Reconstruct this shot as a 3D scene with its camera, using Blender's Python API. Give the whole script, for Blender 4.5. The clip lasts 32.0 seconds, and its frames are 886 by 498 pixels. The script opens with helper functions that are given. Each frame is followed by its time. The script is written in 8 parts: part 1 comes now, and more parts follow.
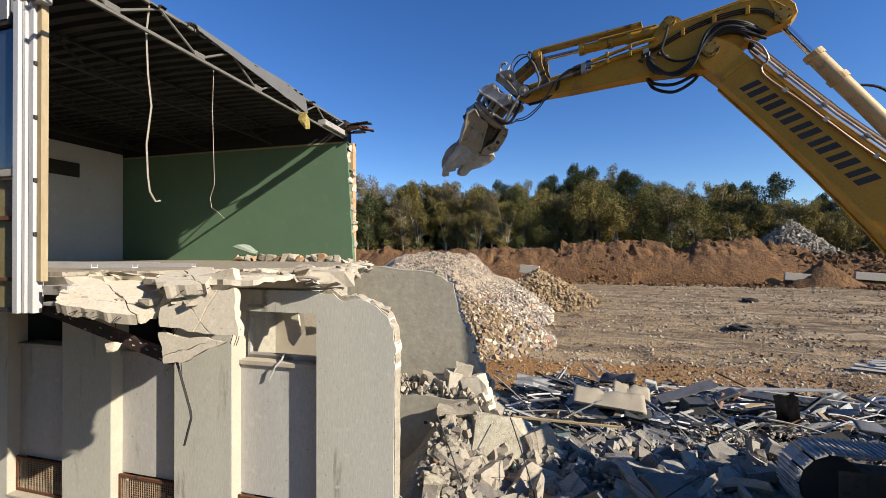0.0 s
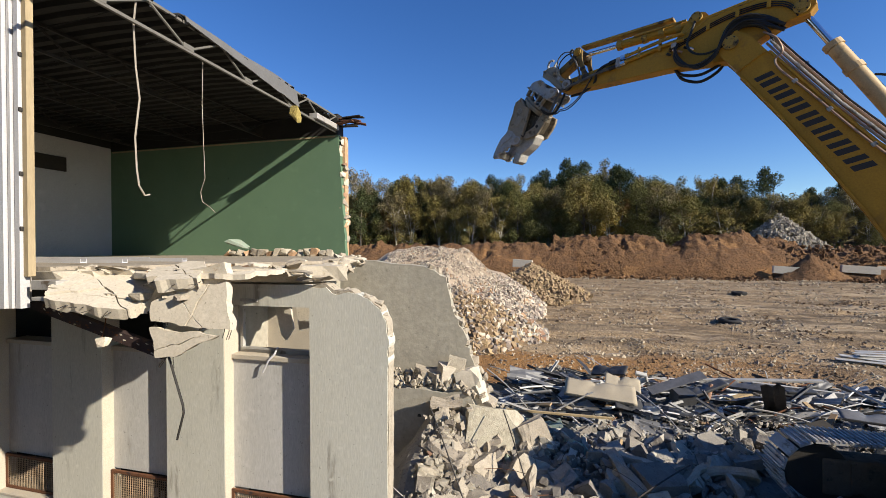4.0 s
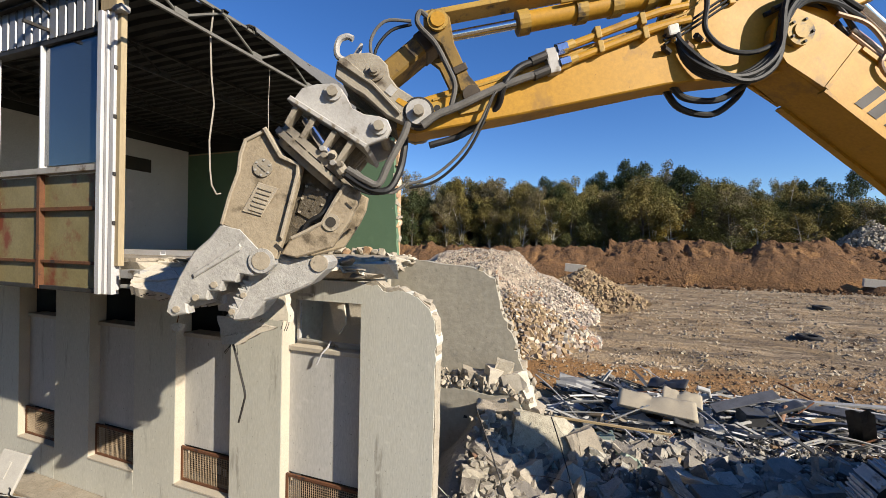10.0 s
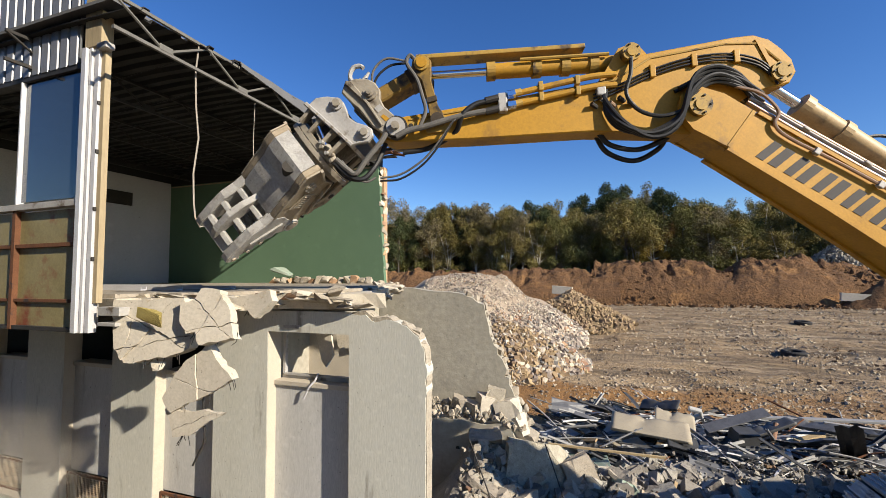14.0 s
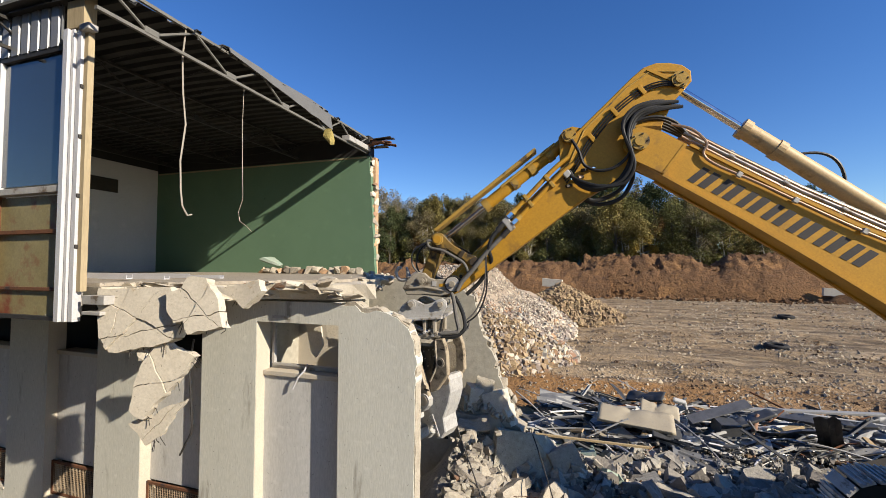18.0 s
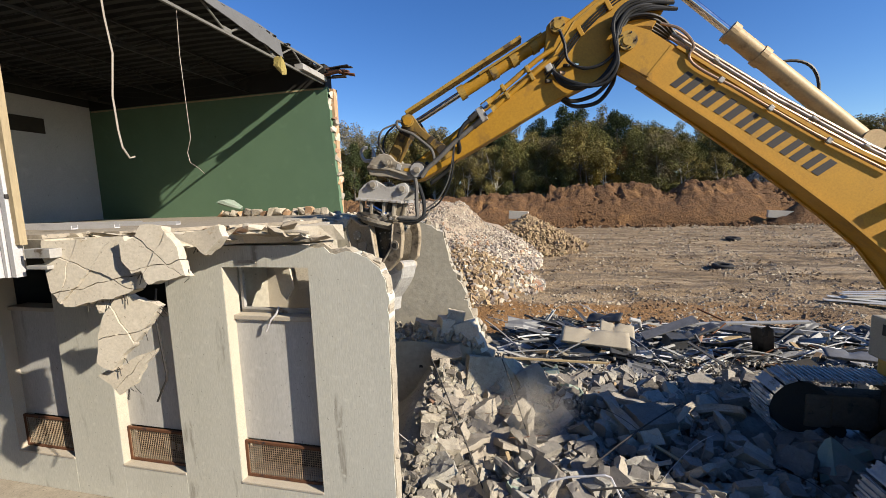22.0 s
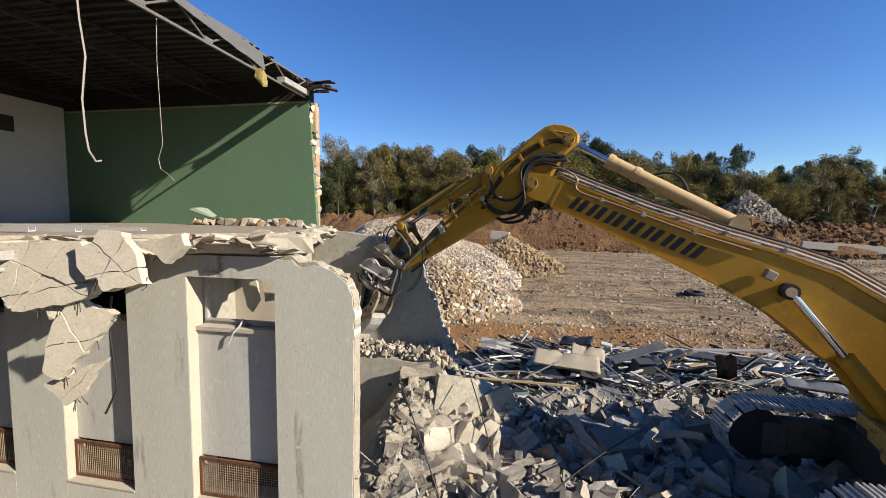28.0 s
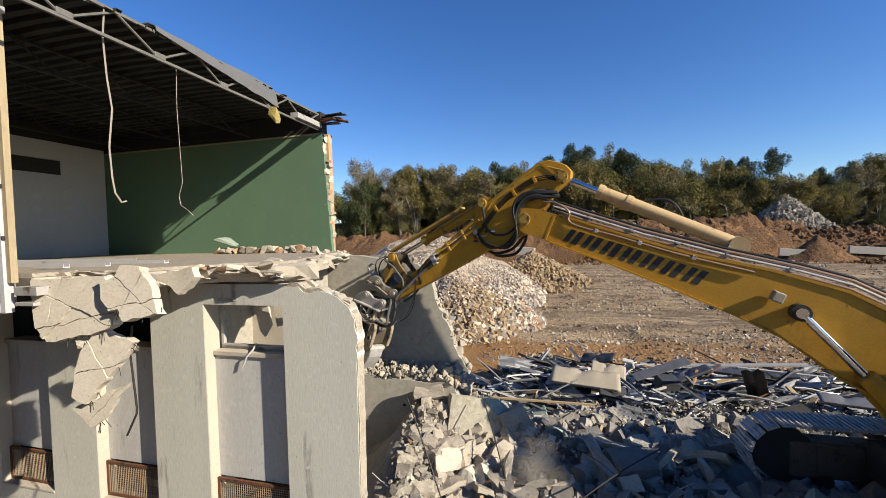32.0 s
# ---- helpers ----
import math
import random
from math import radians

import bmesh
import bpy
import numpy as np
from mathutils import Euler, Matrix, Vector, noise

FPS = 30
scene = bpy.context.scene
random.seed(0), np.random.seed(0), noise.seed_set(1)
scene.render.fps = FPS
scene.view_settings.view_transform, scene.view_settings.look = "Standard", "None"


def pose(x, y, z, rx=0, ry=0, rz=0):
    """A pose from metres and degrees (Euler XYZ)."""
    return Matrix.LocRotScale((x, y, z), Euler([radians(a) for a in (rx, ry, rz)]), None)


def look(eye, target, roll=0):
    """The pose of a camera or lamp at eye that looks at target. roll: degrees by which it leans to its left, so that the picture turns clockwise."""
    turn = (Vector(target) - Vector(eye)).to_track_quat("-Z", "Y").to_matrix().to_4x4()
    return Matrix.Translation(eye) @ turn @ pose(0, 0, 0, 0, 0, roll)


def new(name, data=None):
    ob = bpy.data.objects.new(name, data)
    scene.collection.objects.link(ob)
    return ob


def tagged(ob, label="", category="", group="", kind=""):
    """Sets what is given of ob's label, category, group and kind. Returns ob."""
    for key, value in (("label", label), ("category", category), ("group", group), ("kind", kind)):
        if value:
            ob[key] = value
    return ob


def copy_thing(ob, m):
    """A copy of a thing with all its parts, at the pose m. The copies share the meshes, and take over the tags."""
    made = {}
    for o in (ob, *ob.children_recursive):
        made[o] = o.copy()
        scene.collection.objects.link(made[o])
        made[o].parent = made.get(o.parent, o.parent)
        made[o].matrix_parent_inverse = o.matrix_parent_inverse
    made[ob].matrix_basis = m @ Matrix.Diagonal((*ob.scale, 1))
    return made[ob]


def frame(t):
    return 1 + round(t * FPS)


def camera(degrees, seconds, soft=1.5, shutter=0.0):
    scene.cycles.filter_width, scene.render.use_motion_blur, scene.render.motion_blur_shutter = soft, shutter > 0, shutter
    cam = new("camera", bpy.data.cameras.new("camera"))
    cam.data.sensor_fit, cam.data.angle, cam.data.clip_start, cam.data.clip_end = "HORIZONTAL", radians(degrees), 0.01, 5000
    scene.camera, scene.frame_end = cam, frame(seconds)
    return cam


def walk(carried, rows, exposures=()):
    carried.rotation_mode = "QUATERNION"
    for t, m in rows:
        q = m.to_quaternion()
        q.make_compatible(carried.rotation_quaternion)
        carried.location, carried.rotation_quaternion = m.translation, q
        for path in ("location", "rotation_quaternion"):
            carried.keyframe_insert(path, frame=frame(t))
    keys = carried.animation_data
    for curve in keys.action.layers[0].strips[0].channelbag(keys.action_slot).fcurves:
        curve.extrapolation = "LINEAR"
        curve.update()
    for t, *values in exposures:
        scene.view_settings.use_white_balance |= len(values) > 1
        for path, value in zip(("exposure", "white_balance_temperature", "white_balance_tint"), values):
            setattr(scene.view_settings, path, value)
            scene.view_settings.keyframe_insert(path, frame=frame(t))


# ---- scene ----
cam = camera(94.1, 32.0, 0.75)
PATH = [
    (0, (1.672, -4.89, 4.827), (1.166, -2.955, 4.839), -0.1),
    (0.5, (1.666, -4.877, 4.835), (1.196, -2.933, 4.859), -0.3),
    (1, (1.665, -4.881, 4.844), (1.22, -2.931, 4.867), -0.5),
    (1.5, (1.657, -4.88, 4.839), (1.221, -2.928, 4.856), -0.6),
    (2, (1.66, -4.883, 4.822), (1.223, -2.931, 4.835), -0.7),
    (2.5, (1.673, -4.892, 4.822), (1.23, -2.942, 4.827), -0.6),
    (3, (1.675, -4.896, 4.826), (1.223, -2.948, 4.822), -0.5),
    (3.5, (1.68, -4.902, 4.815), (1.218, -2.956, 4.802), -0.4),
    (5.5, (1.684, -4.903, 4.804), (1.162, -2.973, 4.796), 0.4),
    (6, (1.672, -4.901, 4.824), (1.132, -2.975, 4.819), 0.8),
    (6.5, (1.682, -4.906, 4.808), (1.125, -2.985, 4.804), 0.9),
    (7, (1.677, -4.903, 4.812), (1.107, -2.986, 4.795), 1.1),
    (7.5, (1.676, -4.904, 4.809), (1.088, -2.993, 4.779), 1.2),
    (8, (1.677, -4.901, 4.809), (1.06, -2.999, 4.774), 1.4),
    (8.5, (1.674, -4.908, 4.803), (1.023, -3.017, 4.772), 1.5),
    (9, (1.673, -4.919, 4.782), (0.991, -3.039, 4.767), 1.3),
    (9.5, (1.676, -4.913, 4.795), (0.976, -3.039, 4.783), 1.2),
    (10, (1.686, -4.906, 4.793), (0.981, -3.035, 4.787), 1.0),
    (10.5, (1.669, -4.909, 4.802), (0.972, -3.034, 4.795), 0.8),
    (11, (1.673, -4.905, 4.804), (0.979, -3.03, 4.797), 0.7),
    (11.5, (1.672, -4.905, 4.81), (0.973, -3.031, 4.803), 0.6),
    (12, (1.659, -4.907, 4.813), (0.955, -3.035, 4.812), 0.4),
    (12.5, (1.663, -4.904, 4.803), (0.96, -3.032, 4.82), 0.1),
    (13, (1.672, -4.908, 4.809), (0.982, -3.031, 4.854), -0.1),
    (13.5, (1.669, -4.903, 4.807), (1.003, -3.019, 4.887), -0.3),
    (14, (1.674, -4.91, 4.82), (1.03, -3.02, 4.937), -0.5),
    (14.5, (1.673, -4.911, 4.84), (1.049, -3.017, 4.989), -0.7),
    (16.5, (1.672, -4.9, 4.827), (1.089, -2.991, 4.964), -0.4),
    (17, (1.667, -4.902, 4.813), (1.081, -2.993, 4.925), -0.1),
    (17.5, (1.669, -4.904, 4.812), (1.073, -2.997, 4.903), 0.0),
    (18, (1.679, -4.9, 4.822), (1.074, -2.995, 4.898), 0.1),
    (18.5, (1.666, -4.899, 4.82), (1.061, -2.994, 4.884), 0.1),
    (19, (1.656, -4.898, 4.824), (1.062, -2.989, 4.86), 0.1),
    (19.5, (1.666, -4.898, 4.81), (1.093, -2.982, 4.803), -0.1),
    (20, (1.665, -4.893, 4.822), (1.128, -2.968, 4.749), -0.4),
    (20.5, (1.659, -4.875, 4.828), (1.163, -2.943, 4.685), -0.8),
    (21, (1.669, -4.869, 4.837), (1.199, -2.935, 4.641), -1.3),
    (21.5, (1.663, -4.869, 4.825), (1.207, -2.935, 4.6), -1.7),
    (22, (1.659, -4.867, 4.84), (1.202, -2.935, 4.602), -1.9),
    (22.5, (1.664, -4.869, 4.835), (1.2, -2.938, 4.599), -2.0),
    (23, (1.646, -4.865, 4.841), (1.176, -2.935, 4.607), -2.0),
    (23.5, (1.658, -4.87, 4.838), (1.183, -2.942, 4.606), -2.0),
    (24, (1.67, -4.873, 4.837), (1.192, -2.945, 4.606), -1.9),
    (24.5, (1.671, -4.873, 4.828), (1.2, -2.942, 4.603), -2.0),
    (25, (1.661, -4.869, 4.836), (1.214, -2.932, 4.616), -1.9),
    (25.5, (1.673, -4.866, 4.839), (1.252, -2.922, 4.629), -1.8),
    (26, (1.676, -4.865, 4.833), (1.278, -2.915, 4.639), -1.5),
    (26.5, (1.675, -4.87, 4.841), (1.295, -2.914, 4.666), -0.9),
    (28.5, (1.903, -4.865, 4.86), (1.517, -2.909, 4.703), 1.1),
    (29, (1.949, -4.862, 4.85), (1.531, -2.914, 4.674), 0.8),
    (29.5, (1.999, -4.847, 4.861), (1.554, -2.906, 4.672), 0.3),
    (30, (2.026, -4.854, 4.874), (1.567, -2.916, 4.686), -0.1),
    (30.5, (2.051, -4.888, 4.87), (1.585, -2.951, 4.703), -0.3),
    (31, (2.028, -4.925, 4.883), (1.554, -2.987, 4.744), -0.7),
    (31.5, (2.142, -4.968, 4.914), (1.651, -3.033, 4.808), -1.0),
    (32, (2.277, -4.947, 4.932), (1.77, -3.013, 4.863), -1.5),
]
walk(cam, [(t, look(eye, target, roll)) for t, eye, target, roll in PATH])

# ---------------------------------------------------------------- light
SUN_TO = Vector((1.0, -0.33, 0.55)).normalized()
world = bpy.data.worlds.new("sky")
scene.world = world
world.use_nodes = True
wn = world.node_tree.nodes
sky = wn.new("ShaderNodeTexSky")
sky.sky_type, sky.sun_disc = "NISHITA", False
sky.sun_elevation = math.asin(SUN_TO.z)
sky.sun_rotation = math.atan2(SUN_TO.x, SUN_TO.y)
sky.altitude, sky.air_density, sky.dust_density, sky.ozone_density = 300, 1.0, 0.0, 4.0
tint = wn.new("ShaderNodeHueSaturation")
tint.inputs["Saturation"].default_value = 1.22
tint.inputs["Hue"].default_value = 0.512
world.node_tree.links.new(sky.outputs[0], tint.inputs["Color"])
world.node_tree.links.new(tint.outputs[0], wn["Background"].inputs[0])
wn["Background"].inputs[1].default_value = 0.088
sun = new("sun", bpy.data.lights.new("sun", "SUN"))
sun.data.energy, sun.data.angle, sun.data.color = 5.0, radians(0.53), (1.0, 0.9, 0.75)
sun.matrix_world = look((0, 0, 60), Vector((0, 0, 60)) - SUN_TO)
scene.view_settings.exposure = 0.82

# ---------------------------------------------------------------- materials
MATS = {}


def mat(name, a, b=None, rough=0.85, metal=0.0, scale=3.0, fine=40.0, bump=0.25, dist=0.01, stain=None, stain_at=0.58,
        stain_scale=1.2, rnd=0.0, spec=0.3, streak=False, wear=None, wear_at=0.62, pits=0.0, pits_at=0.64):
    """A procedural surface: two colours mixed by coarse and fine noise, optional stains, wear and random shade per object."""
    if name in MATS:
        return MATS[name]
    m = bpy.data.materials.new(name)
    m.use_nodes = True
    nt = m.node_tree
    N, L = nt.nodes, nt.links
    bsdf = N["Principled BSDF"]
    b = b or tuple(c * 0.8 for c in a)
    tc = N.new("ShaderNodeTexCoord")
    vec = tc.outputs["Object"]
    if streak:
        mp = N.new("ShaderNodeMapping")
        mp.inputs["Scale"].default_value = (1, 1, 0.16)
        L.new(vec, mp.inputs[0])
        vec = mp.outputs[0]

    def noise_at(s, detail=5, rgh=0.6):
        n = N.new("ShaderNodeTexNoise")
        n.inputs["Scale"].default_value, n.inputs["Detail"].default_value, n.inputs["Roughness"].default_value = s, detail, rgh
        L.new(vec, n.inputs["Vector"])
        return n.outputs["Fac"]

    def ramp(f, lo, hi):
        r = N.new("ShaderNodeMapRange")
        r.inputs[1].default_value, r.inputs[2].default_value = lo, hi
        L.new(f, r.inputs[0])
        return r.outputs[0]

    def mix(f, x, y, mode="MIX"):
        k = N.new("ShaderNodeMix")
        k.data_type, k.blend_type = "RGBA", mode
        if isinstance(f, float):
            k.inputs[0].default_value = f
        else:
            L.new(f, k.inputs[0])
        for sock, v in ((k.inputs[6], x), (k.inputs[7], y)):
            if isinstance(v, tuple):
                sock.default_value = (*v, 1)
            else:
                L.new(v, sock)
        return k.outputs[2]

    coarse, grain = noise_at(scale), noise_at(fine, 3, 0.7)
    col = mix(ramp(coarse, 0.3, 0.7), a, b)
    g = ramp(grain, 0.25, 0.75)
    col = mix(0.35, col, mix(g, tuple(c * 0.55 for c in a), tuple(min(1, c * 1.35) for c in a)))
    if stain:
        col = mix(ramp(noise_at(stain_scale, 6, 0.65), stain_at, stain_at + 0.1), col, stain)
    if wear:
        col = mix(ramp(noise_at(scale * 2.7, 8, 0.75), wear_at, wear_at + 0.05), col, wear)
    if pits:
        pn = N.new("ShaderNodeTexNoise")
        pn.inputs["Scale"].default_value, pn.inputs["Detail"].default_value, pn.inputs["Roughness"].default_value = pits, 4, 0.7
        L.new(tc.outputs["Object"], pn.inputs["Vector"])
        col = mix(ramp(pn.outputs["Fac"], pits_at, pits_at + 0.04), col, tuple(c * 0.45 for c in a))
        p2 = N.new("ShaderNodeTexNoise")
        p2.inputs["Scale"].default_value, p2.inputs["Detail"].default_value = pits * 0.37, 6
        L.new(tc.outputs["Object"], p2.inputs["Vector"])
        col = mix(ramp(p2.outputs["Fac"], 0.6, 0.75), col, tuple(min(0.8, c * 1.08) for c in a))
    if rnd:
        oi = N.new("ShaderNodeObjectInfo")
        geo = N.new("ShaderNodeNewGeometry")
        add = N.new("ShaderNodeMath")
        add.operation = "ADD"
        L.new(oi.outputs["Random"], add.inputs[0])
        L.new(geo.outputs["Random Per Island"], add.inputs[1])
        fr = N.new("ShaderNodeMath")
        fr.operation = "FRACT"
        L.new(add.outputs[0], fr.inputs[0])
        hsv = N.new("ShaderNodeHueSaturation")
        mr = N.new("ShaderNodeMapRange")
        mr.inputs[3].default_value, mr.inputs[4].default_value = 1 - rnd, 1 + rnd
        L.new(fr.outputs[0], mr.inputs[0])
        L.new(mr.outputs[0], hsv.inputs["Value"])
        mh = N.new("ShaderNodeMapRange")
        mh.inputs[3].default_value, mh.inputs[4].default_value = 0.5 - 0.035 * rnd, 0.5 + 0.035 * rnd
        L.new(fr.outputs[0], mh.inputs[0])
        L.new(mh.outputs[0], hsv.inputs["Hue"])
        L.new(col, hsv.inputs["Color"])
        col = hsv.outputs[0]
    L.new(col, bsdf.inputs["Base Color"])
    bsdf.inputs["Metallic"].default_value = metal
    bsdf.inputs["Specular IOR Level"].default_value = spec
    rr = N.new("ShaderNodeMapRange")
    rr.inputs[3].default_value, rr.inputs[4].default_value = max(0.02, rough - 0.12), min(1, rough + 0.12)
    L.new(coarse, rr.inputs[0])
    L.new(rr.outputs[0], bsdf.inputs["Roughness"])
    if bump:
        bp = N.new("ShaderNodeBump")
        bp.inputs["Strength"].default_value, bp.inputs["Distance"].default_value = bump, dist
        ad = N.new("ShaderNodeMath")
        ad.operation = "ADD"
        L.new(grain, ad.inputs[0])
        L.new(coarse, ad.inputs[1])
        L.new(ad.outputs[0], bp.inputs["Height"])
        L.new(bp.outputs[0], bsdf.inputs["Normal"])
    MATS[name] = m
    return m


RENDER = mat("grey_render", (0.52, 0.508, 0.443), (0.43, 0.42, 0.363), 0.92, scale=1.1, fine=55, bump=0.3, dist=0.006, stain=(0.247, 0.229, 0.191),
             stain_at=0.6, stain_scale=2.6, streak=True, wear=(0.45, 0.413, 0.345), wear_at=0.67, pits=22)
REVEAL = mat("cream_reveal", (0.465, 0.413, 0.33), (0.39, 0.345, 0.285), 0.9, scale=4, fine=60)
PANEL = mat("grey_panel", (0.48, 0.47, 0.445), (0.41, 0.4, 0.375), 0.8, scale=1.6, fine=80, bump=0.15, dist=0.004, stain=(0.255, 0.24, 0.21), stain_at=0.62, stain_scale=2.0, streak=True, pits=19, pits_at=0.66)
BROKEN = mat("broken_concrete", (0.37, 0.325, 0.255), (0.245, 0.21, 0.162), 0.95, scale=5, fine=30, bump=0.5, dist=0.02, stain=(0.375, 0.27, 0.165), stain_at=0.64, rnd=0.12, pits=26, pits_at=0.62)
PLASTER = mat("pale_plaster", (0.525, 0.473, 0.383), (0.435, 0.383, 0.3), 0.95, scale=3, fine=35, bump=0.25, dist=0.008, stain=(0.42, 0.3, 0.18), stain_at=0.66, stain_scale=3, pits=24, pits_at=0.64)
GREEN = mat("green_paint", (0.108, 0.18, 0.11), (0.094, 0.158, 0.097), 0.75, scale=1.3, fine=70, bump=0.12, dist=0.003, stain=(0.105, 0.169, 0.109), stain_at=0.6, pits=9, pits_at=0.7)
WHITEWALL = mat("white_wall", (0.465, 0.458, 0.45), (0.405, 0.398, 0.398), 0.85, scale=1.2, fine=50, bump=0.1, dist=0.003, stain=(0.315, 0.307, 0.307), stain_at=0.68, stain_scale=2.5, pits=8, pits_at=0.69)
STUCCO = mat("grey_stucco", (0.35, 0.325, 0.265), (0.29, 0.268, 0.22), 0.95, scale=2.4, fine=9, bump=0.35, dist=0.02, stain=(0.25, 0.235, 0.2), stain_at=0.6, pits=14, pits_at=0.66)
# dark roof sheeting; also painted shade on the wall heads and soffit
ROOFDARK = mat("roof_sheet_and_shade", (0.022, 0.021, 0.019), (0.015, 0.014, 0.013), 0.7, scale=2, fine=30, bump=0.15, dist=0.004, stain=(0.038, 0.034, 0.028), stain_at=0.6)
FELT = mat("roof_felt", (0.128, 0.128, 0.128), (0.09, 0.09, 0.09), 0.95, scale=3, fine=80, bump=0.4, dist=0.006)
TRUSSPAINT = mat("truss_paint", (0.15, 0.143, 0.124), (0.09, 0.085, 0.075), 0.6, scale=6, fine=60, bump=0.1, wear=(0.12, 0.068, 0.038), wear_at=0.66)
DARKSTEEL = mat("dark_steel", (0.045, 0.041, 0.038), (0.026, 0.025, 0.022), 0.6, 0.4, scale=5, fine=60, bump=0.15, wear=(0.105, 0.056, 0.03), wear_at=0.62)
OLDPAINT = mat("flaking_red_primer", (0.05, 0.03, 0.028), (0.03, 0.022, 0.022), 0.7, scale=6, fine=40, bump=0.3, stain=(0.12, 0.06, 0.03), stain_at=0.58, stain_scale=7, wear=(0.3, 0.27, 0.22), wear_at=0.68)
RUST = mat("rust", (0.15, 0.064, 0.03), (0.083, 0.038, 0.022), 0.9, 0.1, scale=7, fine=60, bump=0.5, dist=0.008, stain=(0.038, 0.03, 0.03), stain_at=0.58, stain_scale=5)
ALU = mat("white_aluminium", (0.54, 0.532, 0.54), (0.465, 0.458, 0.465), 0.4, 0.15, scale=2, fine=60, bump=0.05, spec=0.5)
TIMBER = mat("yellow_timber", (0.36, 0.29, 0.18), (0.27, 0.21, 0.12), 0.8, scale=6, fine=45, bump=0.3, streak=True)
CLAD = mat("cladding_steel", (0.2, 0.205, 0.215), (0.15, 0.155, 0.165), 0.45, 0.2, scale=1.5, fine=30, bump=0.05, spec=0.5, pits=5, pits_at=0.68)
RUSTPANEL = mat("rust_stained_panel", (0.235, 0.2, 0.095), (0.165, 0.135, 0.06), 0.55, scale=2.4, fine=30, bump=0.1, stain=(0.165, 0.045, 0.022), stain_at=0.54, stain_scale=1.3, wear=(0.45, 0.427, 0.375), wear_at=0.68)
RUBBLE = mat("rubble", (0.27, 0.247, 0.21), (0.188, 0.173, 0.146), 0.95, scale=4, fine=35, bump=0.6, dist=0.02, rnd=0.35, pits=20, pits_at=0.6)
BLOCKPALE = mat("block_pale", (0.31, 0.277, 0.222), (0.18, 0.158, 0.124), 0.95, scale=6, fine=40, bump=0.8, dist=0.02, stain=(0.17, 0.145, 0.11), stain_at=0.58, stain_scale=4, rnd=0.4, pits=26, pits_at=0.62)
BLOCKGREY = mat("block_grey", (0.3, 0.275, 0.232), (0.19, 0.175, 0.15), 0.95, scale=6, fine=40, bump=0.7, dist=0.02, stain=(0.203, 0.188, 0.158), stain_at=0.58, stain_scale=4, rnd=0.45, pits=26, pits_at=0.62)
BRICK = mat("brick_clay", (0.338, 0.21, 0.128), (0.285, 0.165, 0.098), 0.95, scale=6, fine=50, bump=0.5, stain=(0.413, 0.36, 0.285), stain_at=0.55, stain_scale=6, rnd=0.3)
GREENCHUNK = mat("painted_chunk", (0.225, 0.3, 0.232), (0.3, 0.315, 0.27), 0.9, scale=5, fine=40, bump=0.4, rnd=0.2)
EARTH = mat("brown_earth", (0.165, 0.086, 0.036), (0.066, 0.036, 0.018), 0.98, scale=0.8, fine=3, bump=1.0, dist=0.4, stain=(0.24, 0.127, 0.05), stain_at=0.56, stain_scale=0.2, wear=(0.22, 0.145, 0.085), wear_at=0.64, pits=2.2, pits_at=0.6)
GRAVEL = mat("pale_gravel", (0.42, 0.355, 0.285), (0.27, 0.222, 0.17), 0.95, scale=0.5, fine=5, bump=0.6, dist=0.05, rnd=0.6)
PILEDIRT = mat("pile_dirt", (0.33, 0.265, 0.195), (0.19, 0.145, 0.1), 0.98, scale=0.6, fine=6, bump=0.8, dist=0.06)
GRAVELTAN = mat("tan_gravel", (0.255, 0.18, 0.101), (0.315, 0.232, 0.139), 0.95, scale=0.7, fine=5, bump=0.6, dist=0.05, rnd=0.25)
YELLOW = mat("machine_yellow", (0.425, 0.225, 0.019), (0.34, 0.175, 0.017), 0.55, scale=1.6, fine=35, bump=0.04, dist=0.003, stain=(0.25, 0.135, 0.025), stain_at=0.57, stain_scale=2.4, wear=(0.098, 0.068, 0.038), wear_at=0.655, spec=0.3, pits=13, pits_at=0.69)
DIRTYELLOW = mat("worn_yellow", (0.375, 0.232, 0.045), (0.27, 0.173, 0.045), 0.6, scale=3, fine=40, bump=0.1, stain=(0.075, 0.056, 0.038), stain_at=0.56, stain_scale=5, pits=16, pits_at=0.64)
JAWSTEEL = mat("jaw_steel", (0.36, 0.31, 0.235), (0.25, 0.21, 0.155), 0.7, 0.1, scale=4, fine=40, bump=0.35, dist=0.01, stain=(0.083, 0.064, 0.045), stain_at=0.57, stain_scale=3, wear=(0.345, 0.323, 0.285), wear_at=0.66, pits=18, pits_at=0.64)
JAWWORN = mat("worn_jaw", (0.42, 0.405, 0.375), (0.25, 0.238, 0.215), 0.6, 0.15, scale=6, fine=35, bump=0.5, dist=0.012, stain=(0.225, 0.203, 0.18), stain_at=0.6, stain_scale=4, pits=18, pits_at=0.64)
GREYPAINT = mat("grey_paint", (0.4, 0.385, 0.36), (0.28, 0.265, 0.24), 0.6, 0.15, scale=5, fine=40, bump=0.2, stain=(0.128, 0.098, 0.068), stain_at=0.57, stain_scale=5, wear=(0.09, 0.075, 0.06), wear_at=0.66)
COUPLER = mat("muddy_coupler", (0.31, 0.275, 0.215), (0.2, 0.17, 0.13), 0.7, 0.15, scale=5, fine=40, bump=0.3, stain=(0.083, 0.064, 0.045), stain_at=0.56, stain_scale=5, wear=(0.3, 0.277, 0.247), wear_at=0.66)
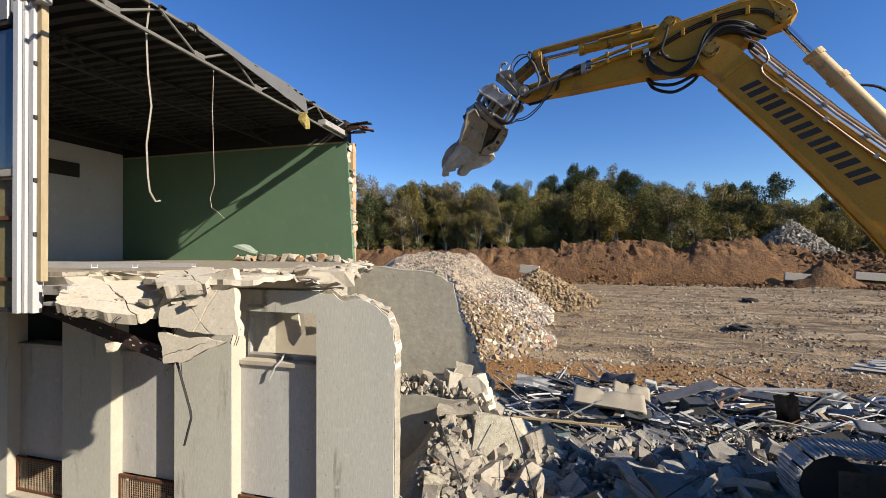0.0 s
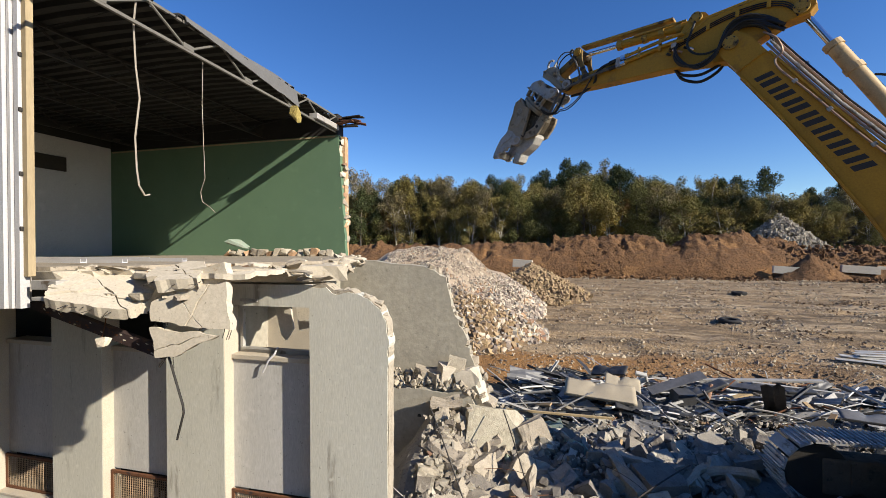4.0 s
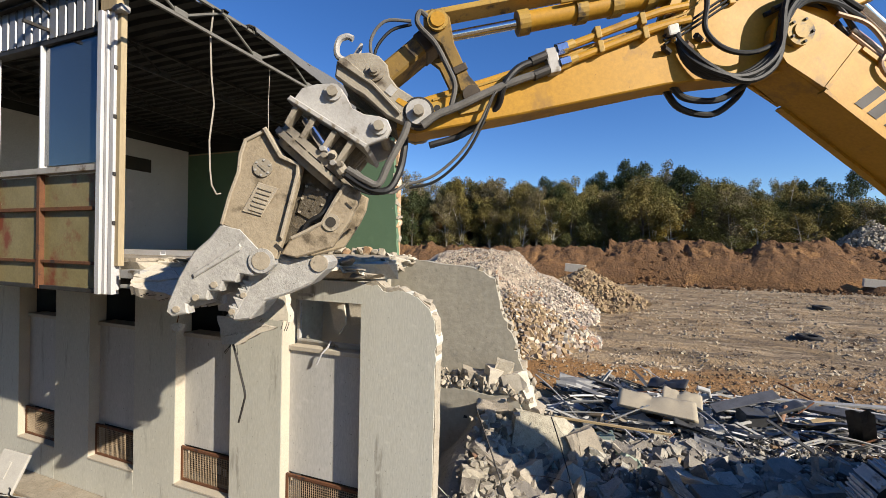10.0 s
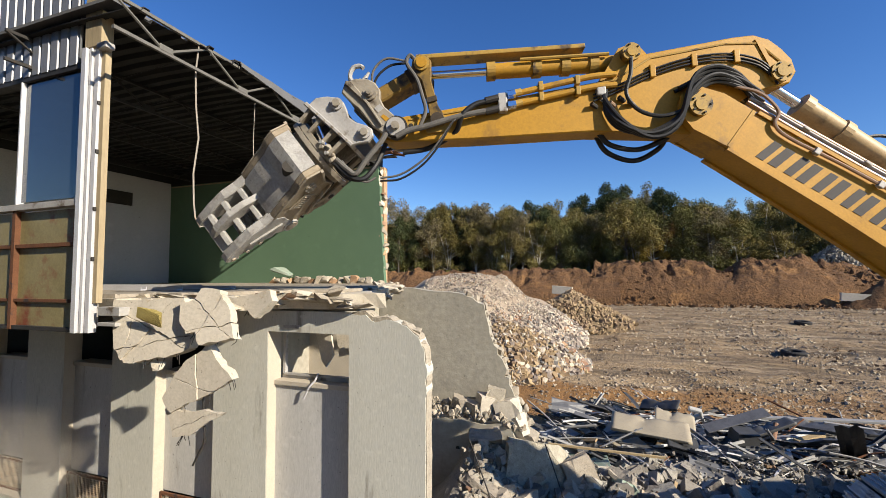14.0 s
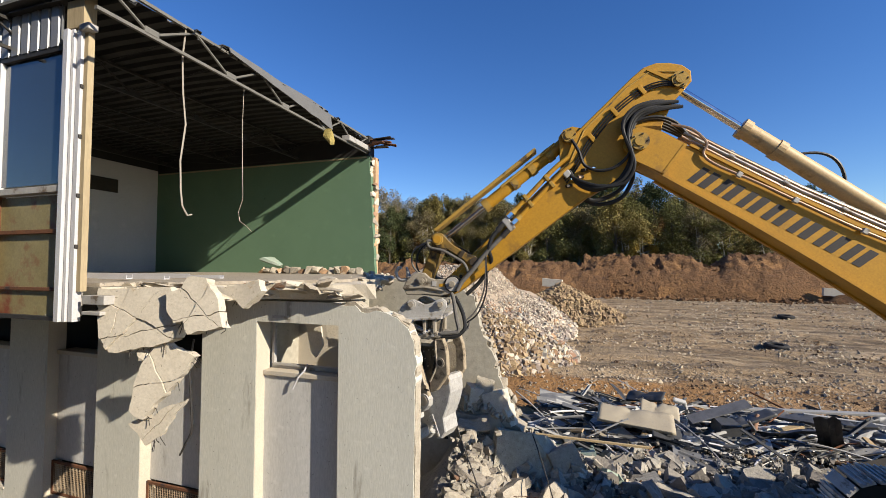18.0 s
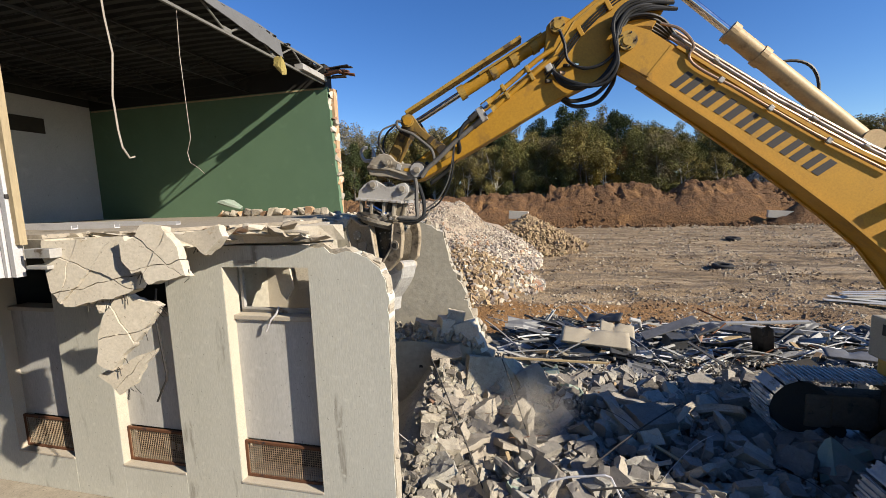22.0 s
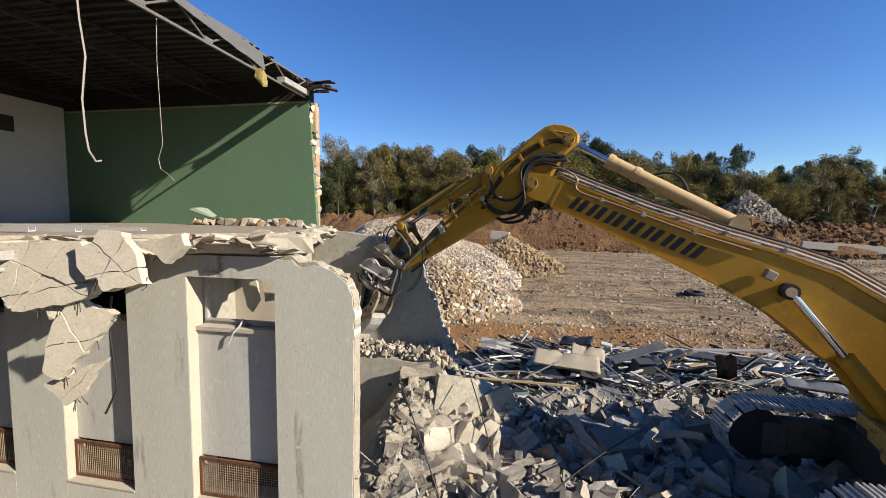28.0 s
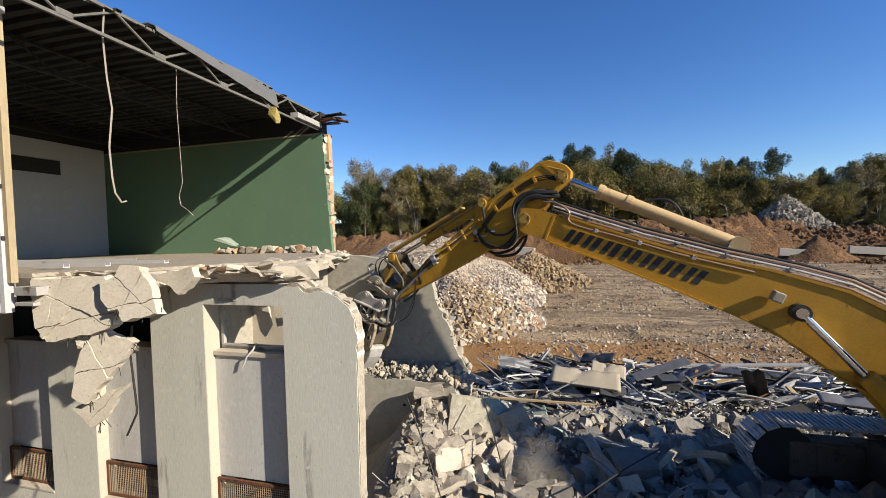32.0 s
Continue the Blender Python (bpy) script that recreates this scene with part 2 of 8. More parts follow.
CHEEK_MUD = mat("mud_smeared_steel", (0.33, 0.272, 0.19), (0.19, 0.148, 0.096), 0.75, 0.05, scale=3.5, fine=30, bump=0.45, dist=0.012, stain=(0.085, 0.066, 0.043), stain_at=0.55, stain_scale=3.5, wear=(0.42, 0.395, 0.35), wear_at=0.64, pits=18, pits_at=0.64)
RAMCREAM = mat("pale_ram_paint", (0.465, 0.33, 0.165), (0.375, 0.262, 0.128), 0.5, scale=3, fine=40, bump=0.04, stain=(0.262, 0.18, 0.09), stain_at=0.6, stain_scale=4)
GREASE = mat("greasy_steel", (0.068, 0.051, 0.034), (0.034, 0.027, 0.021), 0.55, 0.2, scale=6, fine=40, bump=0.2, stain=(0.195, 0.12, 0.038), stain_at=0.62, stain_scale=6)
CHROME = mat("chrome", (0.7, 0.7, 0.72), (0.6, 0.6, 0.62), 0.14, 1.0, scale=3, fine=50, bump=0.0)
# greasy yellow made darker still: shade on the linkage put into its colour
LINKSHADED = mat("greasy_shaded_yellow", (0.23, 0.14, 0.03), (0.1, 0.066, 0.026), 0.6, scale=5, fine=40, bump=0.2, stain=(0.035, 0.028, 0.02), stain_at=0.5, stain_scale=4, wear=(0.33, 0.2, 0.03), wear_at=0.66)
OILY = mat("oily_mud", (0.1, 0.082, 0.056), (0.045, 0.037, 0.027), 0.45, scale=6, fine=26, bump=0.7, dist=0.02, stain=(0.2, 0.155, 0.1), stain_at=0.6, stain_scale=7, pits=14, pits_at=0.62)
HOSEGREY = mat("dusty_rubber", (0.13, 0.122, 0.11), (0.065, 0.061, 0.055), 0.8, scale=9, fine=60, bump=0.2)
HOSE = mat("black_rubber", (0.015, 0.015, 0.016), (0.022, 0.022, 0.02), 0.5, scale=8, fine=90, bump=0.1)
PIPE = mat("hydraulic_pipe", (0.338, 0.232, 0.158), (0.255, 0.173, 0.116), 0.4, 0.45, scale=5, fine=50, bump=0.05)
DECAL = mat("dark_decal", (0.034, 0.03, 0.028), (0.045, 0.039, 0.034), 0.6, scale=5, fine=50, bump=0.03)
FRAMEDIRT = mat("dirt_caked_frame", (0.13, 0.1, 0.07), (0.06, 0.048, 0.036), 0.9, scale=3, fine=30, bump=0.5, stain=(0.035, 0.03, 0.025), stain_at=0.55, stain_scale=4)
TRACK = mat("track_steel", (0.4, 0.39, 0.38), (0.27, 0.26, 0.25), 0.5, 0.2, scale=6, fine=40, bump=0.3, stain=(0.105, 0.083, 0.064), stain_at=0.56, stain_scale=4)
# dirty machine black; also painted shade in openings, gaps and unlit rooms
BLACK = mat("dirt_and_shade_black", (0.026, 0.024, 0.021), (0.053, 0.045, 0.036), 0.85, scale=3, fine=40, bump=0.3)
SCRAPDARK = mat("scrap_dark", (0.12, 0.122, 0.125), (0.06, 0.06, 0.062), 0.5, 0.3, scale=4, fine=40, bump=0.1, rnd=0.5)
SCRAPWHITE = mat("scrap_white", (0.46, 0.45, 0.42), (0.32, 0.315, 0.3), 0.5, 0.2, scale=3, fine=40, bump=0.1, rnd=0.3, wear=(0.15, 0.12, 0.09), wear_at=0.68)
CREAM = mat("cream_board", (0.345, 0.3, 0.217), (0.285, 0.247, 0.188), 0.8, scale=2, fine=40, bump=0.15)
WOOD = mat("raw_wood", (0.315, 0.225, 0.128), (0.247, 0.173, 0.098), 0.85, scale=8, fine=50, bump=0.3, rnd=0.3)
INSUL = mat("glass_wool", (0.375, 0.3, 0.098), (0.3, 0.232, 0.075), 1.0, scale=9, fine=60, bump=0.8, dist=0.03)
BARK = mat("bark", (0.128, 0.105, 0.083), (0.075, 0.064, 0.053), 0.95, scale=5, fine=30, bump=0.4, rnd=0.3)
CABLE = mat("pale_cable", (0.413, 0.398, 0.367), (0.338, 0.323, 0.3), 0.6, scale=9, fine=70, bump=0.1)
TYRE = mat("tyre_rubber", (0.022, 0.022, 0.022), (0.038, 0.035, 0.032), 0.85, scale=5, fine=30, bump=0.3)


def ground_mat():
    """Beige-grey gravelly dirt with drawn-out tyre marks and a muddy brown strip before the spoil heaps."""
    m = mat("site_ground", (0.33, 0.232, 0.127), (0.165, 0.113, 0.062), 0.98, scale=0.9, fine=7, bump=1.0, dist=0.14, stain=(0.128, 0.09, 0.056), stain_at=0.54, stain_scale=2.2, wear=(0.38, 0.3, 0.195), wear_at=0.58)
    N, L = m.node_tree.nodes, m.node_tree.links
    col = N["Principled BSDF"].inputs["Base Color"].links[0].from_socket
    tc = N.new("ShaderNodeTexCoord")

    def layer(col, turn, scale, size, lo, hi, colour, top=1.0):
        mp = N.new("ShaderNodeMapping")
        mp.inputs["Rotation"].default_value = (0, 0, radians(turn))
        mp.inputs["Scale"].default_value = scale
        L.new(tc.outputs["Object"], mp.inputs[0])
        n = N.new("ShaderNodeTexNoise")
        n.inputs["Scale"].default_value, n.inputs["Detail"].default_value, n.inputs["Roughness"].default_value = size, 6, 0.65
        L.new(mp.outputs[0], n.inputs["Vector"])
        r = N.new("ShaderNodeMapRange")
        r.inputs[1].default_value, r.inputs[2].default_value, r.inputs[4].default_value = lo, hi, top
        L.new(n.outputs["Fac"], r.inputs[0])
        k = N.new("ShaderNodeMix")
        k.data_type = "RGBA"
        L.new(r.outputs[0], k.inputs[0])
        L.new(col, k.inputs[6])
        k.inputs[7].default_value = (*colour, 1)
        return k.outputs[2], r.outputs[0], k

    col, _, _ = layer(col, 24, (0.45, 1.3, 1), 0.7, 0.5, 0.62, (0.098, 0.068, 0.041), 0.8)
    col, _, _ = layer(col, -18, (0.3, 0.9, 1), 0.5, 0.53, 0.64, (0.37, 0.285, 0.18), 0.7)
    col, _, _ = layer(col, 12, (0.07, 1.4, 1), 0.8, 0.57, 0.63, (0.09, 0.064, 0.041), 0.5)
    col, _, _ = layer(col, 0, (1, 1, 1), 9.0, 0.55, 0.66, (0.068, 0.051, 0.034), 0.7)
    col, _, _ = layer(col, 8, (0.6, 1, 1), 2.6, 0.57, 0.64, (0.083, 0.06, 0.038), 0.7)
    col, _, _ = layer(col, -8, (1, 1, 1), 5.0, 0.6, 0.66, (0.375, 0.33, 0.255), 0.7)
    col, _, _ = layer(col, 10, (0.05, 0.55, 1), 0.9, 0.52, 0.6, (0.07, 0.05, 0.03), 0.75)
    col, _, _ = layer(col, -6, (0.06, 0.8, 1), 0.8, 0.56, 0.63, (0.4, 0.312, 0.2), 0.7)
    col, _, _ = layer(col, 30, (0.5, 0.9, 1), 0.22, 0.5, 0.66, (0.35, 0.265, 0.165), 0.55)
    # the muddy strip: a band across the yard with an uneven edge
    col, mask, k = layer(col, 0, (1, 1, 1), 0.35, 0.3, 0.7, (0.27, 0.142, 0.05))
    xyz = N.new("ShaderNodeSeparateXYZ")
    L.new(tc.outputs["Object"], xyz.inputs[0])

    def calc(op, a, b):
        q = N.new("ShaderNodeMath")
        q.operation = op
        for s, v in ((q.inputs[0], a), (q.inputs[1], b)):
            if isinstance(v, (int, float)):
                s.default_value = v
            else:
                L.new(v, s)
        return q.outputs[0]
    mid = calc("ADD", calc("MULTIPLY", xyz.outputs[0], 0.12), 11.3)
    d = calc("ABSOLUTE", calc("SUBTRACT", xyz.outputs[1], mid), 0)
    band = calc("SUBTRACT", calc("ADD", calc("MULTIPLY", mask, 2.6), 1.4), d)
    fade = calc("SUBTRACT", 1.1, calc("MULTIPLY", calc("SUBTRACT", xyz.outputs[0], 3.0), 0.09))
    q = N.new("ShaderNodeMath")
    q.operation, q.use_clamp = "MULTIPLY", True
    L.new(calc("MINIMUM", calc("MAXIMUM", band, 0), 1), q.inputs[0])
    L.new(calc("MAXIMUM", fade, 0), q.inputs[1])
    L.new(q.outputs[0], k.inputs[0])
    L.new(col, N["Principled BSDF"].inputs["Base Color"])
    return m


GROUND = ground_mat()


def leaf_mat(name, a, b):
    m = mat(name, a, b, 0.75, scale=0.5, fine=6, bump=0.0, rnd=0.45, spec=0.2)
    return m


def glass_mat():
    m = bpy.data.materials.new("window_glass")
    m.use_nodes = True
    b = m.node_tree.nodes["Principled BSDF"]
    b.inputs["Base Color"].default_value = (0.05, 0.07, 0.095, 1)
    b.inputs["Roughness"].default_value = 0.03
    b.inputs["Transmission Weight"].default_value = 0.5
    b.inputs["IOR"].default_value = 1.5
    b.inputs["Specular IOR Level"].default_value = 0.8
    return m


GLASS = glass_mat()


# ---------------------------------------------------------------- mesh helpers
def part(name, bm, material, parent=None, label=""):
    """One bmesh as one mesh object under a thing or a part."""
    me = bpy.data.meshes.new(name)
    bm.normal_update()
    bm.to_mesh(me)
    bm.free()
    me.materials.append(material)
    ob = new(name, me)
    if parent:
        ob.parent = parent
    if label:
        ob["label"] = label
    return ob


def thing(name, label, category, group="", kind="", m=None):
    """An Empty that parents the parts of one thing."""
    ob = new(name)
    ob.empty_display_size = 0.2
    if m is not None:
        ob.matrix_basis = m
    return tagged(ob, label, category, group, kind)


def solo(name, bm, material, label, category, group="", kind=""):
    return tagged(part(name, bm, material), label, category, group, kind)


def smooth(ob, angle=35):
    for p in ob.data.polygons:
        p.use_smooth = True
    ob.data.set_sharp_from_angle(angle=radians(angle))
    return ob


def box(bm, x0, x1, y0, y1, z0, z1, bevel=0.0, m=None):
    r = bmesh.ops.create_cube(bm, size=1.0)
    v = r["verts"]
    for p in v:
        p.co = Vector(((x0 + x1) / 2 + p.co.x * (x1 - x0), (y0 + y1) / 2 + p.co.y * (y1 - y0), (z0 + z1) / 2 + p.co.z * (z1 - z0)))
    if bevel:
        e = {e for p in v for e in p.link_edges}
        r2 = bmesh.ops.bevel(bm, geom=list(e), offset=bevel, segments=2, affect="EDGES", profile=0.6)
        v = list({p for f in r2["faces"] for p in f.verts} | {p for p in v if p.is_valid})
    if m is not None:
        for p in v:
            p.co = m @ p.co
    return bm


def newbox(x0, x1, y0, y1, z0, z1, bevel=0.0, m=None):
    return box(bmesh.new(), x0, x1, y0, y1, z0, z1, bevel, m)


def prism(bm, pts, t0, t1, axis="y", bevel=0.0):
    """A polygon drawn in the two axes other than axis, extruded from t0 to t1 along it."""
    def at(p, t):
        return {"y": (p[0], t, p[1]), "x": (t, p[0], p[1]), "z": (p[0], p[1], t)}[axis]
    lo = [bm.verts.new(at(p, t0)) for p in pts]
    hi = [bm.verts.new(at(p, t1)) for p in pts]
    fs = [bm.faces.new(lo), bm.faces.new(hi[::-1])]
    n = len(pts)
    for i in range(n):
        fs.append(bm.faces.new((lo[i], hi[i], hi[(i + 1) % n], lo[(i + 1) % n])))
    bmesh.ops.recalc_face_normals(bm, faces=fs)
    if bevel:
        e = [e for e in fs[0].edges] + [e for e in fs[1].edges]
        bmesh.ops.bevel(bm, geom=e, offset=bevel, segments=1, affect="EDGES")
    return bm


def rod(bm, p, q, r, seg=12, r2=None):
    p, q = Vector(p), Vector(q)
    d = q - p
    m = Matrix.Translation((p + q) / 2) @ d.to_track_quat("Z", "Y").to_matrix().to_4x4()
    bmesh.ops.create_cone(bm, cap_ends=True, segments=seg, radius1=r, radius2=r if r2 is None else r2, depth=d.length, matrix=m)
    return bm


def tube(bm, pts, r, seg=7):
    """A swept round bar through the points."""
    pts = [Vector(p) for p in pts]
    rings = []
    for i, p in enumerate(pts):
        d = (pts[min(i + 1, len(pts) - 1)] - pts[max(i - 1, 0)]).normalized()
        side = d.orthogonal().normalized()
        if rings:
            side = (rings[-1][1] - rings[-1][1].dot(d) * d).normalized()
        up = d.cross(side)
        rings.append(([bm.verts.new(p + r * (math.cos(2 * math.pi * k / seg) * side + math.sin(2 * math.pi * k / seg) * up)) for k in range(seg)], side))
    for (a, _), (b, _) in zip(rings, rings[1:]):
        for k in range(seg):
            bm.faces.new((a[k], a[(k + 1) % seg], b[(k + 1) % seg], b[k]))
    bm.faces.new(rings[0][0][::-1])
    bm.faces.new(rings[-1][0])
    return bm


def spline(pts, n=6):
    """A smooth course (Catmull-Rom) through the points."""
    P = [Vector(p) for p in pts]
    P = [2 * P[0] - P[1]] + P + [2 * P[-1] - P[-2]]
    out = []
    for a, b, c, d in zip(P, P[1:], P[2:], P[3:]):
        for i in range(n):
            u = i / n
            out.append(0.5 * ((2 * b) + (c - a) * u + (2 * a - 5 * b + 4 * c - d) * u * u + (3 * b - a - 3 * c + d) * u ** 3))
    return out + [P[-2]]


def bend(p, q, sag, n=12, side=(0, 0, -1)):
    """Points on an arc from p to q that hangs by sag."""
    p, q, side = Vector(p), Vector(q), Vector(side)
    return [p.lerp(q, i / n) + side * sag * 4 * (i / n) * (1 - i / n) for i in range(n + 1)]


def hull(bm, seed, sx, sy, sz, n=14, boxy=0.6, m=None):
    """An irregular broken lump."""
    rg = random.Random(seed)
    vs = []
    for _ in range(n):
        p = Vector((rg.uniform(-1, 1), rg.uniform(-1, 1), rg.uniform(-1, 1)))
        k = max(abs(p.x), abs(p.y), abs(p.z))
        p = p.lerp(p / max(k, 0.01), boxy)
        p = Vector((p.x * sx / 2, p.y * sy / 2, p.z * sz / 2))
        vs.append(bm.verts.new(m @ p if m is not None else p))
    r = bmesh.ops.convex_hull(bm, input=vs)
    bmesh.ops.delete(bm, geom=[g for g in set(r["geom_interior"]) | set(r["geom_unused"]) if isinstance(g, bmesh.types.BMVert)], context="VERTS")
    return bm


def ragged(p, q, amp, n, seed, both=True):
    """Points from p to q with a broken, uneven line between them (2D)."""
    rg = random.Random(seed)
    out = []
    dx, dy = q[0] - p[0], q[1] - p[1]
    ln = math.hypot(dx, dy) or 1
    for i in range(n):
        f = (i + (rg.uniform(-0.3, 0.3) if 0 < i else 0)) / n
        k = rg.uniform(-amp, amp) if 0 < i else 0
        out.append((p[0] + dx * f - dy / ln * k, p[1] + dy * f + dx / ln * k))
    return out


def lumps(name, spots, shapes, material, parent=None, kind="stuff"):
    """Many small broken lumps joined into one mesh. spots: (place, size, turn seed); shapes: vertex and face lists."""
    V, F, base = [], [], 0
    for (x, y, z), s, k in spots:
        v, f = shapes[k % len(shapes)]
        e = np.array(Euler((k * 1.7, k * 2.3, k * 0.9)).to_matrix())
        V.append(v @ e.T * s + (x, y, z))
        F += [tuple(i + base for i in g) for g in f]
        base += len(v)
    me = bpy.data.meshes.new(name)
    me.from_pydata(np.concatenate(V).tolist(), [], F)
    me.materials.append(material)
    ob = new(name, me)
    if parent:
        ob.parent = parent
    if kind:
        ob["kind"] = kind
    return ob


def lump_shapes(count, seed, flat=1.0, boxy=0.5, n=11):
    out = []
    for i in range(count):
        bm = bmesh.new()
        hull(bm, seed + i, 1, 0.8, 0.65 * flat, n, boxy)
        bm.verts.index_update()
        out.append((np.array([v.co[:] for v in bm.verts]), [tuple(v.index for v in f.verts) for f in bm.faces]))
        bm.free()
    return out


def block_shapes(count, seed, flat=1.0, rough=0):
    """Broken masonry blocks: cuboids with corners knocked off; rough: cuts along each edge for a torn, pitted surface."""
    out = []
    for i in range(count):
        rg = random.Random(seed + i)
        bm = bmesh.new()
        sx, sy, sz = 1.0, rg.uniform(0.5, 0.95), rg.uniform(0.35, 0.65) * flat
        box(bm, -sx / 2, sx / 2, -sy / 2, sy / 2, -sz / 2, sz / 2)
        for k in range(rg.choice((1, 2, 2, 3, 4))):
            n = Vector((rg.choice((-1, 1)) * rg.uniform(0.2, 1), rg.choice((-1, 1)) * rg.uniform(0.2, 1), rg.choice((-1, 1)) * rg.uniform(0.1, 1))).normalized()
            reach = abs(n.x) * sx / 2 + abs(n.y) * sy / 2 + abs(n.z) * sz / 2
            bmesh.ops.bisect_plane(bm, geom=bm.verts[:] + bm.edges[:] + bm.faces[:], plane_co=n * reach * rg.uniform(0.55, 0.9), plane_no=n, clear_outer=True)
            bmesh.ops.holes_fill(bm, edges=[e for e in bm.edges if e.is_boundary])
        for v in bm.verts:
            v.co += Vector((rg.uniform(-1, 1), rg.uniform(-1, 1), rg.uniform(-1, 1))) * 0.025
        if rough:
            bmesh.ops.triangulate(bm, faces=bm.faces[:])
            bmesh.ops.subdivide_edges(bm, edges=bm.edges[:], cuts=rough, use_grid_fill=True)
            for v in bm.verts:
                o = Vector((seed + i, 0, 0))
                v.co += noise.noise_vector(v.co * 3.1 + o) * 0.07 + noise.noise_vector(v.co * 9 + o) * 0.03
        bmesh.ops.recalc_face_normals(bm, faces=bm.faces[:])
        bm.verts.index_update()
        out.append((np.array([v.co[:] for v in bm.verts]), [tuple(v.index for v in f.verts) for f in bm.faces]))
        bm.free()
    return out


SHAPES = lump_shapes(14, 50, 1.0, 0.75, 10)
SHAPES_BOX = block_shapes(24, 120)
SHAPES_TORN = block_shapes(20, 140, 1.0, 1)
SHAPES_SLAB = block_shapes(10, 180, 0.35)


# ---------------------------------------------------------------- ground
def ground_height(x, y):
    far = min(1.0, max(0.0, (y - 5) / 10))
    h = 0.05 + 0.16 * far * noise.noise((x * 0.13, y * 0.13, 0)) + 0.07 * noise.noise((x * 0.5, y * 0.5, 3)) + far * (0.09 * noise.noise((x * 0.9, y * 0.9, 6)) + 0.06 * noise.noise((x * 1.9, y * 1.9, 9)))
    if y > 9:
        # wheel ruts sweeping across the yard
        for k, (a, b, c) in enumerate(((17, 0.22, 0.0), (21, 0.1, 0.012), (27, -0.12, 0.01), (13.5, 0.3, 0.0), (34, 0.05, 0.004))):
            d = y - (a + b * x + c * x * x)
            h += far * (-0.11 * math.exp(-(d / 0.5) ** 2) + 0.07 * math.exp(-((d - 0.95) / 0.4) ** 2) + 0.05 * math.exp(-((d + 0.95) / 0.4) ** 2) - 0.1 * math.exp(-((d - 2.0) / 0.5) ** 2)) * (0.6 + 0.8 * noise.noise((x * 0.3, y * 0.3, k)))
    return h


def build_ground():
    """One sheet, fine near the building and coarse out to the horizon."""
    def steps(lo, hi, near0, near1, d0):
        out, v, d = [], near0, d0
        while v < near1:
            out.append(v)
            v += d0
        d = d0
        while v < hi:
            out.append(v)
            d *= 1.28
            v += d
        out.append(hi)
        v, d = near0 - d0, d0
        left = []
        while v > lo:
            left.append(v)
            d *= 1.28
            v -= d
        left.append(lo)
        return left[::-1] + out
    xs, ys = steps(-2500, 2500, -14, 34, 0.34), steps(-2500, 2500, -8, 46, 0.34)
    bm = bmesh.new()
    grid = [[bm.verts.new((x, y, ground_height(x, y) if abs(x) < 200 and abs(y) < 200 else 0.05)) for x in xs] for y in ys]
    for r0, r1 in zip(grid, grid[1:]):
        for i in range(len(xs) - 1):
            bm.faces.new((r0[i], r0[i + 1], r1[i + 1], r1[i]))
    return smooth(solo("ground", bm, GROUND, "rough grey-brown gravelly earth of a demolition yard", "ground", kind="structure"), 60)


build_ground()

# unseen wall added behind the view to cut sky light on the facade
solo("wall_opposite", newbox(-10.5, 0.4, -6.2, -5.9, -0.3, 14), FELT, "unseen plain dark grey wall added to block sky light", "wall", kind="structure")

# ---------------------------------------------------------------- lower storey
BAYS = [(-11.85, -10.6), (-9.52, -8.27), (-7.22, -5.96), (-4.93, -3.71), (-2.7, -1.35)]
Z0, Z1, ZTOP, DEEP = 0.74, 4.0, 4.3, 0.28
facade = thing("wall_facade", "grey rendered ground-floor wall with deep bays, broken off at one end", "wall", kind="structure")


edges = [-16.0] + [v for b in BAYS for v in b]
for i in range(0, len(edges), 2):
    a, b = edges[i], (edges[i + 1] if i + 1 < len(edges) else None)
    if b is not None:
        part("pier", newbox(a, b, 0, 0.26, -0.3, ZTOP, 0.008), RENDER, facade)
# the last pier ends in a torn, rounded corner: a course up the edge, uneven at two scales
def torn_course(off, seed):
    line = [(-0.26, 0.0), (-0.24, 3.3), (-0.23, 3.62), (-0.26, 3.86), (-0.34, 4.02), (-0.5, 4.14), (-0.74, 4.21), (-1.0, 4.23), (-1.1, 4.3), (-1.35, 4.3)]
    out = []
    for a, c in zip(line, line[1:]):
        n = max(2, int(math.hypot(c[0] - a[0], c[1] - a[1]) / 0.05))
        nx, nz = (c[1] - a[1]), -(c[0] - a[0])
        ln = math.hypot(nx, nz)
        for k in range(n):
            x, z = a[0] + (c[0] - a[0]) * k / n, a[1] + (c[1] - a[1]) * k / n
            d = off + (0.014 if z < 3.3 else 0.05) * noise.noise((x * 1.5, z * 1.5, seed)) + (0.008 if z < 3.3 else 0.035) * noise.noise((x * 7, z * 7, seed + 2))
            out.append((x + nx / ln * d, z + nz / ln * d))
    return out


part("pier", prism(bmesh.new(), [(-1.35, -0.3), (-0.27, -0.3)] + torn_course(-0.012, 1) + [(-1.35, 4.29)], 0.0, 0.22), RENDER, facade)
rg = random.Random(3)
course = torn_course(0.0, 2)
part("torn_edge", prism(bmesh.new(), course + [(x - 0.06, z - 0.03) for x, z in torn_course(-0.04, 5)][::-1], 0.012, 0.2), BROKEN, facade, "bare broken concrete along the torn edge")
bm = bmesh.new()
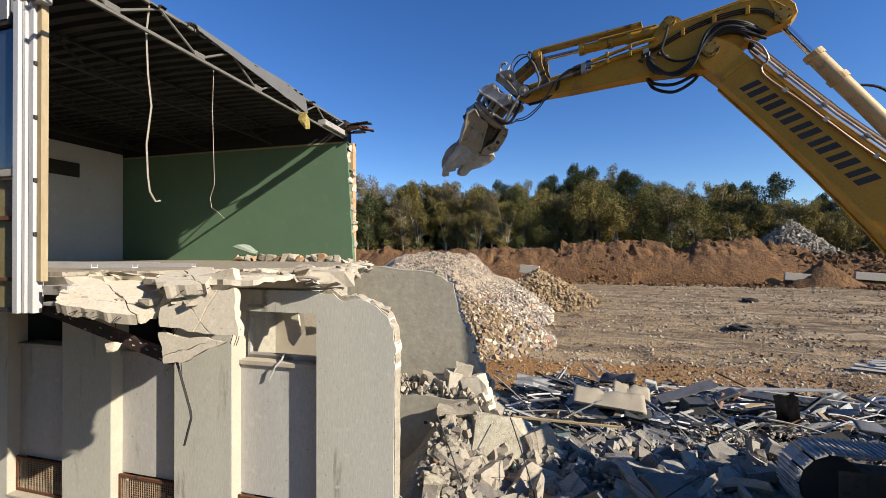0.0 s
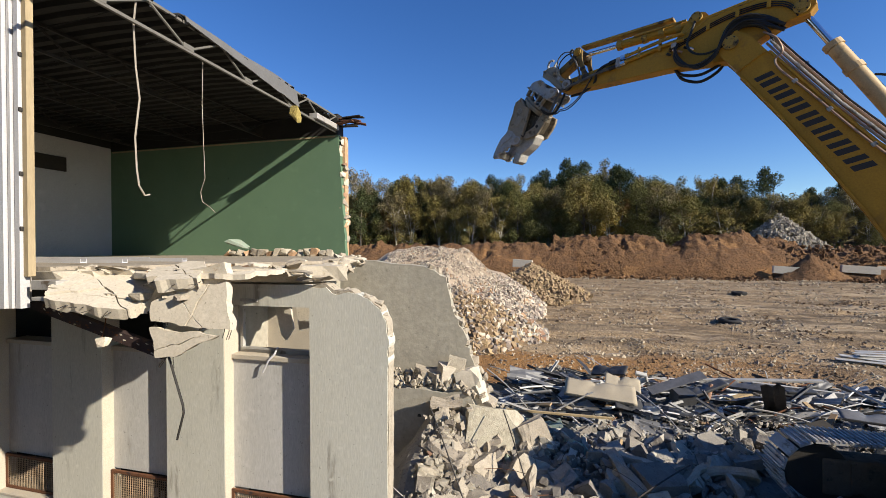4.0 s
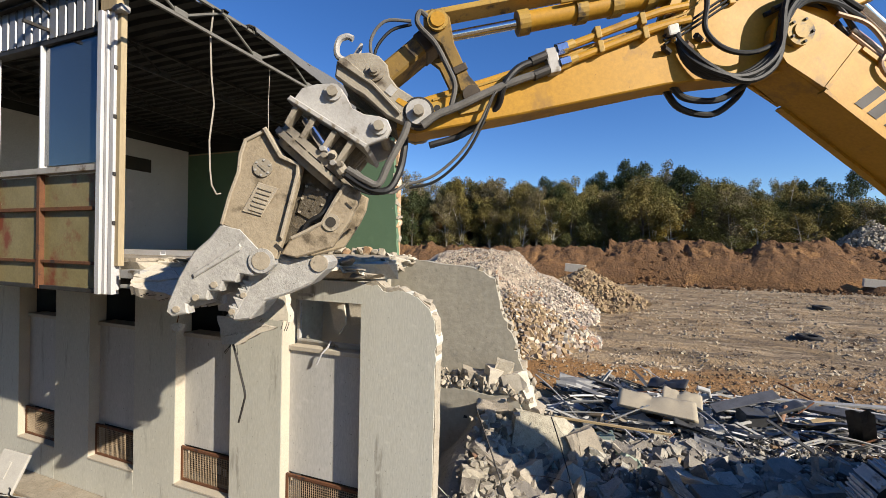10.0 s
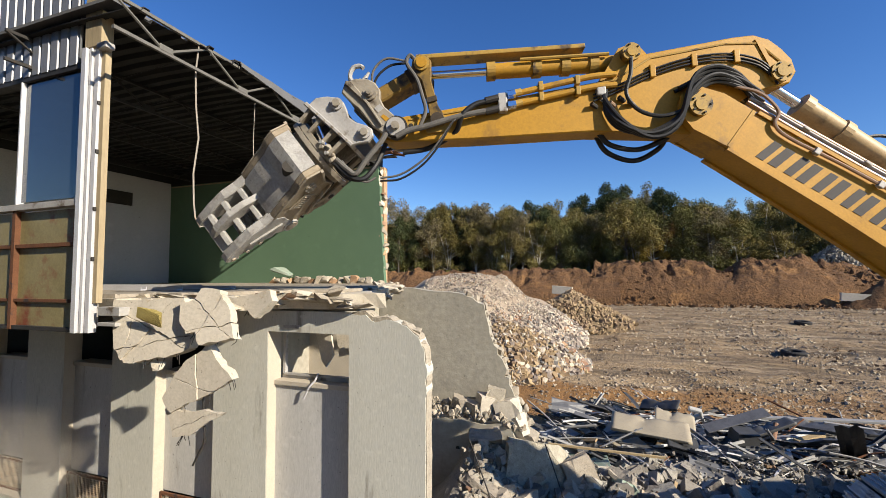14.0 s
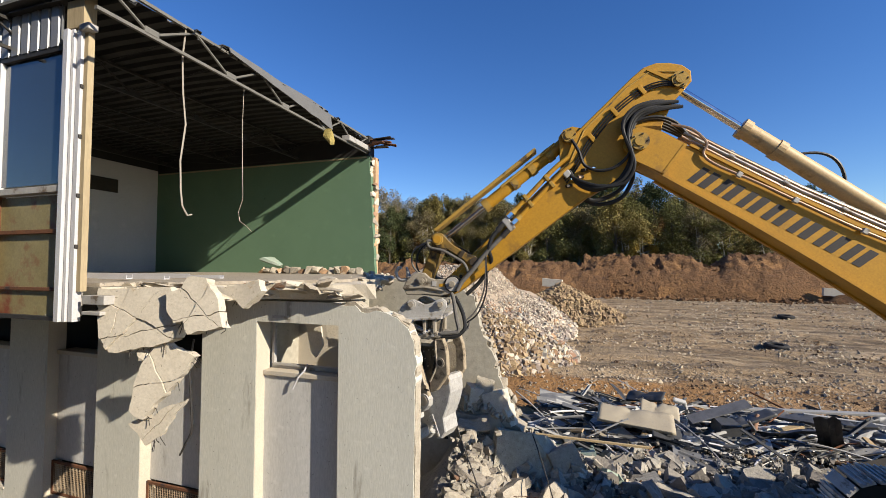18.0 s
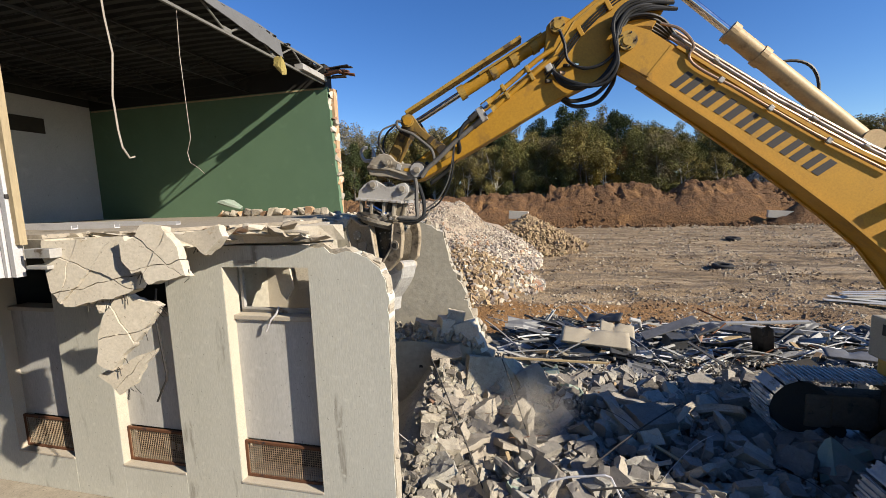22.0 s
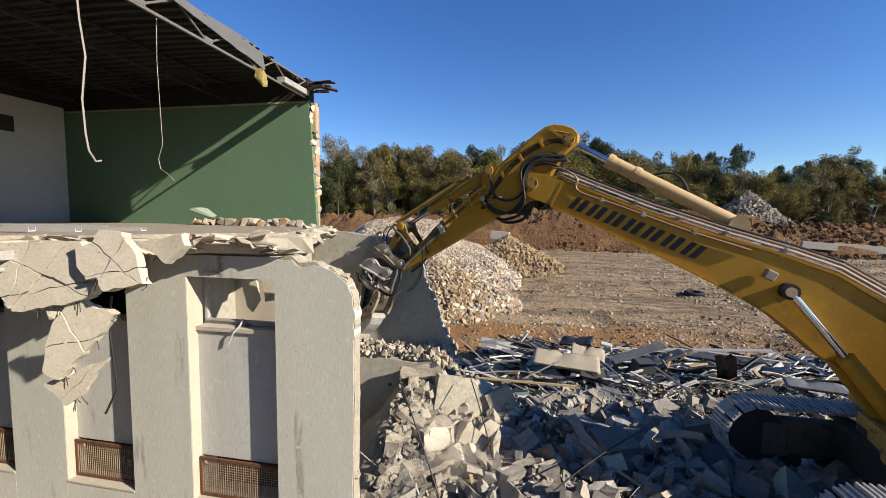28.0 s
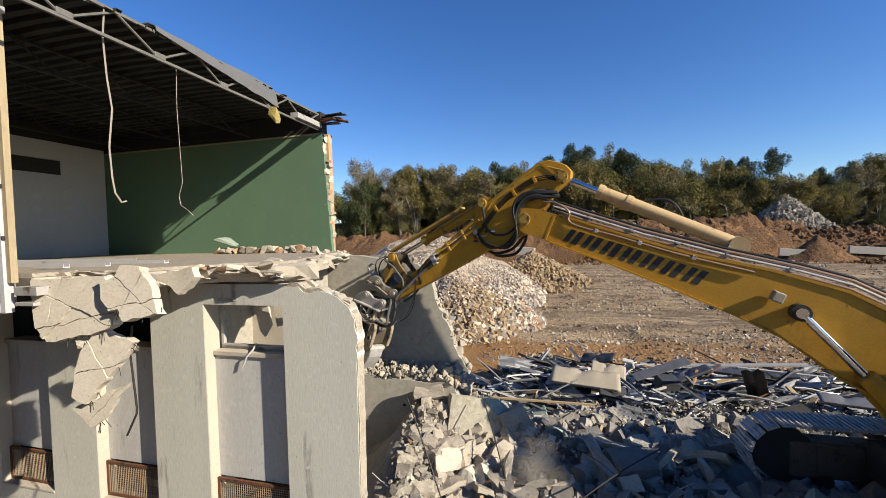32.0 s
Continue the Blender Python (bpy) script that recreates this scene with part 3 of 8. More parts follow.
for i, (x, z) in enumerate([(-0.26, 3.66), (-0.31, 3.93), (-0.42, 4.06), (-0.56, 4.13), (-0.7, 4.18), (-0.86, 4.2), (-1.02, 4.22), (-1.2, 4.27), (-0.26, 2.9), (-0.26, 1.4)]):
    s = rg.uniform(0.05, 0.16)
    hull(bm, i + 700, s, 0.17, s * rg.uniform(0.7, 1.2), 14, 0.5, pose(x, 0.105 + rg.uniform(-0.015, 0.02), z, rg.uniform(-20, 20), rg.uniform(-30, 30), rg.uniform(-20, 20)))
part("torn_lumps", bm, BROKEN, facade, "lumps of bare concrete on the torn edge")
for n, (a, b) in enumerate(BAYS):
    part("lintel", newbox(a, b, 0, 0.26, Z1, ZTOP), RENDER, facade)
    part("plinth", newbox(a, b, 0, 0.26, -0.3, Z0), RENDER, facade)
    bm = bmesh.new()
    box(bm, a, a + 0.004, 0.004, DEEP, Z0, Z1)
    part("reveal", bm, REVEAL, facade)
    part("reveal", newbox(a, b, -0.012, DEEP, Z0 - 0.02, Z0 + 0.012, 0.004), REVEAL, facade)
    part("panel", newbox(a, b, 0.18, 0.3, 1.34, 3.2), PANEL, facade)
    part("sill", newbox(a, b, 0.14, DEEP + 0.16, 3.203, 3.27, 0.008), REVEAL, facade)
part("kerb", newbox(-16, -0.3, -0.5, 0.0, -0.2, 0.12, 0.02), BROKEN, facade)
part("name_plate", newbox(-2.42, -2.14, -0.012, 0, 4.06, 4.10, 0.003), GREYPAINT, facade)


MESHWIRE = mat("rusted_wire", (0.345, 0.277, 0.195), (0.225, 0.15, 0.09), 0.8, 0.1, scale=6, fine=60, bump=0.1)


def grille(a, b):
    """Rusty framed wire mesh over a basement vent."""
    g = thing("vent_grille", "rusty steel vent grille of square wire mesh in a wall bay", "grille", "vent grilles")
    y = 0.13
    z0, z1 = Z0 + 0.02, 1.335
    bm = bmesh.new()
    for x0, x1, c0, c1 in ((a + .01, b - .01, z1 - .04, z1), (a + .01, b - .01, z0, z0 + .04), (a + .01, a + .05, z0 + .04, z1 - .04), (b - .05, b - .01, z0 + .04, z1 - .04)):
        box(bm, x0, x1, y - 0.015, y + 0.02, c0, c1)
    part("frame", bm, RUST, g)
    bm = bmesh.new()
    n = int((b - a - 0.1) / 0.036)
    for i in range(n + 1):
        x = a + 0.05 + (b - a - 0.1) * i / n
        box(bm, x - 0.003, x + 0.003, y, y + 0.006, z0 + 0.03, z1 - 0.03)
    k = int((z1 - z0) / 0.036)
    for i in range(k):
        z = z0 + 0.04 + 0.036 * i
        if z < z1 - 0.04:
            box(bm, a + 0.04, b - 0.04, y + 0.006, y + 0.012, z - 0.003, z + 0.003)
    part("wire_mesh", bm, MESHWIRE, g, "pale rusted wire mesh")
    # black plate: the shade inside the vent shaft is painted
    part("back", newbox(a, b, DEEP + 0.2, DEEP + 0.24, 0.3, 1.33), BLACK, g, "black plate in place of the unlit vent shaft")
    part("shaft_floor", newbox(a, b, 0.27, DEEP + 0.2, 0.66, 0.745), RUBBLE, g)
    return g


def small_window(a, b, seed):
    """A steel window in the head of a bay, its panes broken out."""
    w = thing("bay_window", "open steel-framed window with its glass knocked out", "window", "bay windows")
    y = DEEP + 0.02
    bm = bmesh.new()
    for x0, x1, c0, c1 in ((a + .02, b - .0, 3.95, 4.0), (a + .02, b, 3.272, 3.33), (a + .02, a + .07, 3.33, 3.95), (b - .05, b, 3.33, 3.95)):
        box(bm, x0, x1, y, y + 0.06, c0, c1, 0.006)
    part("frame", bm, GREYPAINT, w)
    bm = bmesh.new()
    box(bm, a + 0.07, b - 0.05, y - 0.03, y + 0.03, 3.325, 3.35)
    part("bottom_rail", bm, GREYPAINT, w)
    return w


for n, (a, b) in enumerate(BAYS):
    grille(a, b)
    if n > 3:
        small_window(a, b, n)
# paper label behind a grille
for x, z, w, h in ((-4.42, 0.86, 0.2, 0.13), (-4.18, 0.84, 0.09, 0.12)):
    solo("paper_scrap", newbox(x, x + w, DEEP + 0.06, DEEP + 0.065, z, z + h, 0, pose(0, 0, 0.02, 2)), SCRAPWHITE, "torn white card behind a rusty vent grille", "scrap")

# dangling plaster and glass behind the open window
w_out = [(-2.25, 3.98), (-1.98, 3.98), (-1.93, 3.6), (-2.05, 3.42), (-2.13, 3.5)]
bm = prism(bmesh.new(), w_out, 0.5, 0.54)
solo("hanging_plaster", bm, PLASTER, "pale piece of plaster hanging inside the open window", "plaster")
solo("hanging_plaster", prism(bmesh.new(), [(-1.9, 3.98), (-1.66, 3.98), (-1.66, 3.62), (-1.84, 3.58)], 0.52, 0.56), PLASTER, "pale piece of plaster hanging inside the open window", "plaster")
bm = tube(bmesh.new(), [(-2.05, 0.3, 3.36), (-1.98, 0.13, 3.31), (-2.06, 0.1, 3.22), (-2.16, 0.12, 3.05)], 0.014)
solo("hanging_cloth", bm, ALU, "white strip hanging over the window sill", "strip")

# inside of the lower storey
inner = thing("wall_inner", "bare interior walls and floor of the gutted ground floor", "wall", kind="structure")
part("cross_wall", newbox(-3.25, -3.1, 0.26, 4.2, -0.2, 4.3), STUCCO, inner)
part("partition", prism(bmesh.new(), [(-3.1, 0.1), (-1.3, 0.1), (-1.3, 3.3)] + ragged((-1.3, 3.3), (-1.95, 4.33), 0.06, 9, 611) + [(-3.1, 4.33)], 1.5, 1.6), REVEAL, inner, "cream inner partition")
# black backing added behind the bays: the unlit interior as a colour
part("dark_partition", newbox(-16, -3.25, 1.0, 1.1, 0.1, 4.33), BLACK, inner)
part("floor_slab", newbox(-16, -0.9, 0.26, 4.2, -0.3, 0.1), RUBBLE, inner)
part("end_wall", newbox(-16.2, -16, -1.6, 4.4, -0.3, 9.0), RENDER, inner)

# rear wall of the lower storey, broken down to a ragged slope
rear = thing("wall_rear", "grey roughcast rear wall broken down to a ragged slope", "wall", kind="structure")
top = [(-16, -0.3), (0.5, -0.3)] + ragged((0.5, -0.3), (0.38, 1.8), 0.05, 9, 20) + ragged((0.38, 1.8), (0.05, 2.35), 0.05, 5, 21) + ragged((0.05, 2.35), (-0.1, 2.9), 0.05, 5, 22) + \
    ragged((-0.1, 2.9), (-0.28, 3.2), 0.04, 3, 23) + ragged((-0.28, 3.2), (-0.5, 4.1), 0.03, 6, 24) + ragged((-0.5, 4.1), (-1.0, 4.34), 0.03, 4, 25) + \
    ragged((-1.0, 4.34), (-2.8, 4.5), 0.02, 6, 26) + [(-2.8, 4.52), (-16, 4.52)]
part("stucco", prism(bmesh.new(), top, 4.3, 4.55), STUCCO, rear)
bm = bmesh.new()
rg = random.Random(8)
for x, z in [(-0.52, 4.05), (-0.5, 3.85), (-0.47, 3.65), (-0.4, 3.4), (-0.3, 3.22), (-0.18, 3.05), (-0.1, 2.85), (-0.06, 2.6), (0.0, 2.4), (0.14, 2.2), (0.27, 2.0), (0.36, 1.85), (-0.7, 4.22), (-0.9, 4.3)]:
    hull(bm, int(x * 100) + 4000, 0.14, 0.24, 0.2, 12, 0.6, pose(x + 0.02, 4.43, z, 0, rg.uniform(-30, 30)))
part("torn_edge", bm, BROKEN, rear, "pale broken block edge")

# low broken wall and ledge before it
low = thing("wall_ledge", "broken remains of an inner block wall with rubble on its top", "wall", kind="structure")
pts = [(-2.9, -0.2), (0.75, -0.2)] + ragged((0.75, -0.2), (0.62, 1.0), 0.05, 5, 30) + ragged((0.62, 1.0), (0.2, 1.75), 0.07, 6, 31) + ragged((0.2, 1.75), (-2.9, 1.8), 0.05, 12, 32)
part("rendered_wall", prism(bmesh.new(), pts, 3.5, 3.72), STUCCO, low, "smooth rendered face of the inner wall")
part("ledge", newbox(-2.9, 0.15, 3.6, 4.3, 1.62, 1.78, 0.02), BROKEN, low)
rg = random.Random(77)
# holes as black lumps on the face, their inner shade given by colour
for x, z, w, h in ((-0.25, 0.62, 0.09, 0.12), (0.16, 1.02, 0.06, 0.05), (-0.9, 1.2, 0.1, 0.07), (-0.62, 0.5, 0.05, 0.04)):
    part("hole", hull(bmesh.new(), int(900 + 100 * x), w, 0.03, h, 14, 0.5, pose(x, 3.495, z)), BLACK, low, "black patch for the shade in a knocked-out hole")
for k in range(4):
    # hollow brick: black patches stand in for its shaded open chambers
    x, z = -0.12 + 0.09 * k - 0.28, 1.55
    part("brick_chamber", newbox(x, x + 0.07, 3.49, 3.51, z - 0.04, z + 0.05, 0.008), BLACK, low, "black patch for the shade in a hollow brick's chamber")
for k in range(70):
    x = -2.6 + 2.75 * rg.random()
    a = rg.uniform(0.03, 0.1)
    part("crumb", hull(bmesh.new(), 1200 + k, a * 1.4, a, a * 0.9, 9, 0.4, pose(x, 3.6 + 0.3 * rg.random(), 1.79 + a * 0.3, rg.uniform(-30, 30), rg.uniform(-30, 30), rg.uniform(0, 180))), rg.choice((BROKEN, BROKEN, PLASTER, BRICK)), low)
for k in range(9):
    x = -0.4 + 0.1 * k - 0.3 * (k % 2)
    part("plaster_scar", hull(bmesh.new(), 1300 + k, 0.2, 0.02, 0.12, 12, 0.3, pose(x, 3.5, 1.45 - 0.06 * (k % 4), 0, rg.uniform(-40, 40))), BROKEN, low)

# ---------------------------------------------------------------- upper storey
ZF = 4.6
slab = thing("floor", "broken concrete floor slab of the upper room with torn edges", "floor", kind="structure")
out = [(-16, 4.2), (-2.55, 4.2)] + ragged((-2.55, 4.2), (-1.35, 0.6), 0.07, 12, 40) + ragged((-1.35, 0.6), (-0.95, 0.28), 0.05, 3, 42) + ragged((-0.95, 0.28), (-1.6, -0.05), 0.05, 4, 43) + \
    ragged((-1.6, -0.05), (-2.45, -0.35), 0.06, 6, 45) + ragged((-2.45, -0.35), (-2.95, -1.15), 0.05, 6, 47) + ragged((-2.95, -1.15), (-3.6, -1.42), 0.05, 4, 46) + [(-3.6, -1.5), (-16, -1.5)]
bm = prism(bmesh.new(), out, 4.34, ZF - 0.05, "z")
rg = random.Random(11)
for v in bm.verts:
    if v.co.z < 4.4:
        v.co.y += rg.uniform(0.02, 0.16) if v.co.y < 1 else 0
        v.co.x -= rg.uniform(0.0, 0.1) if v.co.x > -3 else 0
part("concrete", bm, PLASTER, slab)
out2 = [(-16, 4.2), (-2.6, 4.2)] + ragged((-2.6, 4.2), (-1.6, 0.5), 0.08, 12, 50) + ragged((-1.6, 0.5), (-2.5, -0.2), 0.08, 6, 51) + ragged((-2.5, -0.2), (-3.05, -1.1), 0.08, 5, 53) + ragged((-3.05, -1.1), (-3.7, -1.3), 0.08, 4, 52) + [(-3.7, -1.45), (-16, -1.45)]
part("screed", prism(bmesh.new(), out2, ZF - 0.046, ZF, "z"), BROKEN, slab, "crumbling pale screed")
# splintered layers along the torn front edge
rg = random.Random(12)
for i in range(32):
    f = i / 31
    x = -3.7 + 2.6 * f + rg.uniform(-0.1, 0.1)
    y = -1.3 + 0.15 * min(1, f / 0.28) + 0.85 * min(1, max(0, (f - 0.28) / 0.2)) + 0.25 * max(0, (f - 0.48) / 0.52) + rg.uniform(-0.05, 0.12)
    w, d, h = rg.uniform(0.1, 0.45), rg.uniform(0.1, 0.3), rg.uniform(0.02, 0.1)
    bm = hull(bmesh.new(), i + 60, w, d, h, 12, 0.8, pose(x, y, rg.choice((4.38, 4.43, 4.48, 4.53, 4.58)) + rg.uniform(-0.03, 0.03), rg.uniform(-22, 8), rg.uniform(-10, 10), rg.uniform(-30, 30)))
    part("splinter", bm, rg.choice((PLASTER, PLASTER, BROKEN, BROKEN, BRICK)), slab)
for i in range(44):
    f = i / 43
    x, y = -1.75 - 0.85 * f + rg.uniform(-0.2, 0.25), 0.3 + 3.8 * f
    bm = hull(bmesh.new(), i + 160, rg.uniform(0.15, 0.5), rg.uniform(0.15, 0.4), rg.uniform(0.05, 0.16), 12, 0.7, pose(x, y, 4.5 + rg.uniform(-0.08, 0.08), rg.uniform(-20, 20), rg.uniform(-15, 15), rg.uniform(0, 90)))
    part("splinter", bm, rg.choice((PLASTER, BROKEN)), slab)

room = thing("wall_room", "green and white painted walls of the opened upper room", "wall", kind="structure")
gtop = [(-10.3, ZF), (-2.95, ZF)] + ragged((-2.95, ZF), (-3.12, 7.5), 0.02, 18, 60) + [(-3.12, 7.52), (-10.3, 7.52)]
part("green_wall", prism(bmesh.new(), gtop, 4.2, 4.32), GREEN, room, "green painted rear wall")
part("white_wall", newbox(-10.3, -10.17, -1.5, 4.2, ZF, 7.6), WHITEWALL, room, "white painted side wall")
part("skirting_trim", newbox(-10.1, -3.2, 4.18, 4.2, 7.47, 7.5), TIMBER, room, "thin yellow trim under the ceiling")
# no recess here: a black panel carries the shade of the niche
part("niche", newbox(-10.172, -10.14, 1.9, 3.06, 6.76, 7.12), BLACK, room, "flat black panel for the shade inside an opening")
part("masonry", newbox(-16, -3.02, 4.324, 4.5, 4.53, 7.5), BRICK, room)
# near-black wall heads: shade under the roof put into their colour
part("wall_head", newbox(-16, -3.15, 4.2, 4.5, 7.522, 8.03), ROOFDARK, room, "wall head coloured near-black for the shade under the roof")
part("wall_head", newbox(-10.3, -10.17, -1.5, 4.2, 7.602, 8.03), ROOFDARK, room, "wall head coloured near-black for the shade under the roof")
# black sheet behind the far panes in place of an unlit room
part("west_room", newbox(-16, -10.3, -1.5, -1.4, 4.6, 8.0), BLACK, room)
# torn masonry edge of the green wall, block by block
rg = random.Random(14)
z = ZF + 0.02
while z < 7.5:
    h = rg.uniform(0.06, 0.24)
    wdt = rg.uniform(0.05, 0.17) if rg.random() < 0.6 else 0.04
    part("brick", hull(bmesh.new(), int(z * 100), wdt, 0.3, h * 1.05, 14, 0.85, pose(-3.02 + wdt / 2 - 0.06 - 0.05 * (z - ZF) / 3, 4.36 + rg.uniform(-.02, .02), z + h / 2, 0, rg.uniform(-9, 9), rg.uniform(-6, 6))), rg.choice((BROKEN, BRICK, PLASTER)), room)
    z += h

# row of loose bricks and blocks left on the floor edge
for i in range(15):
    x = -5.75 + i * 0.2 + random.uniform(-0.03, 0.03)
    s = random.uniform(0.12, 0.2)
    bm = hull(bmesh.new(), 300 + i, s * 1.3, 0.2, s, 16, 0.9, pose(x, 3.55, ZF + s / 2 - 0.01, 0, random.uniform(-8, 8), random.uniform(-15, 15)))
    solo("broken_brick", bm, BROKEN if i % 3 else BRICK, "broken pale brick lying on the torn floor slab", "brick", "loose bricks on the slab")
bm = hull(bmesh.new(), 340, 0.62, 0.3, 0.16, 14, 0.8, pose(-5.45, 3.6, ZF + 0.3, 8, 14, 20))
solo("painted_fragment", bm, GREENCHUNK, "light green painted wall fragment on loose bricks", "fragment")

# aluminium track lengths lying on the floor
for i, (x0, x1, y, z) in enumerate(((-9.5, -4.0, -0.4, 0.0), (-8.0, -3.6, 0.2, 0.0), (-9.8, -5.0, 0.8, 0.0), (-4.6, -4.05, -0.9, 0.02))):
    bm = bmesh.new()
    box(bm, x0, x1, y, y + 0.08, ZF + z, ZF + z + 0.012)
    box(bm, x0, x1, y, y + 0.006, ZF + z + 0.012, ZF + z + 0.05)
    box(bm, x0, x1, y + 0.074, y + 0.08, ZF + z + 0.012, ZF + z + 0.05)
    solo("ceiling_track", bm, ALU, "length of white aluminium channel lying on the floor", "channel", "aluminium channels on the floor")

# ---------------------------------------------------------------- roof
roof = thing("ceiling", "dark corrugated roof sheeting over the opened room, torn at its edge", "roof", kind="structure")
bm = bmesh.new()
prev = None
y = -1.7
RX0, RX1 = -16.0, -3.2
prof = [(0, 0), (0.08, 0), (0.11, 0.06), (0.19, 0.06), (0.22, 0)]
rg = random.Random(15)
while y < 4.45:
    jag = rg.uniform(-0.06, 0.06) - 0.18 * max(0.0, noise.noise((y * 1.1, 5, 0)))
    for dy, dz in prof[:-1]:
        yy = y + dy
        x1 = RX1 + jag
        sag = 0.16 * max(0.0, min(1.0, (x1 + 4.0)))
        vs = [bm.verts.new((RX0, yy, 8.0 + dz)), bm.verts.new((-4.6, yy, 8.0 + dz)), bm.verts.new((x1, yy, 7.98 + dz - 0.04 * (1 + noise.noise((yy, 1, 1)))))]
        if prev:
            for i in range(2):
                bm.faces.new((prev[i], prev[i + 1], vs[i + 1], vs[i]))
        prev = vs
    y += prof[-1][0]
sheet = part("sheeting", bm, ROOFDARK, roof)
mod = sheet.modifiers.new("thickness", "SOLIDIFY")
mod.thickness = 0.01
part("felt", newbox(-16, -3.5, -1.75, 4.5, 8.07, 8.11), FELT, roof, "roofing felt over the sheets")
# felt hanging over the torn edge
bm = bmesh.new()
rows = []
for i in range(30):
    yy = -0.15 + 2.7 * i / 29
    n1, n2 = noise.noise((yy * 1.3, 7, 2)), noise.noise((yy * 3.1, 2, 9))
    drop = 0.1 + 0.3 * (yy + 0.15) / 2.7 + 0.05 * n2
    rows.append([bm.verts.new(p) for p in ((-3.6, yy, 8.115), (-3.28 + 0.04 * n1, yy, 8.1), (-3.16 + 0.04 * n1, yy, 8.07 - drop * 0.3), (-3.12 + 0.03 * n2, yy, 8.05 - drop))])
for a, b in zip(rows, rows[1:]):
    for i in range(3):
        bm.faces.new((a[i], a[i + 1], b[i + 1], b[i]))
f = part("felt_flap", bm, FELT, roof, "grey roofing felt drooping over the torn edge")
f.modifiers.new("thickness", "SOLIDIFY").thickness = 0.015


def truss(x, material, y0=-1.9, y1=4.2):
    """Light lattice girder of angle steel."""
    t = thing("roof_truss", "light lattice steel roof girder under the sheeting", "girder", "roof girders")
    part("bottom_chord", newbox(x - 0.02, x + 0.02, y0, y1, 7.57, 7.61), material, t)
    part("top_chord", newbox(x - 0.02, x + 0.02, y0, y1, 7.94, 7.98), material, t)
    n = 5
    step = (y1 - y0) / n
    for i in range(n):
        a, m, b = y0 + i * step, y0 + (i + 0.5) * step, y0 + (i + 1) * step
        for p, q in (((x, a, 7.96), (x, m, 7.6)), ((x, m, 7.6), (x, b, 7.96))):
            part("diagonal", rod(bmesh.new(), p, q, 0.018, 6), material, t)
        part("gusset", newbox(x - 0.025, x + 0.025, m - 0.09, m + 0.09, 7.6, 7.68, 0.01), material, t)
    return t


# the girder at the torn edge is lighter, the inner three darker
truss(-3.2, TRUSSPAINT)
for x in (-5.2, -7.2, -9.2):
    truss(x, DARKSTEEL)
# splintered boards and a bent rail at the far roof corner
rg = random.Random(16)
for i in range(9):
    x, z = -3.1 + rg.uniform(-0.1, 0.15), 7.72 + 0.03 * i
    bm = newbox(0, rg.uniform(0.3, 0.62), -0.05, 0.05, -0.012, 0.012, 0.002, pose(x, 4.25 + rg.uniform(-0.12, 0.12), z, rg.uniform(-15, 15), rg.uniform(-8, 12), rg.uniform(-20, 20)))
    solo("splintered_board", bm, RUST if i % 2 else DARKSTEEL, "dark splintered roof board sticking out of the torn corner", "board", "splintered roof boards")
solo("brace", newbox(-3.3, -3.1, 3.2, 4.2, 7.62, 7.74, 0.01), GREYPAINT, "pale steel end plate of the roof girder", "plate")

STRAP = mat("tan_strap", (0.375, 0.338, 0.277), (0.27, 0.24, 0.195), 0.6, 0.3, scale=9, fine=70, bump=0.1)
# hanging wires and a perforated strap
def hang(name, pts, r, material, label, cat):
    return solo(name, tube(bmesh.new(), pts, r, 6), material, label, cat)


hang("perforated_strap", [(-3.2, -0.82, 7.98), (-3.28, -0.8, 7.6), (-3.3, -0.76, 7.1), (-3.29, -0.72, 6.7), (-3.32, -0.76, 6.2), (-3.31, -0.75, 5.8), (-3.3, -0.73, 5.6), (-3.29, -0.66, 5.48), (-3.28, -0.6, 5.5)], 0.012, STRAP, "pale perforated strap hanging from the roof girder", "strap")
hang("hanging_wire", [(-3.3, 0.3, 7.6), (-3.32, 0.3, 7.0), (-3.3, 0.3, 6.4), (-3.28, 0.3, 5.85), (-3.36, 0.3, 5.65), (-3.33, 0.3, 5.5), (-3.2, 0.3, 5.42), (-3.1, 0.3, 5.33)], 0.0045, STRAP, "thin pale wire hanging from the roof", "wire")
for k in range(10):
    yy = -1.2 + 0.55 * k
    hang("loose_cable", bend((-9.8, yy, 7.9), (-3.6, yy + random.uniform(-0.8, 0.8), 7.9), 0.12 + 0.25 * random.random(), 14), 0.007, HOSE, "dark slack cable under the roof sheets", "cable")
solo("insulation_tuft", hull(bmesh.new(), 371, 0.2, 0.15, 0.35, 20, 0.1, pose(-3.05, 2.3, 7.42)), INSUL, "tuft of yellow glass wool hanging from the roof edge", "insulation")

# ---------------------------------------------------------------- curtain wall of the upper storey
cw = thing("wall_curtain", "remaining glazed and clad upper front with rust-streaked spandrel panels", "facade", kind="structure")
Y = -1.6
part("corner_trim", newbox(-4.1, -4.02, Y - 0.08, Y + 0.1, 4.15, 7.62, 0.004), ALU, cw, "white aluminium corner profile")
part("corner_trim", newbox(-4.0, -3.955, Y - 0.05, Y + 0.1, 4.15, 7.62, 0.004), ALU, cw, "white aluminium corner profile")
part("corner_trim", newbox(-3.935, -3.862, Y - 0.03, Y + 0.06, 4.15, 7.62, 0.006), ALU, cw, "white aluminium corner profile")
part("corner_core", newbox(-4.08, -3.97, Y + 0.1, Y + 0.14, 4.2, 9.0), GREYPAINT, cw)
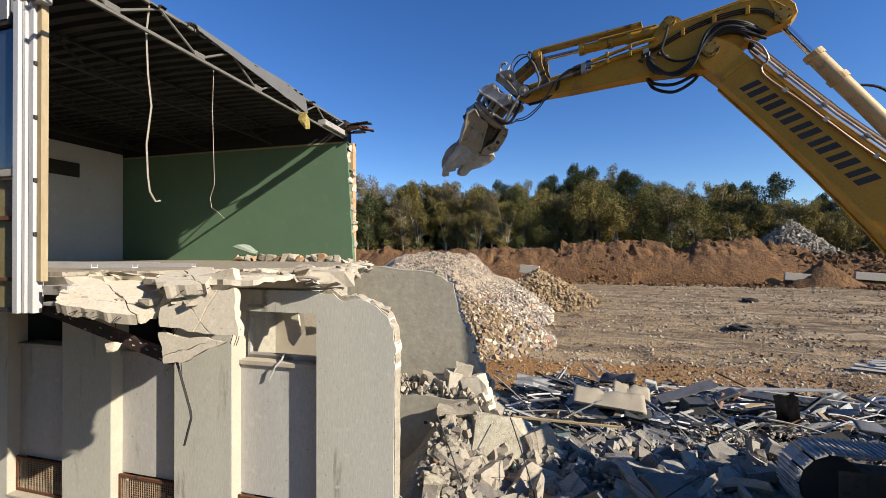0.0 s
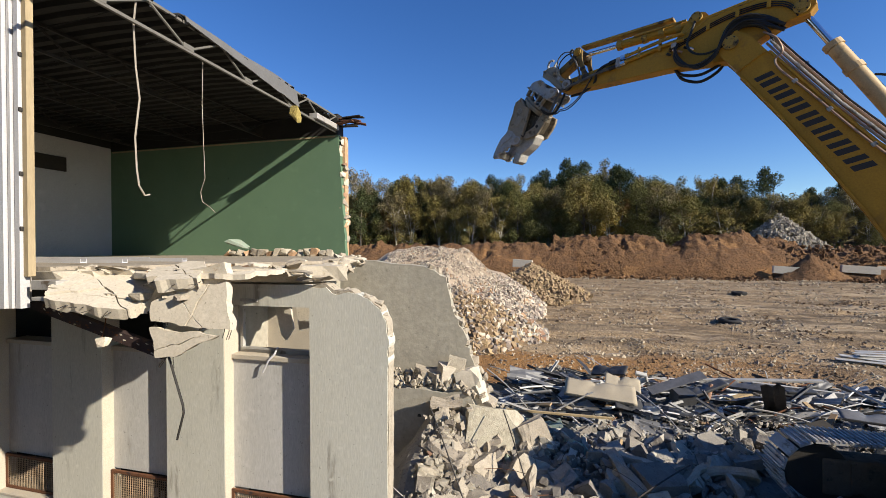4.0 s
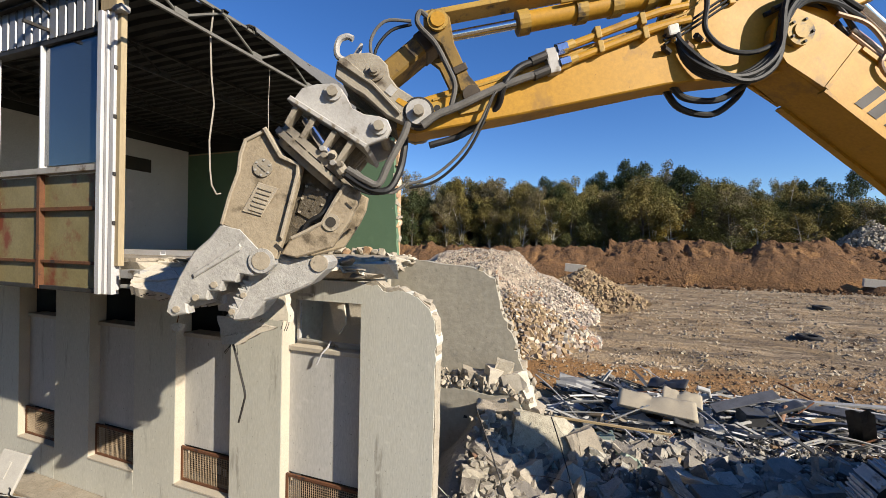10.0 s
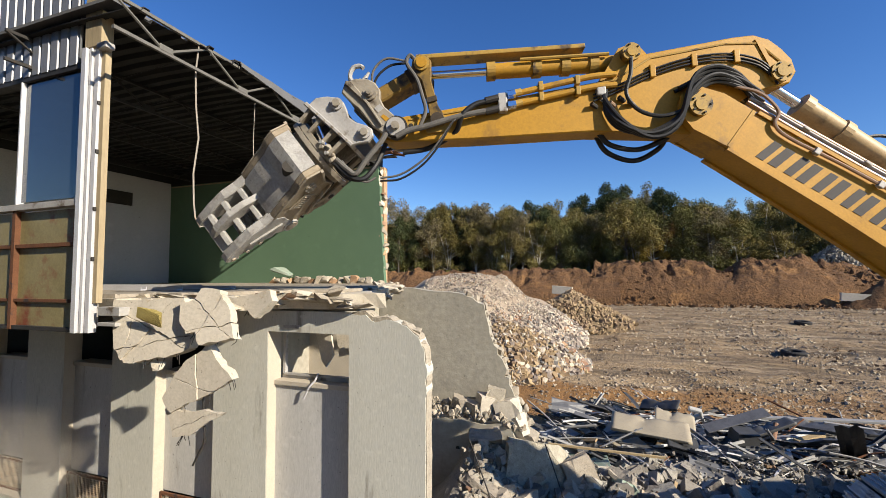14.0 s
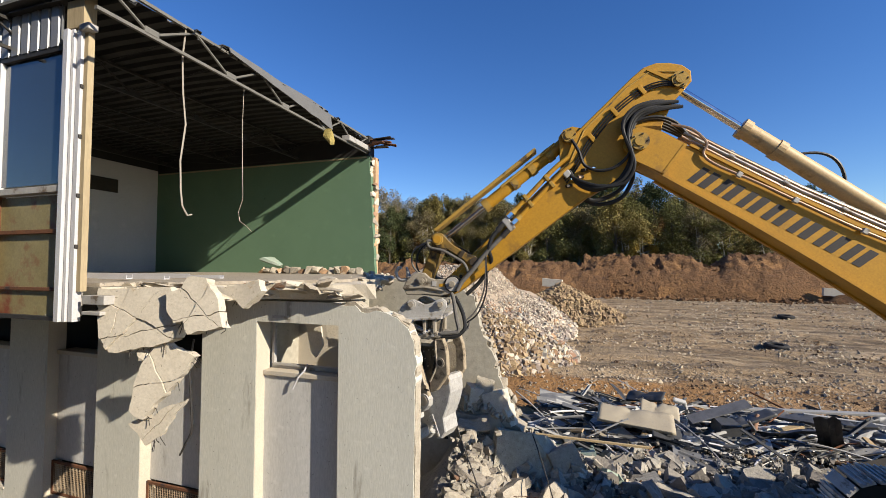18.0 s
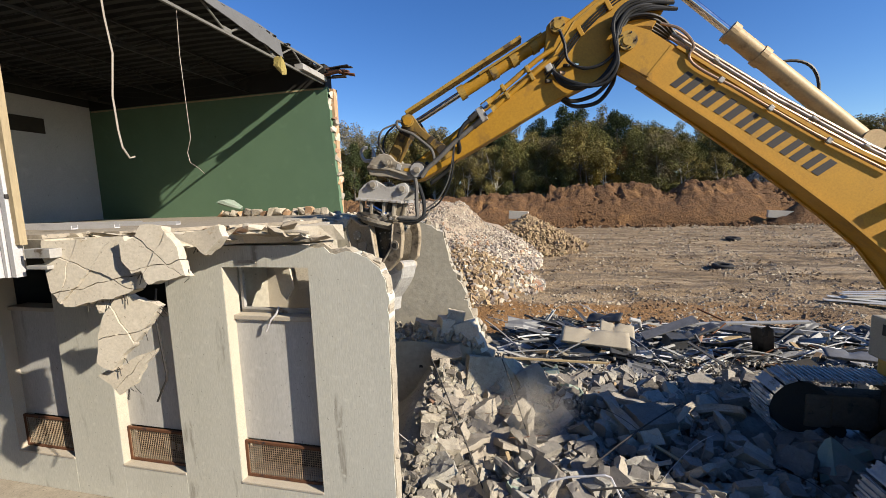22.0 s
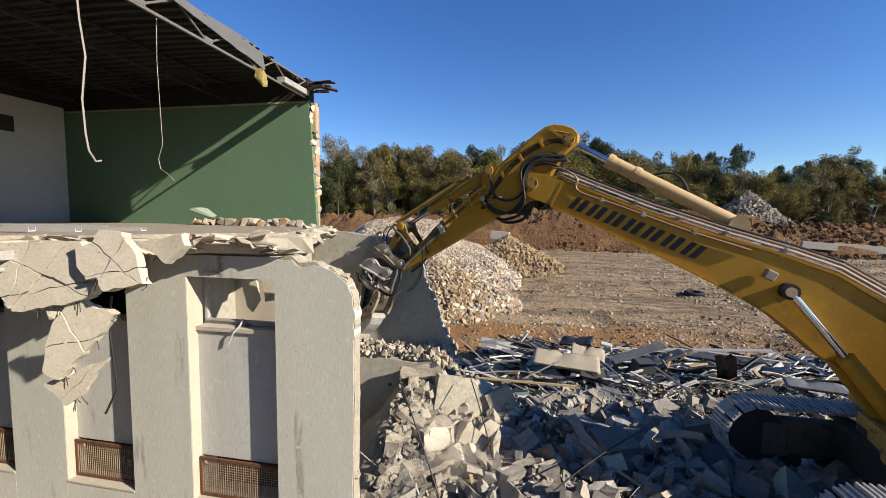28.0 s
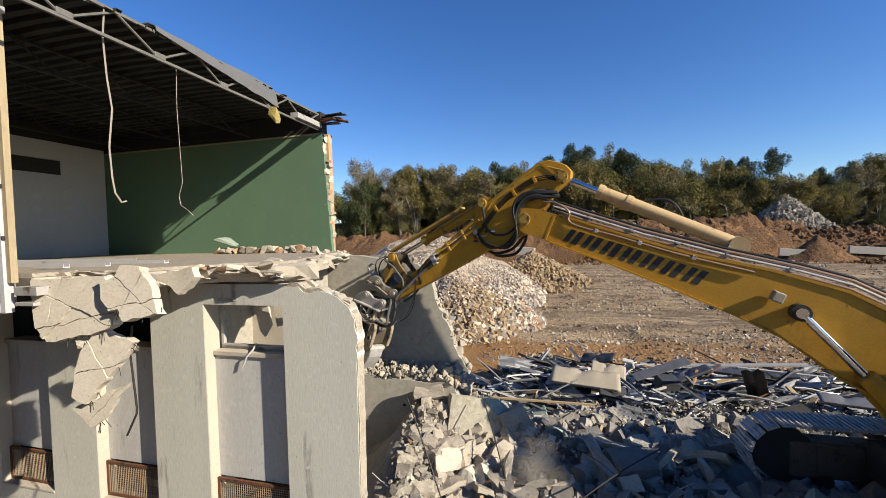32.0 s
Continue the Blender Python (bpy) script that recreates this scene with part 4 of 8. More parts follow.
part("timber_post", newbox(-3.86, -3.79, Y + 0.0, Y + 0.07, 4.5, 7.66, 0.004), TIMBER, cw, "yellow timber post")
part("head_cover", newbox(-4.1, -3.8, Y - 0.05, Y + 0.09, 7.63, 9.3, 0.006), TIMBER, cw, "weathered tan cover board")
for z in (5.0, 5.6, 6.3, 6.9):
    part("clip", newbox(-3.875, -3.845, Y - 0.03, Y + 0.03, z, z + 0.05, 0.008), DARKSTEEL, cw, "dark fixing clip")
part("bracket", newbox(-3.87, -3.7, Y - 0.06, Y + 0.05, 7.58, 7.66, 0.015), GREYPAINT, cw, "torn metal bracket")
X0 = -16.0
for i, x1 in enumerate((-4.1, -5.37 - 0.03, -6.55, -7.73, -8.9, -10.1, -11.3)):
    x0 = (-5.37, -6.52, -7.7, -8.87, -10.07, -11.27, -12.5)[i]
    if i != 1:
        part("window_pane", newbox(x0, x1, Y + 0.02, Y + 0.03, 5.8, 7.42), GLASS, cw).visible_shadow = False
    part("window_frame", newbox(x0 - 0.03, x0, Y - 0.03, Y + 0.05, 5.74, 7.42, 0.004), ALU, cw)
    part("spandrel", newbox(x0, x1, Y + 0.02, Y + 0.05, 5.24, 5.66), RUSTPANEL, cw, "rust-streaked olive spandrel panel")
    part("spandrel", newbox(x0, x1, Y + 0.02, Y + 0.05, 4.2, 5.19), RUSTPANEL, cw, "rust-streaked olive spandrel panel")
    part("mullion", newbox(x0 - 0.045, x0 + 0.025, Y - 0.04, Y + 0.06, 4.15, 5.72, 0.004), RUST, cw, "rusty mullion")
part("sill", newbox(X0, -4.1, Y - 0.06, Y + 0.06, 5.68, 5.76, 0.006), GREYPAINT, cw)
part("rail", newbox(X0, -4.1, Y - 0.03, Y + 0.06, 5.19, 5.24, 0.004), RUST, cw, "rusty rail")
part("rail", newbox(X0, -4.1, Y - 0.03, Y + 0.06, 4.15, 4.2, 0.004), DARKSTEEL, cw)
part("rail", newbox(X0, -4.1, Y - 0.02, Y + 0.06, 4.5, 4.54, 0.004), RUST, cw, "rusty rail")
part("head", newbox(X0, -4.1, Y - 0.02, Y + 0.1, 7.42, 7.5), DARKSTEEL, cw)
bm = bmesh.new()
x, prev = X0, None
while x < -4.28:
    for dx, dy in ((0, 0), (0.12, 0), (0.13, 0.03), (0.17, 0.03), (0.18, 0)):
        v = (bm.verts.new((x + dx, Y - 0.03 + dy, 7.48)), bm.verts.new((x + dx, Y - 0.03 + dy, 9.3)))
        if prev:
            bm.faces.new((prev[0], v[0], v[1], prev[1]))
        prev = v
    x += 0.19
c = part("cladding", bm, CLAD, cw, "white corrugated steel cladding")
c.modifiers.new("thickness", "SOLIDIFY").thickness = 0.008
# near-black soffit, the shade below the overhang given by its colour
part("soffit", newbox(X0, -4.25, -1.5, 0.0, 4.2, 4.33), ROOFDARK, cw)

# box-section bracket at the torn floor edge
bk = thing("edge_bracket", "grey folded steel bracket at the torn floor edge", "bracket")
part("channel", newbox(-3.72, -3.36, -1.62, -1.3, 4.36, 4.46, 0.006), GREYPAINT, bk)
part("channel", newbox(-3.72, -3.42, -1.62, -1.3, 4.24, 4.28, 0.006), GREYPAINT, bk)


# ---------------------------------------------------------------- the excavator
BASE = (8.3, 1.931)
FOOT_Z, BOOM_L, STICK_L = 2.315, 7.147, 3.242
PIN_K, PIN_N, ROCK, CPIN = (-0.941, 0.35), (0.608, 0.694), (2.78, 0.06), 0.477
BOOM_CYL_BASE, BOOM_CYL_EYE, STICK_CYL_BASE = (0.75, -0.8), (2.894, 0.233), (3.88, 0.84)

SWING = [(0, 163.3), (0.5, 152.4), (1, 142.2), (1.5, 138.2), (2, 135.9), (2.5, 137.7), (3, 137), (4.5, 158), (5.5, 179.5), (6, 187.8), (6.5, 195.3),
         (7, 200.3), (7.5, 203.2), (8, 203.7), (8.5, 203.3), (9, 204), (9.5, 203.7), (10, 203.1), (10.5, 200.9), (11, 197.2), (11.5, 194.6),
         (12, 193.4), (12.5, 194.9), (13, 195), (13.5, 195.4), (14, 196), (14.5, 195.4), (16.5, 183.6), (17, 183.5), (17.5, 183.2), (18, 184.2),
         (18.5, 184.4), (19, 184.6), (19.5, 186.1), (20, 184.3), (20.5, 182.8), (21, 183.9), (21.5, 182.8), (22, 184), (22.5, 184.1), (23, 183.1),
         (23.5, 183.3), (24, 183), (24.5, 181.5), (25, 177.4), (25.5, 173.6), (26, 170.4), (26.5, 170.5), (28.5, 166.4), (29, 168.2), (29.5, 168.3),
         (30, 169.7), (30.5, 168.4), (31, 169.1), (32, 169.4)]
BOOM = [(0, 54.6), (0.5, 56.3), (1, 57.6), (1.5, 57.7), (2, 57.7), (2.5, 57.4), (3, 58.2), (4.5, 59), (5.5, 57), (6, 54.9), (6.5, 50.6), (7, 45.9),
         (7.5, 41.7), (8, 38), (8.5, 36.2), (9, 36), (9.5, 36.1), (10, 37.3), (10.5, 36.7), (11, 35.6), (11.5, 33), (12, 31.9), (12.5, 32.7),
         (13, 33.3), (13.5, 34.8), (14, 36.5), (14.5, 38.6), (16.5, 43.5), (17, 40.7), (17.5, 35.6), (18, 35.7), (18.5, 38.3), (19, 40.9),
         (19.5, 40.6), (20, 34.7), (20.5, 34.9), (21, 39.3), (21.5, 38.6), (22, 38.9), (22.5, 37.3), (23, 30.4), (23.5, 30.5), (24, 31.8),
         (24.5, 36.3), (25, 38.2), (25.5, 35.3), (26, 29.8), (26.5, 29.6), (28.5, 25.1), (29, 24), (29.5, 25.7), (30, 30.6), (30.5, 27.4),
         (31, 19.8), (32, 23.6)]
STICK = [(0, 0.1), (0.5, 3.1), (1, 4), (1.5, 5.1), (2, 5), (2.5, 3.8), (3, 3.9), (4.5, 2.5), (5.5, -2), (6, -5), (6.5, -6.4), (7, -8.5),
         (7.5, -10.2), (8, -13.3), (8.5, -13.4), (9, -14.8), (9.5, -13.6), (10, -13.3), (10.5, -9.9), (11, -6), (11.5, -7.2), (12, -8.7),
         (12.5, -6.9), (13, -5.1), (13.5, -4.3), (14, -2.2), (14.5, -0.9), (16.5, -18.6), (17, -27.9), (17.5, -33), (18, -37), (18.5, -38.8),
         (19, -38.1), (19.5, -41.5), (20, -46), (20.5, -43.1), (21, -40.1), (21.5, -34.4), (22, -28), (22.5, -32.2), (23, -33.7), (23.5, -34),
         (24, -33.6), (24.5, -29.4), (25, -27.1), (25.5, -29.4), (26, -35.4), (26.5, -34.3), (28.5, -30.4), (29, -33.7), (29.5, -27.8), (30, -24.8),
         (30.5, -26.3), (31, -31.5), (32, -27.3)]
TILT = [(0, 48.1), (0.5, 49.4), (1, 50.7), (1.5, 50.5), (2, 51.9), (2.5, 51.1), (3, 51.7), (4.5, 46), (5.5, 42.5), (6, 41.4), (6.5, 38), (7, 34.6),
         (7.5, 34.9), (8, 35.9), (8.5, 37.3), (9, 40), (9.5, 41), (10, 40.9), (10.5, 45.9), (11, 48.3), (11.5, 46.5), (12, 45.4), (12.5, 47.3),
         (13, 49.7), (13.5, 51.2), (14, 52.6), (14.5, 53.9), (16.5, 28.6), (17, 18.6), (17.5, 10.6), (18, 5), (18.5, 5.9), (19, 9), (19.5, 2.9),
         (20, 2.1), (20.5, 6.8), (21, 12), (21.5, 14), (22, 15.5), (22.5, 15.5), (23, 15.6), (23.5, 12.4), (24, 14.6), (24.5, 12.6), (25, 13.1),
         (25.5, 14.5), (26, 17.7), (26.5, 20), (28.5, 35.4), (29, 28.6), (29.5, 23.8), (30, 27.9), (30.5, 24.3), (31, 28.6), (32, 28.9)]
ROTOR = [(0, 40), (3, 0), (10, 0), (11, 40), (12, 88), (14.5, 88), (16.5, 0), (18, -20), (32, -20)]
JAW = [(0, -20), (3, 0), (5.5, 5), (7, 8), (8, 0), (9, -6), (11, -22), (14.5, -22), (16.5, -5), (19, 0), (23, -10), (32, 0)]


def at_time(table, t):
    """Smooth course through the rows of a table (monotone cubic)."""
    ts, vs = [r[0] for r in table], [r[1] for r in table]
    if t <= ts[0]:
        return vs[0]
    if t >= ts[-1]:
        return vs[-1]
    i = max(k for k in range(len(ts)) if ts[k] <= t)

    def slope(k):
        if k in (0, len(ts) - 1):
            return 0.0
        a, b = (vs[k] - vs[k - 1]) / (ts[k] - ts[k - 1]), (vs[k + 1] - vs[k]) / (ts[k + 1] - ts[k])
        return 0.0 if a * b <= 0 else 2 * a * b / (a + b)
    h = ts[i + 1] - ts[i]
    u = (t - ts[i]) / h
    return (2 * u**3 - 3 * u**2 + 1) * vs[i] + (u**3 - 2 * u**2 + u) * h * slope(i) + (3 * u**2 - 2 * u**3) * vs[i + 1] + (u**3 - u**2) * h * slope(i + 1)


def polar(p, a):
    c, s = math.cos(a), math.sin(a)
    return Vector((p[0] * c - p[1] * s, p[0] * s + p[1] * c))


def linkage(t):
    """All pins of the arm at a time, in the arm's upright plane: x ahead of the boom foot, y up from it; angles in radians."""
    b, s, a = (radians(at_time(k, t)) for k in (BOOM, STICK, TILT))
    J = polar((BOOM_L, 0), b)
    S = J + polar((STICK_L, 0), s)
    C = S + polar((CPIN, 0), a)
    R = J + polar(ROCK, s)
    # link pin: where the rocker and the link meet, above the stick
    d = C - R
    r1, r2, L = 0.66, 0.67, max(0.05, d.length)
    x = (r1 * r1 - r2 * r2 + L * L) / (2 * L)
    h = math.sqrt(max(0.01, r1 * r1 - x * x))
    n = Vector((-d.y, d.x)) / L
    up = polar((0, 1), s)
    if n.dot(up) < 0:
        n = -n
    K = R + d / L * x + n * h
    return dict(b=b, s=s, a=a, J=J, S=S, C=C, R=R, L=K, K=J + polar(PIN_K, s), N=J + polar(PIN_N, s), Q=polar(BOOM_CYL_EYE, b), G=polar(STICK_CYL_BASE, b), B=Vector(BOOM_CYL_BASE))


def in_plane(t, p, angle, lat=0.0):
    """A pose in the machine's space for a part of the arm at the plane point p, turned by angle."""
    th = radians(at_time(SWING, t))
    d, lv = Vector((math.cos(th), math.sin(th), 0)), Vector((math.sin(th), -math.cos(th), 0))
    up = Vector((0, 0, 1))
    ex, ez = math.cos(angle) * d + math.sin(angle) * up, -math.sin(angle) * d + math.cos(angle) * up
    ey = ez.cross(ex)
    at = d * p[0] + up * (p[1] + FOOT_Z) + ey * lat
    m = Matrix((ex, ey, ez)).transposed().to_4x4()
    m.translation = at
    return m


exc = thing("excavator", "large yellow tracked demolition excavator with a hydraulic crusher", "excavator", m=pose(*BASE, 0))
# undercarriage
SHOE = None


def build_track(y):
    tr = part("track_frame", newbox(-2.2, 2.2, y - 0.2, y + 0.2, 0.72, 1.32, 0.05), FRAMEDIRT, exc, "dirty brown-black track frame")
    for x in (-2.25, 2.25):
        bm = bmesh.new()
        rod(bm, (x, y - 0.17, 1.06), (x, y + 0.17, 1.06), 0.46, 24)
        part("sprocket", bm, BLACK, tr)
    for i in range(7):
        x = -1.7 + 0.57 * i
        part("roller", rod(bmesh.new(), (x, y - 0.2, 0.68), (x, y + 0.2, 0.68), 0.13, 12), BLACK, tr)
    for i in range(5):
        part("frame_rib", newbox(-1.82 + 0.85 * i, -1.74 + 0.85 * i, y - 0.23, y + 0.23, 0.8, 1.28, 0.01), FRAMEDIRT, tr)
    for x in (-0.9, 0.9):
        part("return_roller", rod(bmesh.new(), (x, y - 0.24, 1.42), (x, y + 0.24, 1.42), 0.09, 14), BLACK, tr)
    r, zc, hx = 0.56, 1.06, 2.25
    n = 52
    per = 4 * hx + 2 * math.pi * r
    global SHOE
    for i in range(n):
        s = per * i / n
        if s < 2 * hx:
            x, z, a = -hx + s, zc + r, 0
        elif s < 2 * hx + math.pi * r:
            k = (s - 2 * hx) / r
            x, z, a = hx + r * math.sin(k), zc + r * math.cos(k), k
        elif s < 4 * hx + math.pi * r:
            x, z, a = hx - (s - 2 * hx - math.pi * r), zc - r, math.pi
        else:
            k = (s - 4 * hx - math.pi * r) / r
            x, z, a = -hx - r * math.sin(k), zc - r * math.cos(k), math.pi + k
        if SHOE is None:
            bm = newbox(-0.098, 0.098, -0.3, 0.3, -0.03, 0.0)
            for g in (-0.075, 0.0, 0.075):
                box(bm, g - 0.014, g + 0.014, -0.3, 0.3, 0.0, 0.03)
            SHOE = part("track_shoe", bm, TRACK, tr)
            ob = SHOE
        else:
            ob = new("track_shoe", SHOE.data)
            ob.parent = tr
        ob.matrix_basis = Matrix.Translation((x, y, z)) @ Matrix.Rotation(a, 4, "Y")
    return tr


build_track(1.35)
build_track(-1.35)
part("car_body", newbox(-1.2, 1.2, -1.1, 1.1, 0.9, 1.5, 0.05), BLACK, exc)
part("slew_ring", rod(bmesh.new(), (0, 0, 1.5), (0, 0, 1.66), 0.8, 32), BLACK, exc)

# house: turns with the arm; built facing +x
house = part("house", newbox(-3.2, 1.0, -1.45, 1.45, 1.68, 2.0, 0.05), DIRTYELLOW, exc, "yellow revolving deck")
part("engine_cover", newbox(-2.5, -0.4, -1.4, 1.4, 2.0, 3.0, 0.08), YELLOW, house)
part("counterweight", newbox(-3.7, -2.5, -1.45, 1.45, 1.75, 3.05, 0.2), YELLOW, house)
part("cab", newbox(-0.5, 1.25, 0.5, 1.45, 2.0, 3.7, 0.08), DIRTYELLOW, house, "operator's cab")
part("cab_glass", newbox(-0.3, 1.27, 0.56, 1.39, 2.75, 3.55, 0.05), GLASS, house)
part("tool_box", newbox(0.1, 1.15, -1.45, -0.65, 2.0, 2.7, 0.04), CREAM, house, "cream side box")
# slots as black blocks on the box, their inner shade painted
for k in range(2):
    part("slot", newbox(1.1, 1.155, -1.2 + 0.2 * k, -1.08 + 0.2 * k, 2.42, 2.6), BLACK, house)
part("boom_bracket", newbox(-0.25, 0.2, -0.42, 0.42, 2.0, 2.5, 0.04), DIRTYELLOW, house)
part("cylinder_bracket", newbox(0.55, 1.2, -0.6, 0.6, 1.35, 1.8, 0.04), DIRTYELLOW, house)
part("number_plate", newbox(1.2, 1.21, -0.5, -0.25, 1.5, 1.62), BLACK, house)

# boom
prof_boom = [(-0.25, -0.24), (0.8, -0.42), (1.6, -0.47), (2.1, -0.42), (2.5, -0.3), (2.95, -0.19), (3.6, -0.15), (4.6, -0.14), (5.5, -0.15), (6.65, -0.2), (7.05, -0.215), (7.24, -0.16), (7.33, 0.0), (7.25, 0.16),
             (7.0, 0.25), (6.65, 0.29), (5.4, 0.37), (4.4, 0.46), (3.4, 0.64), (2.5, 0.72), (1.2, 0.55), (0.2, 0.26), (-0.2, 0.2)]
boom = part("boom", prism(bmesh.new(), prof_boom, -0.1, 0.31, "y", 0.012), YELLOW, exc, "yellow box-section boom")
for s in (-1, 1):
    bm = prism(bmesh.new(), [(6.66, -0.19), (7.05, -0.235), (7.27, -0.17), (7.36, 0.0), (7.27, 0.18), (7.0, 0.265), (6.66, 0.28)], s * 0.312, s * 0.345)
    part("cheek_plate", bm, YELLOW, boom)
    rod_bm = rod(bmesh.new(), (7.147, s * 0.3, 0), (7.147, s * 0.40, 0), 0.12, 20)
    part("pin_boss", rod_bm, DIRTYELLOW, boom)
    part("pin_boss", rod(bmesh.new(), (BOOM_CYL_EYE[0], s * 0.3, BOOM_CYL_EYE[1]), (BOOM_CYL_EYE[0], s * 0.47, BOOM_CYL_EYE[1]), 0.12, 20), BLACK, boom)
    part("flange", prism(bmesh.new(), [(0.4, 0.36), (1.2, 0.59), (2.5, 0.76), (3.4, 0.68), (4.4, 0.5), (5.4, 0.405), (6.6, 0.325), (6.6, 0.29), (5.4, 0.365), (4.4, 0.455), (3.4, 0.635), (2.5, 0.715), (1.2, 0.545), (0.4, 0.32)], s * 0.27, s * 0.33), YELLOW, boom)
    part("flange", prism(bmesh.new(), [(0.8, -0.45), (1.6, -0.5), (2.1, -0.45), (2.5, -0.33), (2.95, -0.215), (3.6, -0.175), (4.6, -0.165), (5.5, -0.175), (6.65, -0.225), (6.65, -0.195), (5.5, -0.145), (4.6, -0.135), (3.6, -0.145), (2.95, -0.185), (2.5, -0.295), (2.1, -0.415), (1.6, -0.465), (0.8, -0.415)], s * 0.28, s * 0.35), YELLOW, boom)
# band on the side: seven pairs of plain dark slanted bars
for i in range(7):
    x0 = 6.36 - 0.323 * i
    z0 = -0.095 + 0.0685 * (6.32 - x0)
    bm = bmesh.new()
    for u0, u1 in ((0.0, 0.09), (0.14, 0.24)):
        prism(bm, [(x0 - u0, z0 + 0.0685 * u0), (x0 - u1, z0 + 0.0685 * u1), (x0 - u1 - 0.07, z0 + 0.0685 * u1 + 0.25), (x0 - u0 - 0.07, z0 + 0.0685 * u0 + 0.25)], 0.311, 0.314)
    part("lettering_block", bm, DECAL, boom, "pair of dark slanted bars of the side lettering")
part("end_seam", prism(bmesh.new(), [(6.63, -0.19), (6.67, -0.19), (6.67, 0.28), (6.63, 0.28)], 0.311, 0.352), YELLOW, boom)
# steel pipes and hoses along the boom top
for k, (dy, dz) in enumerate(((0.3, 0.04), (0.29, 0.1), (0.24, 0.16), (0.17, 0.2), (0.05, 0.2), (-0.1, 0.16), (-0.2, 0.12))):
    pts = [(1.6, dy, 0.64 + dz), (2.5, dy, 0.74 + dz), (3.1, dy, 0.68 + dz), (4.0, dy, 0.54 + dz), (5.2, dy, 0.4 + dz), (6.2, dy, 0.335 + dz), (6.75, dy, 0.31 + dz)]
    part("pipe", tube(bmesh.new(), pts, 0.02, 7), (PIPE, GREYPAINT, PIPE, HOSE)[k % 4], boom, "slim hydraulic pipe")
for x, z in ((3.2, 0.66), (4.0, 0.54), (4.7, 0.45), (5.4, 0.385), (6.1, 0.34)):
    part("clamp", newbox(x - 0.025, x + 0.025, -0.24, 0.325, z - 0.02, z + 0.03), GREYPAINT, boom)
    part("clamp", newbox(x - 0.025, x + 0.025, 0.12, 0.16, z + 0.03, z + 0.24, 0.006), GREYPAINT, boom)
    part("clamp", newbox(x - 0.035, x + 0.035, 0.2, 0.335, z + 0.09, z + 0.12, 0.006), GREYPAINT, boom)
part("pipe", tube(bmesh.new(), spline([(6.95, 0.3, 0.42), (6.7, 0.34, 0.48), (6.45, 0.345, 0.42), (6.4, 0.345, 0.28), (6.2, 0.345, 0.24), (5.6, 0.345, 0.31), (4.6, 0.345, 0.4), (3.6, 0.345, 0.54)], 5), 0.018, 7), PIPE, boom, "copper-coloured hydraulic pipe")
for x, z in ((5.9, 0.275), (5.2, 0.345), (4.4, 0.43)):
    part("clip", newbox(x - 0.03, x + 0.03, 0.33, 0.375, z - 0.035, z + 0.035, 0.008), GREYPAINT, boom)
for k in range(5):
    y = 0.28 - 0.09 * k
    part("hose", tube(bmesh.new(), spline([(6.7, y, 0.42 + 0.02 * k), (6.92, y, 0.48), (7.12, y + 0.03, 0.43), (7.3, y + 0.04, 0.28), (7.42, y + 0.04, 0.06)], 5), 0.022, 7), HOSE, boom, "black hydraulic hose")
part("work_lamp", newbox(3.15, 3.3, 0.33, 0.5, 0.25, 0.4, 0.02), CREAM, boom, "square work lamp")

# stick
prof_stick = [(-1.13, 0.36), (-1.1, 0.5), (-1.0, 0.63), (-0.88, 0.74), (-0.72, 0.8), (-0.5, 0.79), (-0.1, 0.74), (0.55, 0.66), (0.75, 0.52), (0.93, 0.4), (2.0, 0.27), (3.0, 0.16), (3.3, 0.13), (3.44, 0.06), (3.45, -0.08), (3.3, -0.14),
              (2.4, -0.16), (1.1, -0.16), (0.4, -0.22), (0.05, -0.26), (-0.2, -0.2), (-0.4, 0.0), (-0.7, 0.17), (-1.05, 0.24)]
stick = part("stick", prism(bmesh.new(), prof_stick, -0.08, 0.22, "y", 0.012), YELLOW, exc, "yellow box-section stick")
for s in (-1, 1):
    part("pin_boss", rod(bmesh.new(), (0, s * 0.2, 0), (0, s * 0.3, 0), 0.17, 20), DIRTYELLOW, stick)
    part("pin_boss", rod(bmesh.new(), (PIN_K[0], s * 0.2, PIN_K[1]), (PIN_K[0], s * 0.28, PIN_K[1]), 0.11, 18), DIRTYELLOW, stick)
    part("pin_boss", rod(bmesh.new(), (PIN_N[0], s * 0.1, PIN_N[1]), (PIN_N[0], s * 0.26, PIN_N[1]), 0.1, 18), DIRTYELLOW, stick)
    part("lug", prism(bmesh.new(), [(0.3, 0.55), (0.95, 0.42), (0.72, 0.78), (0.6, 0.82), (0.48, 0.78)], s * 0.12, s * 0.17), YELLOW, stick)
    part("rib", prism(bmesh.new(), [(-0.95, 0.3), (-0.9, 0.3), (-0.72, 0.74), (-0.77, 0.74)], s * 0.221, s * 0.235), YELLOW, stick)
part("manifold", newbox(2.0, 2.1, 0.2, 0.3, 0.1, 0.31, 0.012), GREYPAINT, stick, "grey hose manifold")
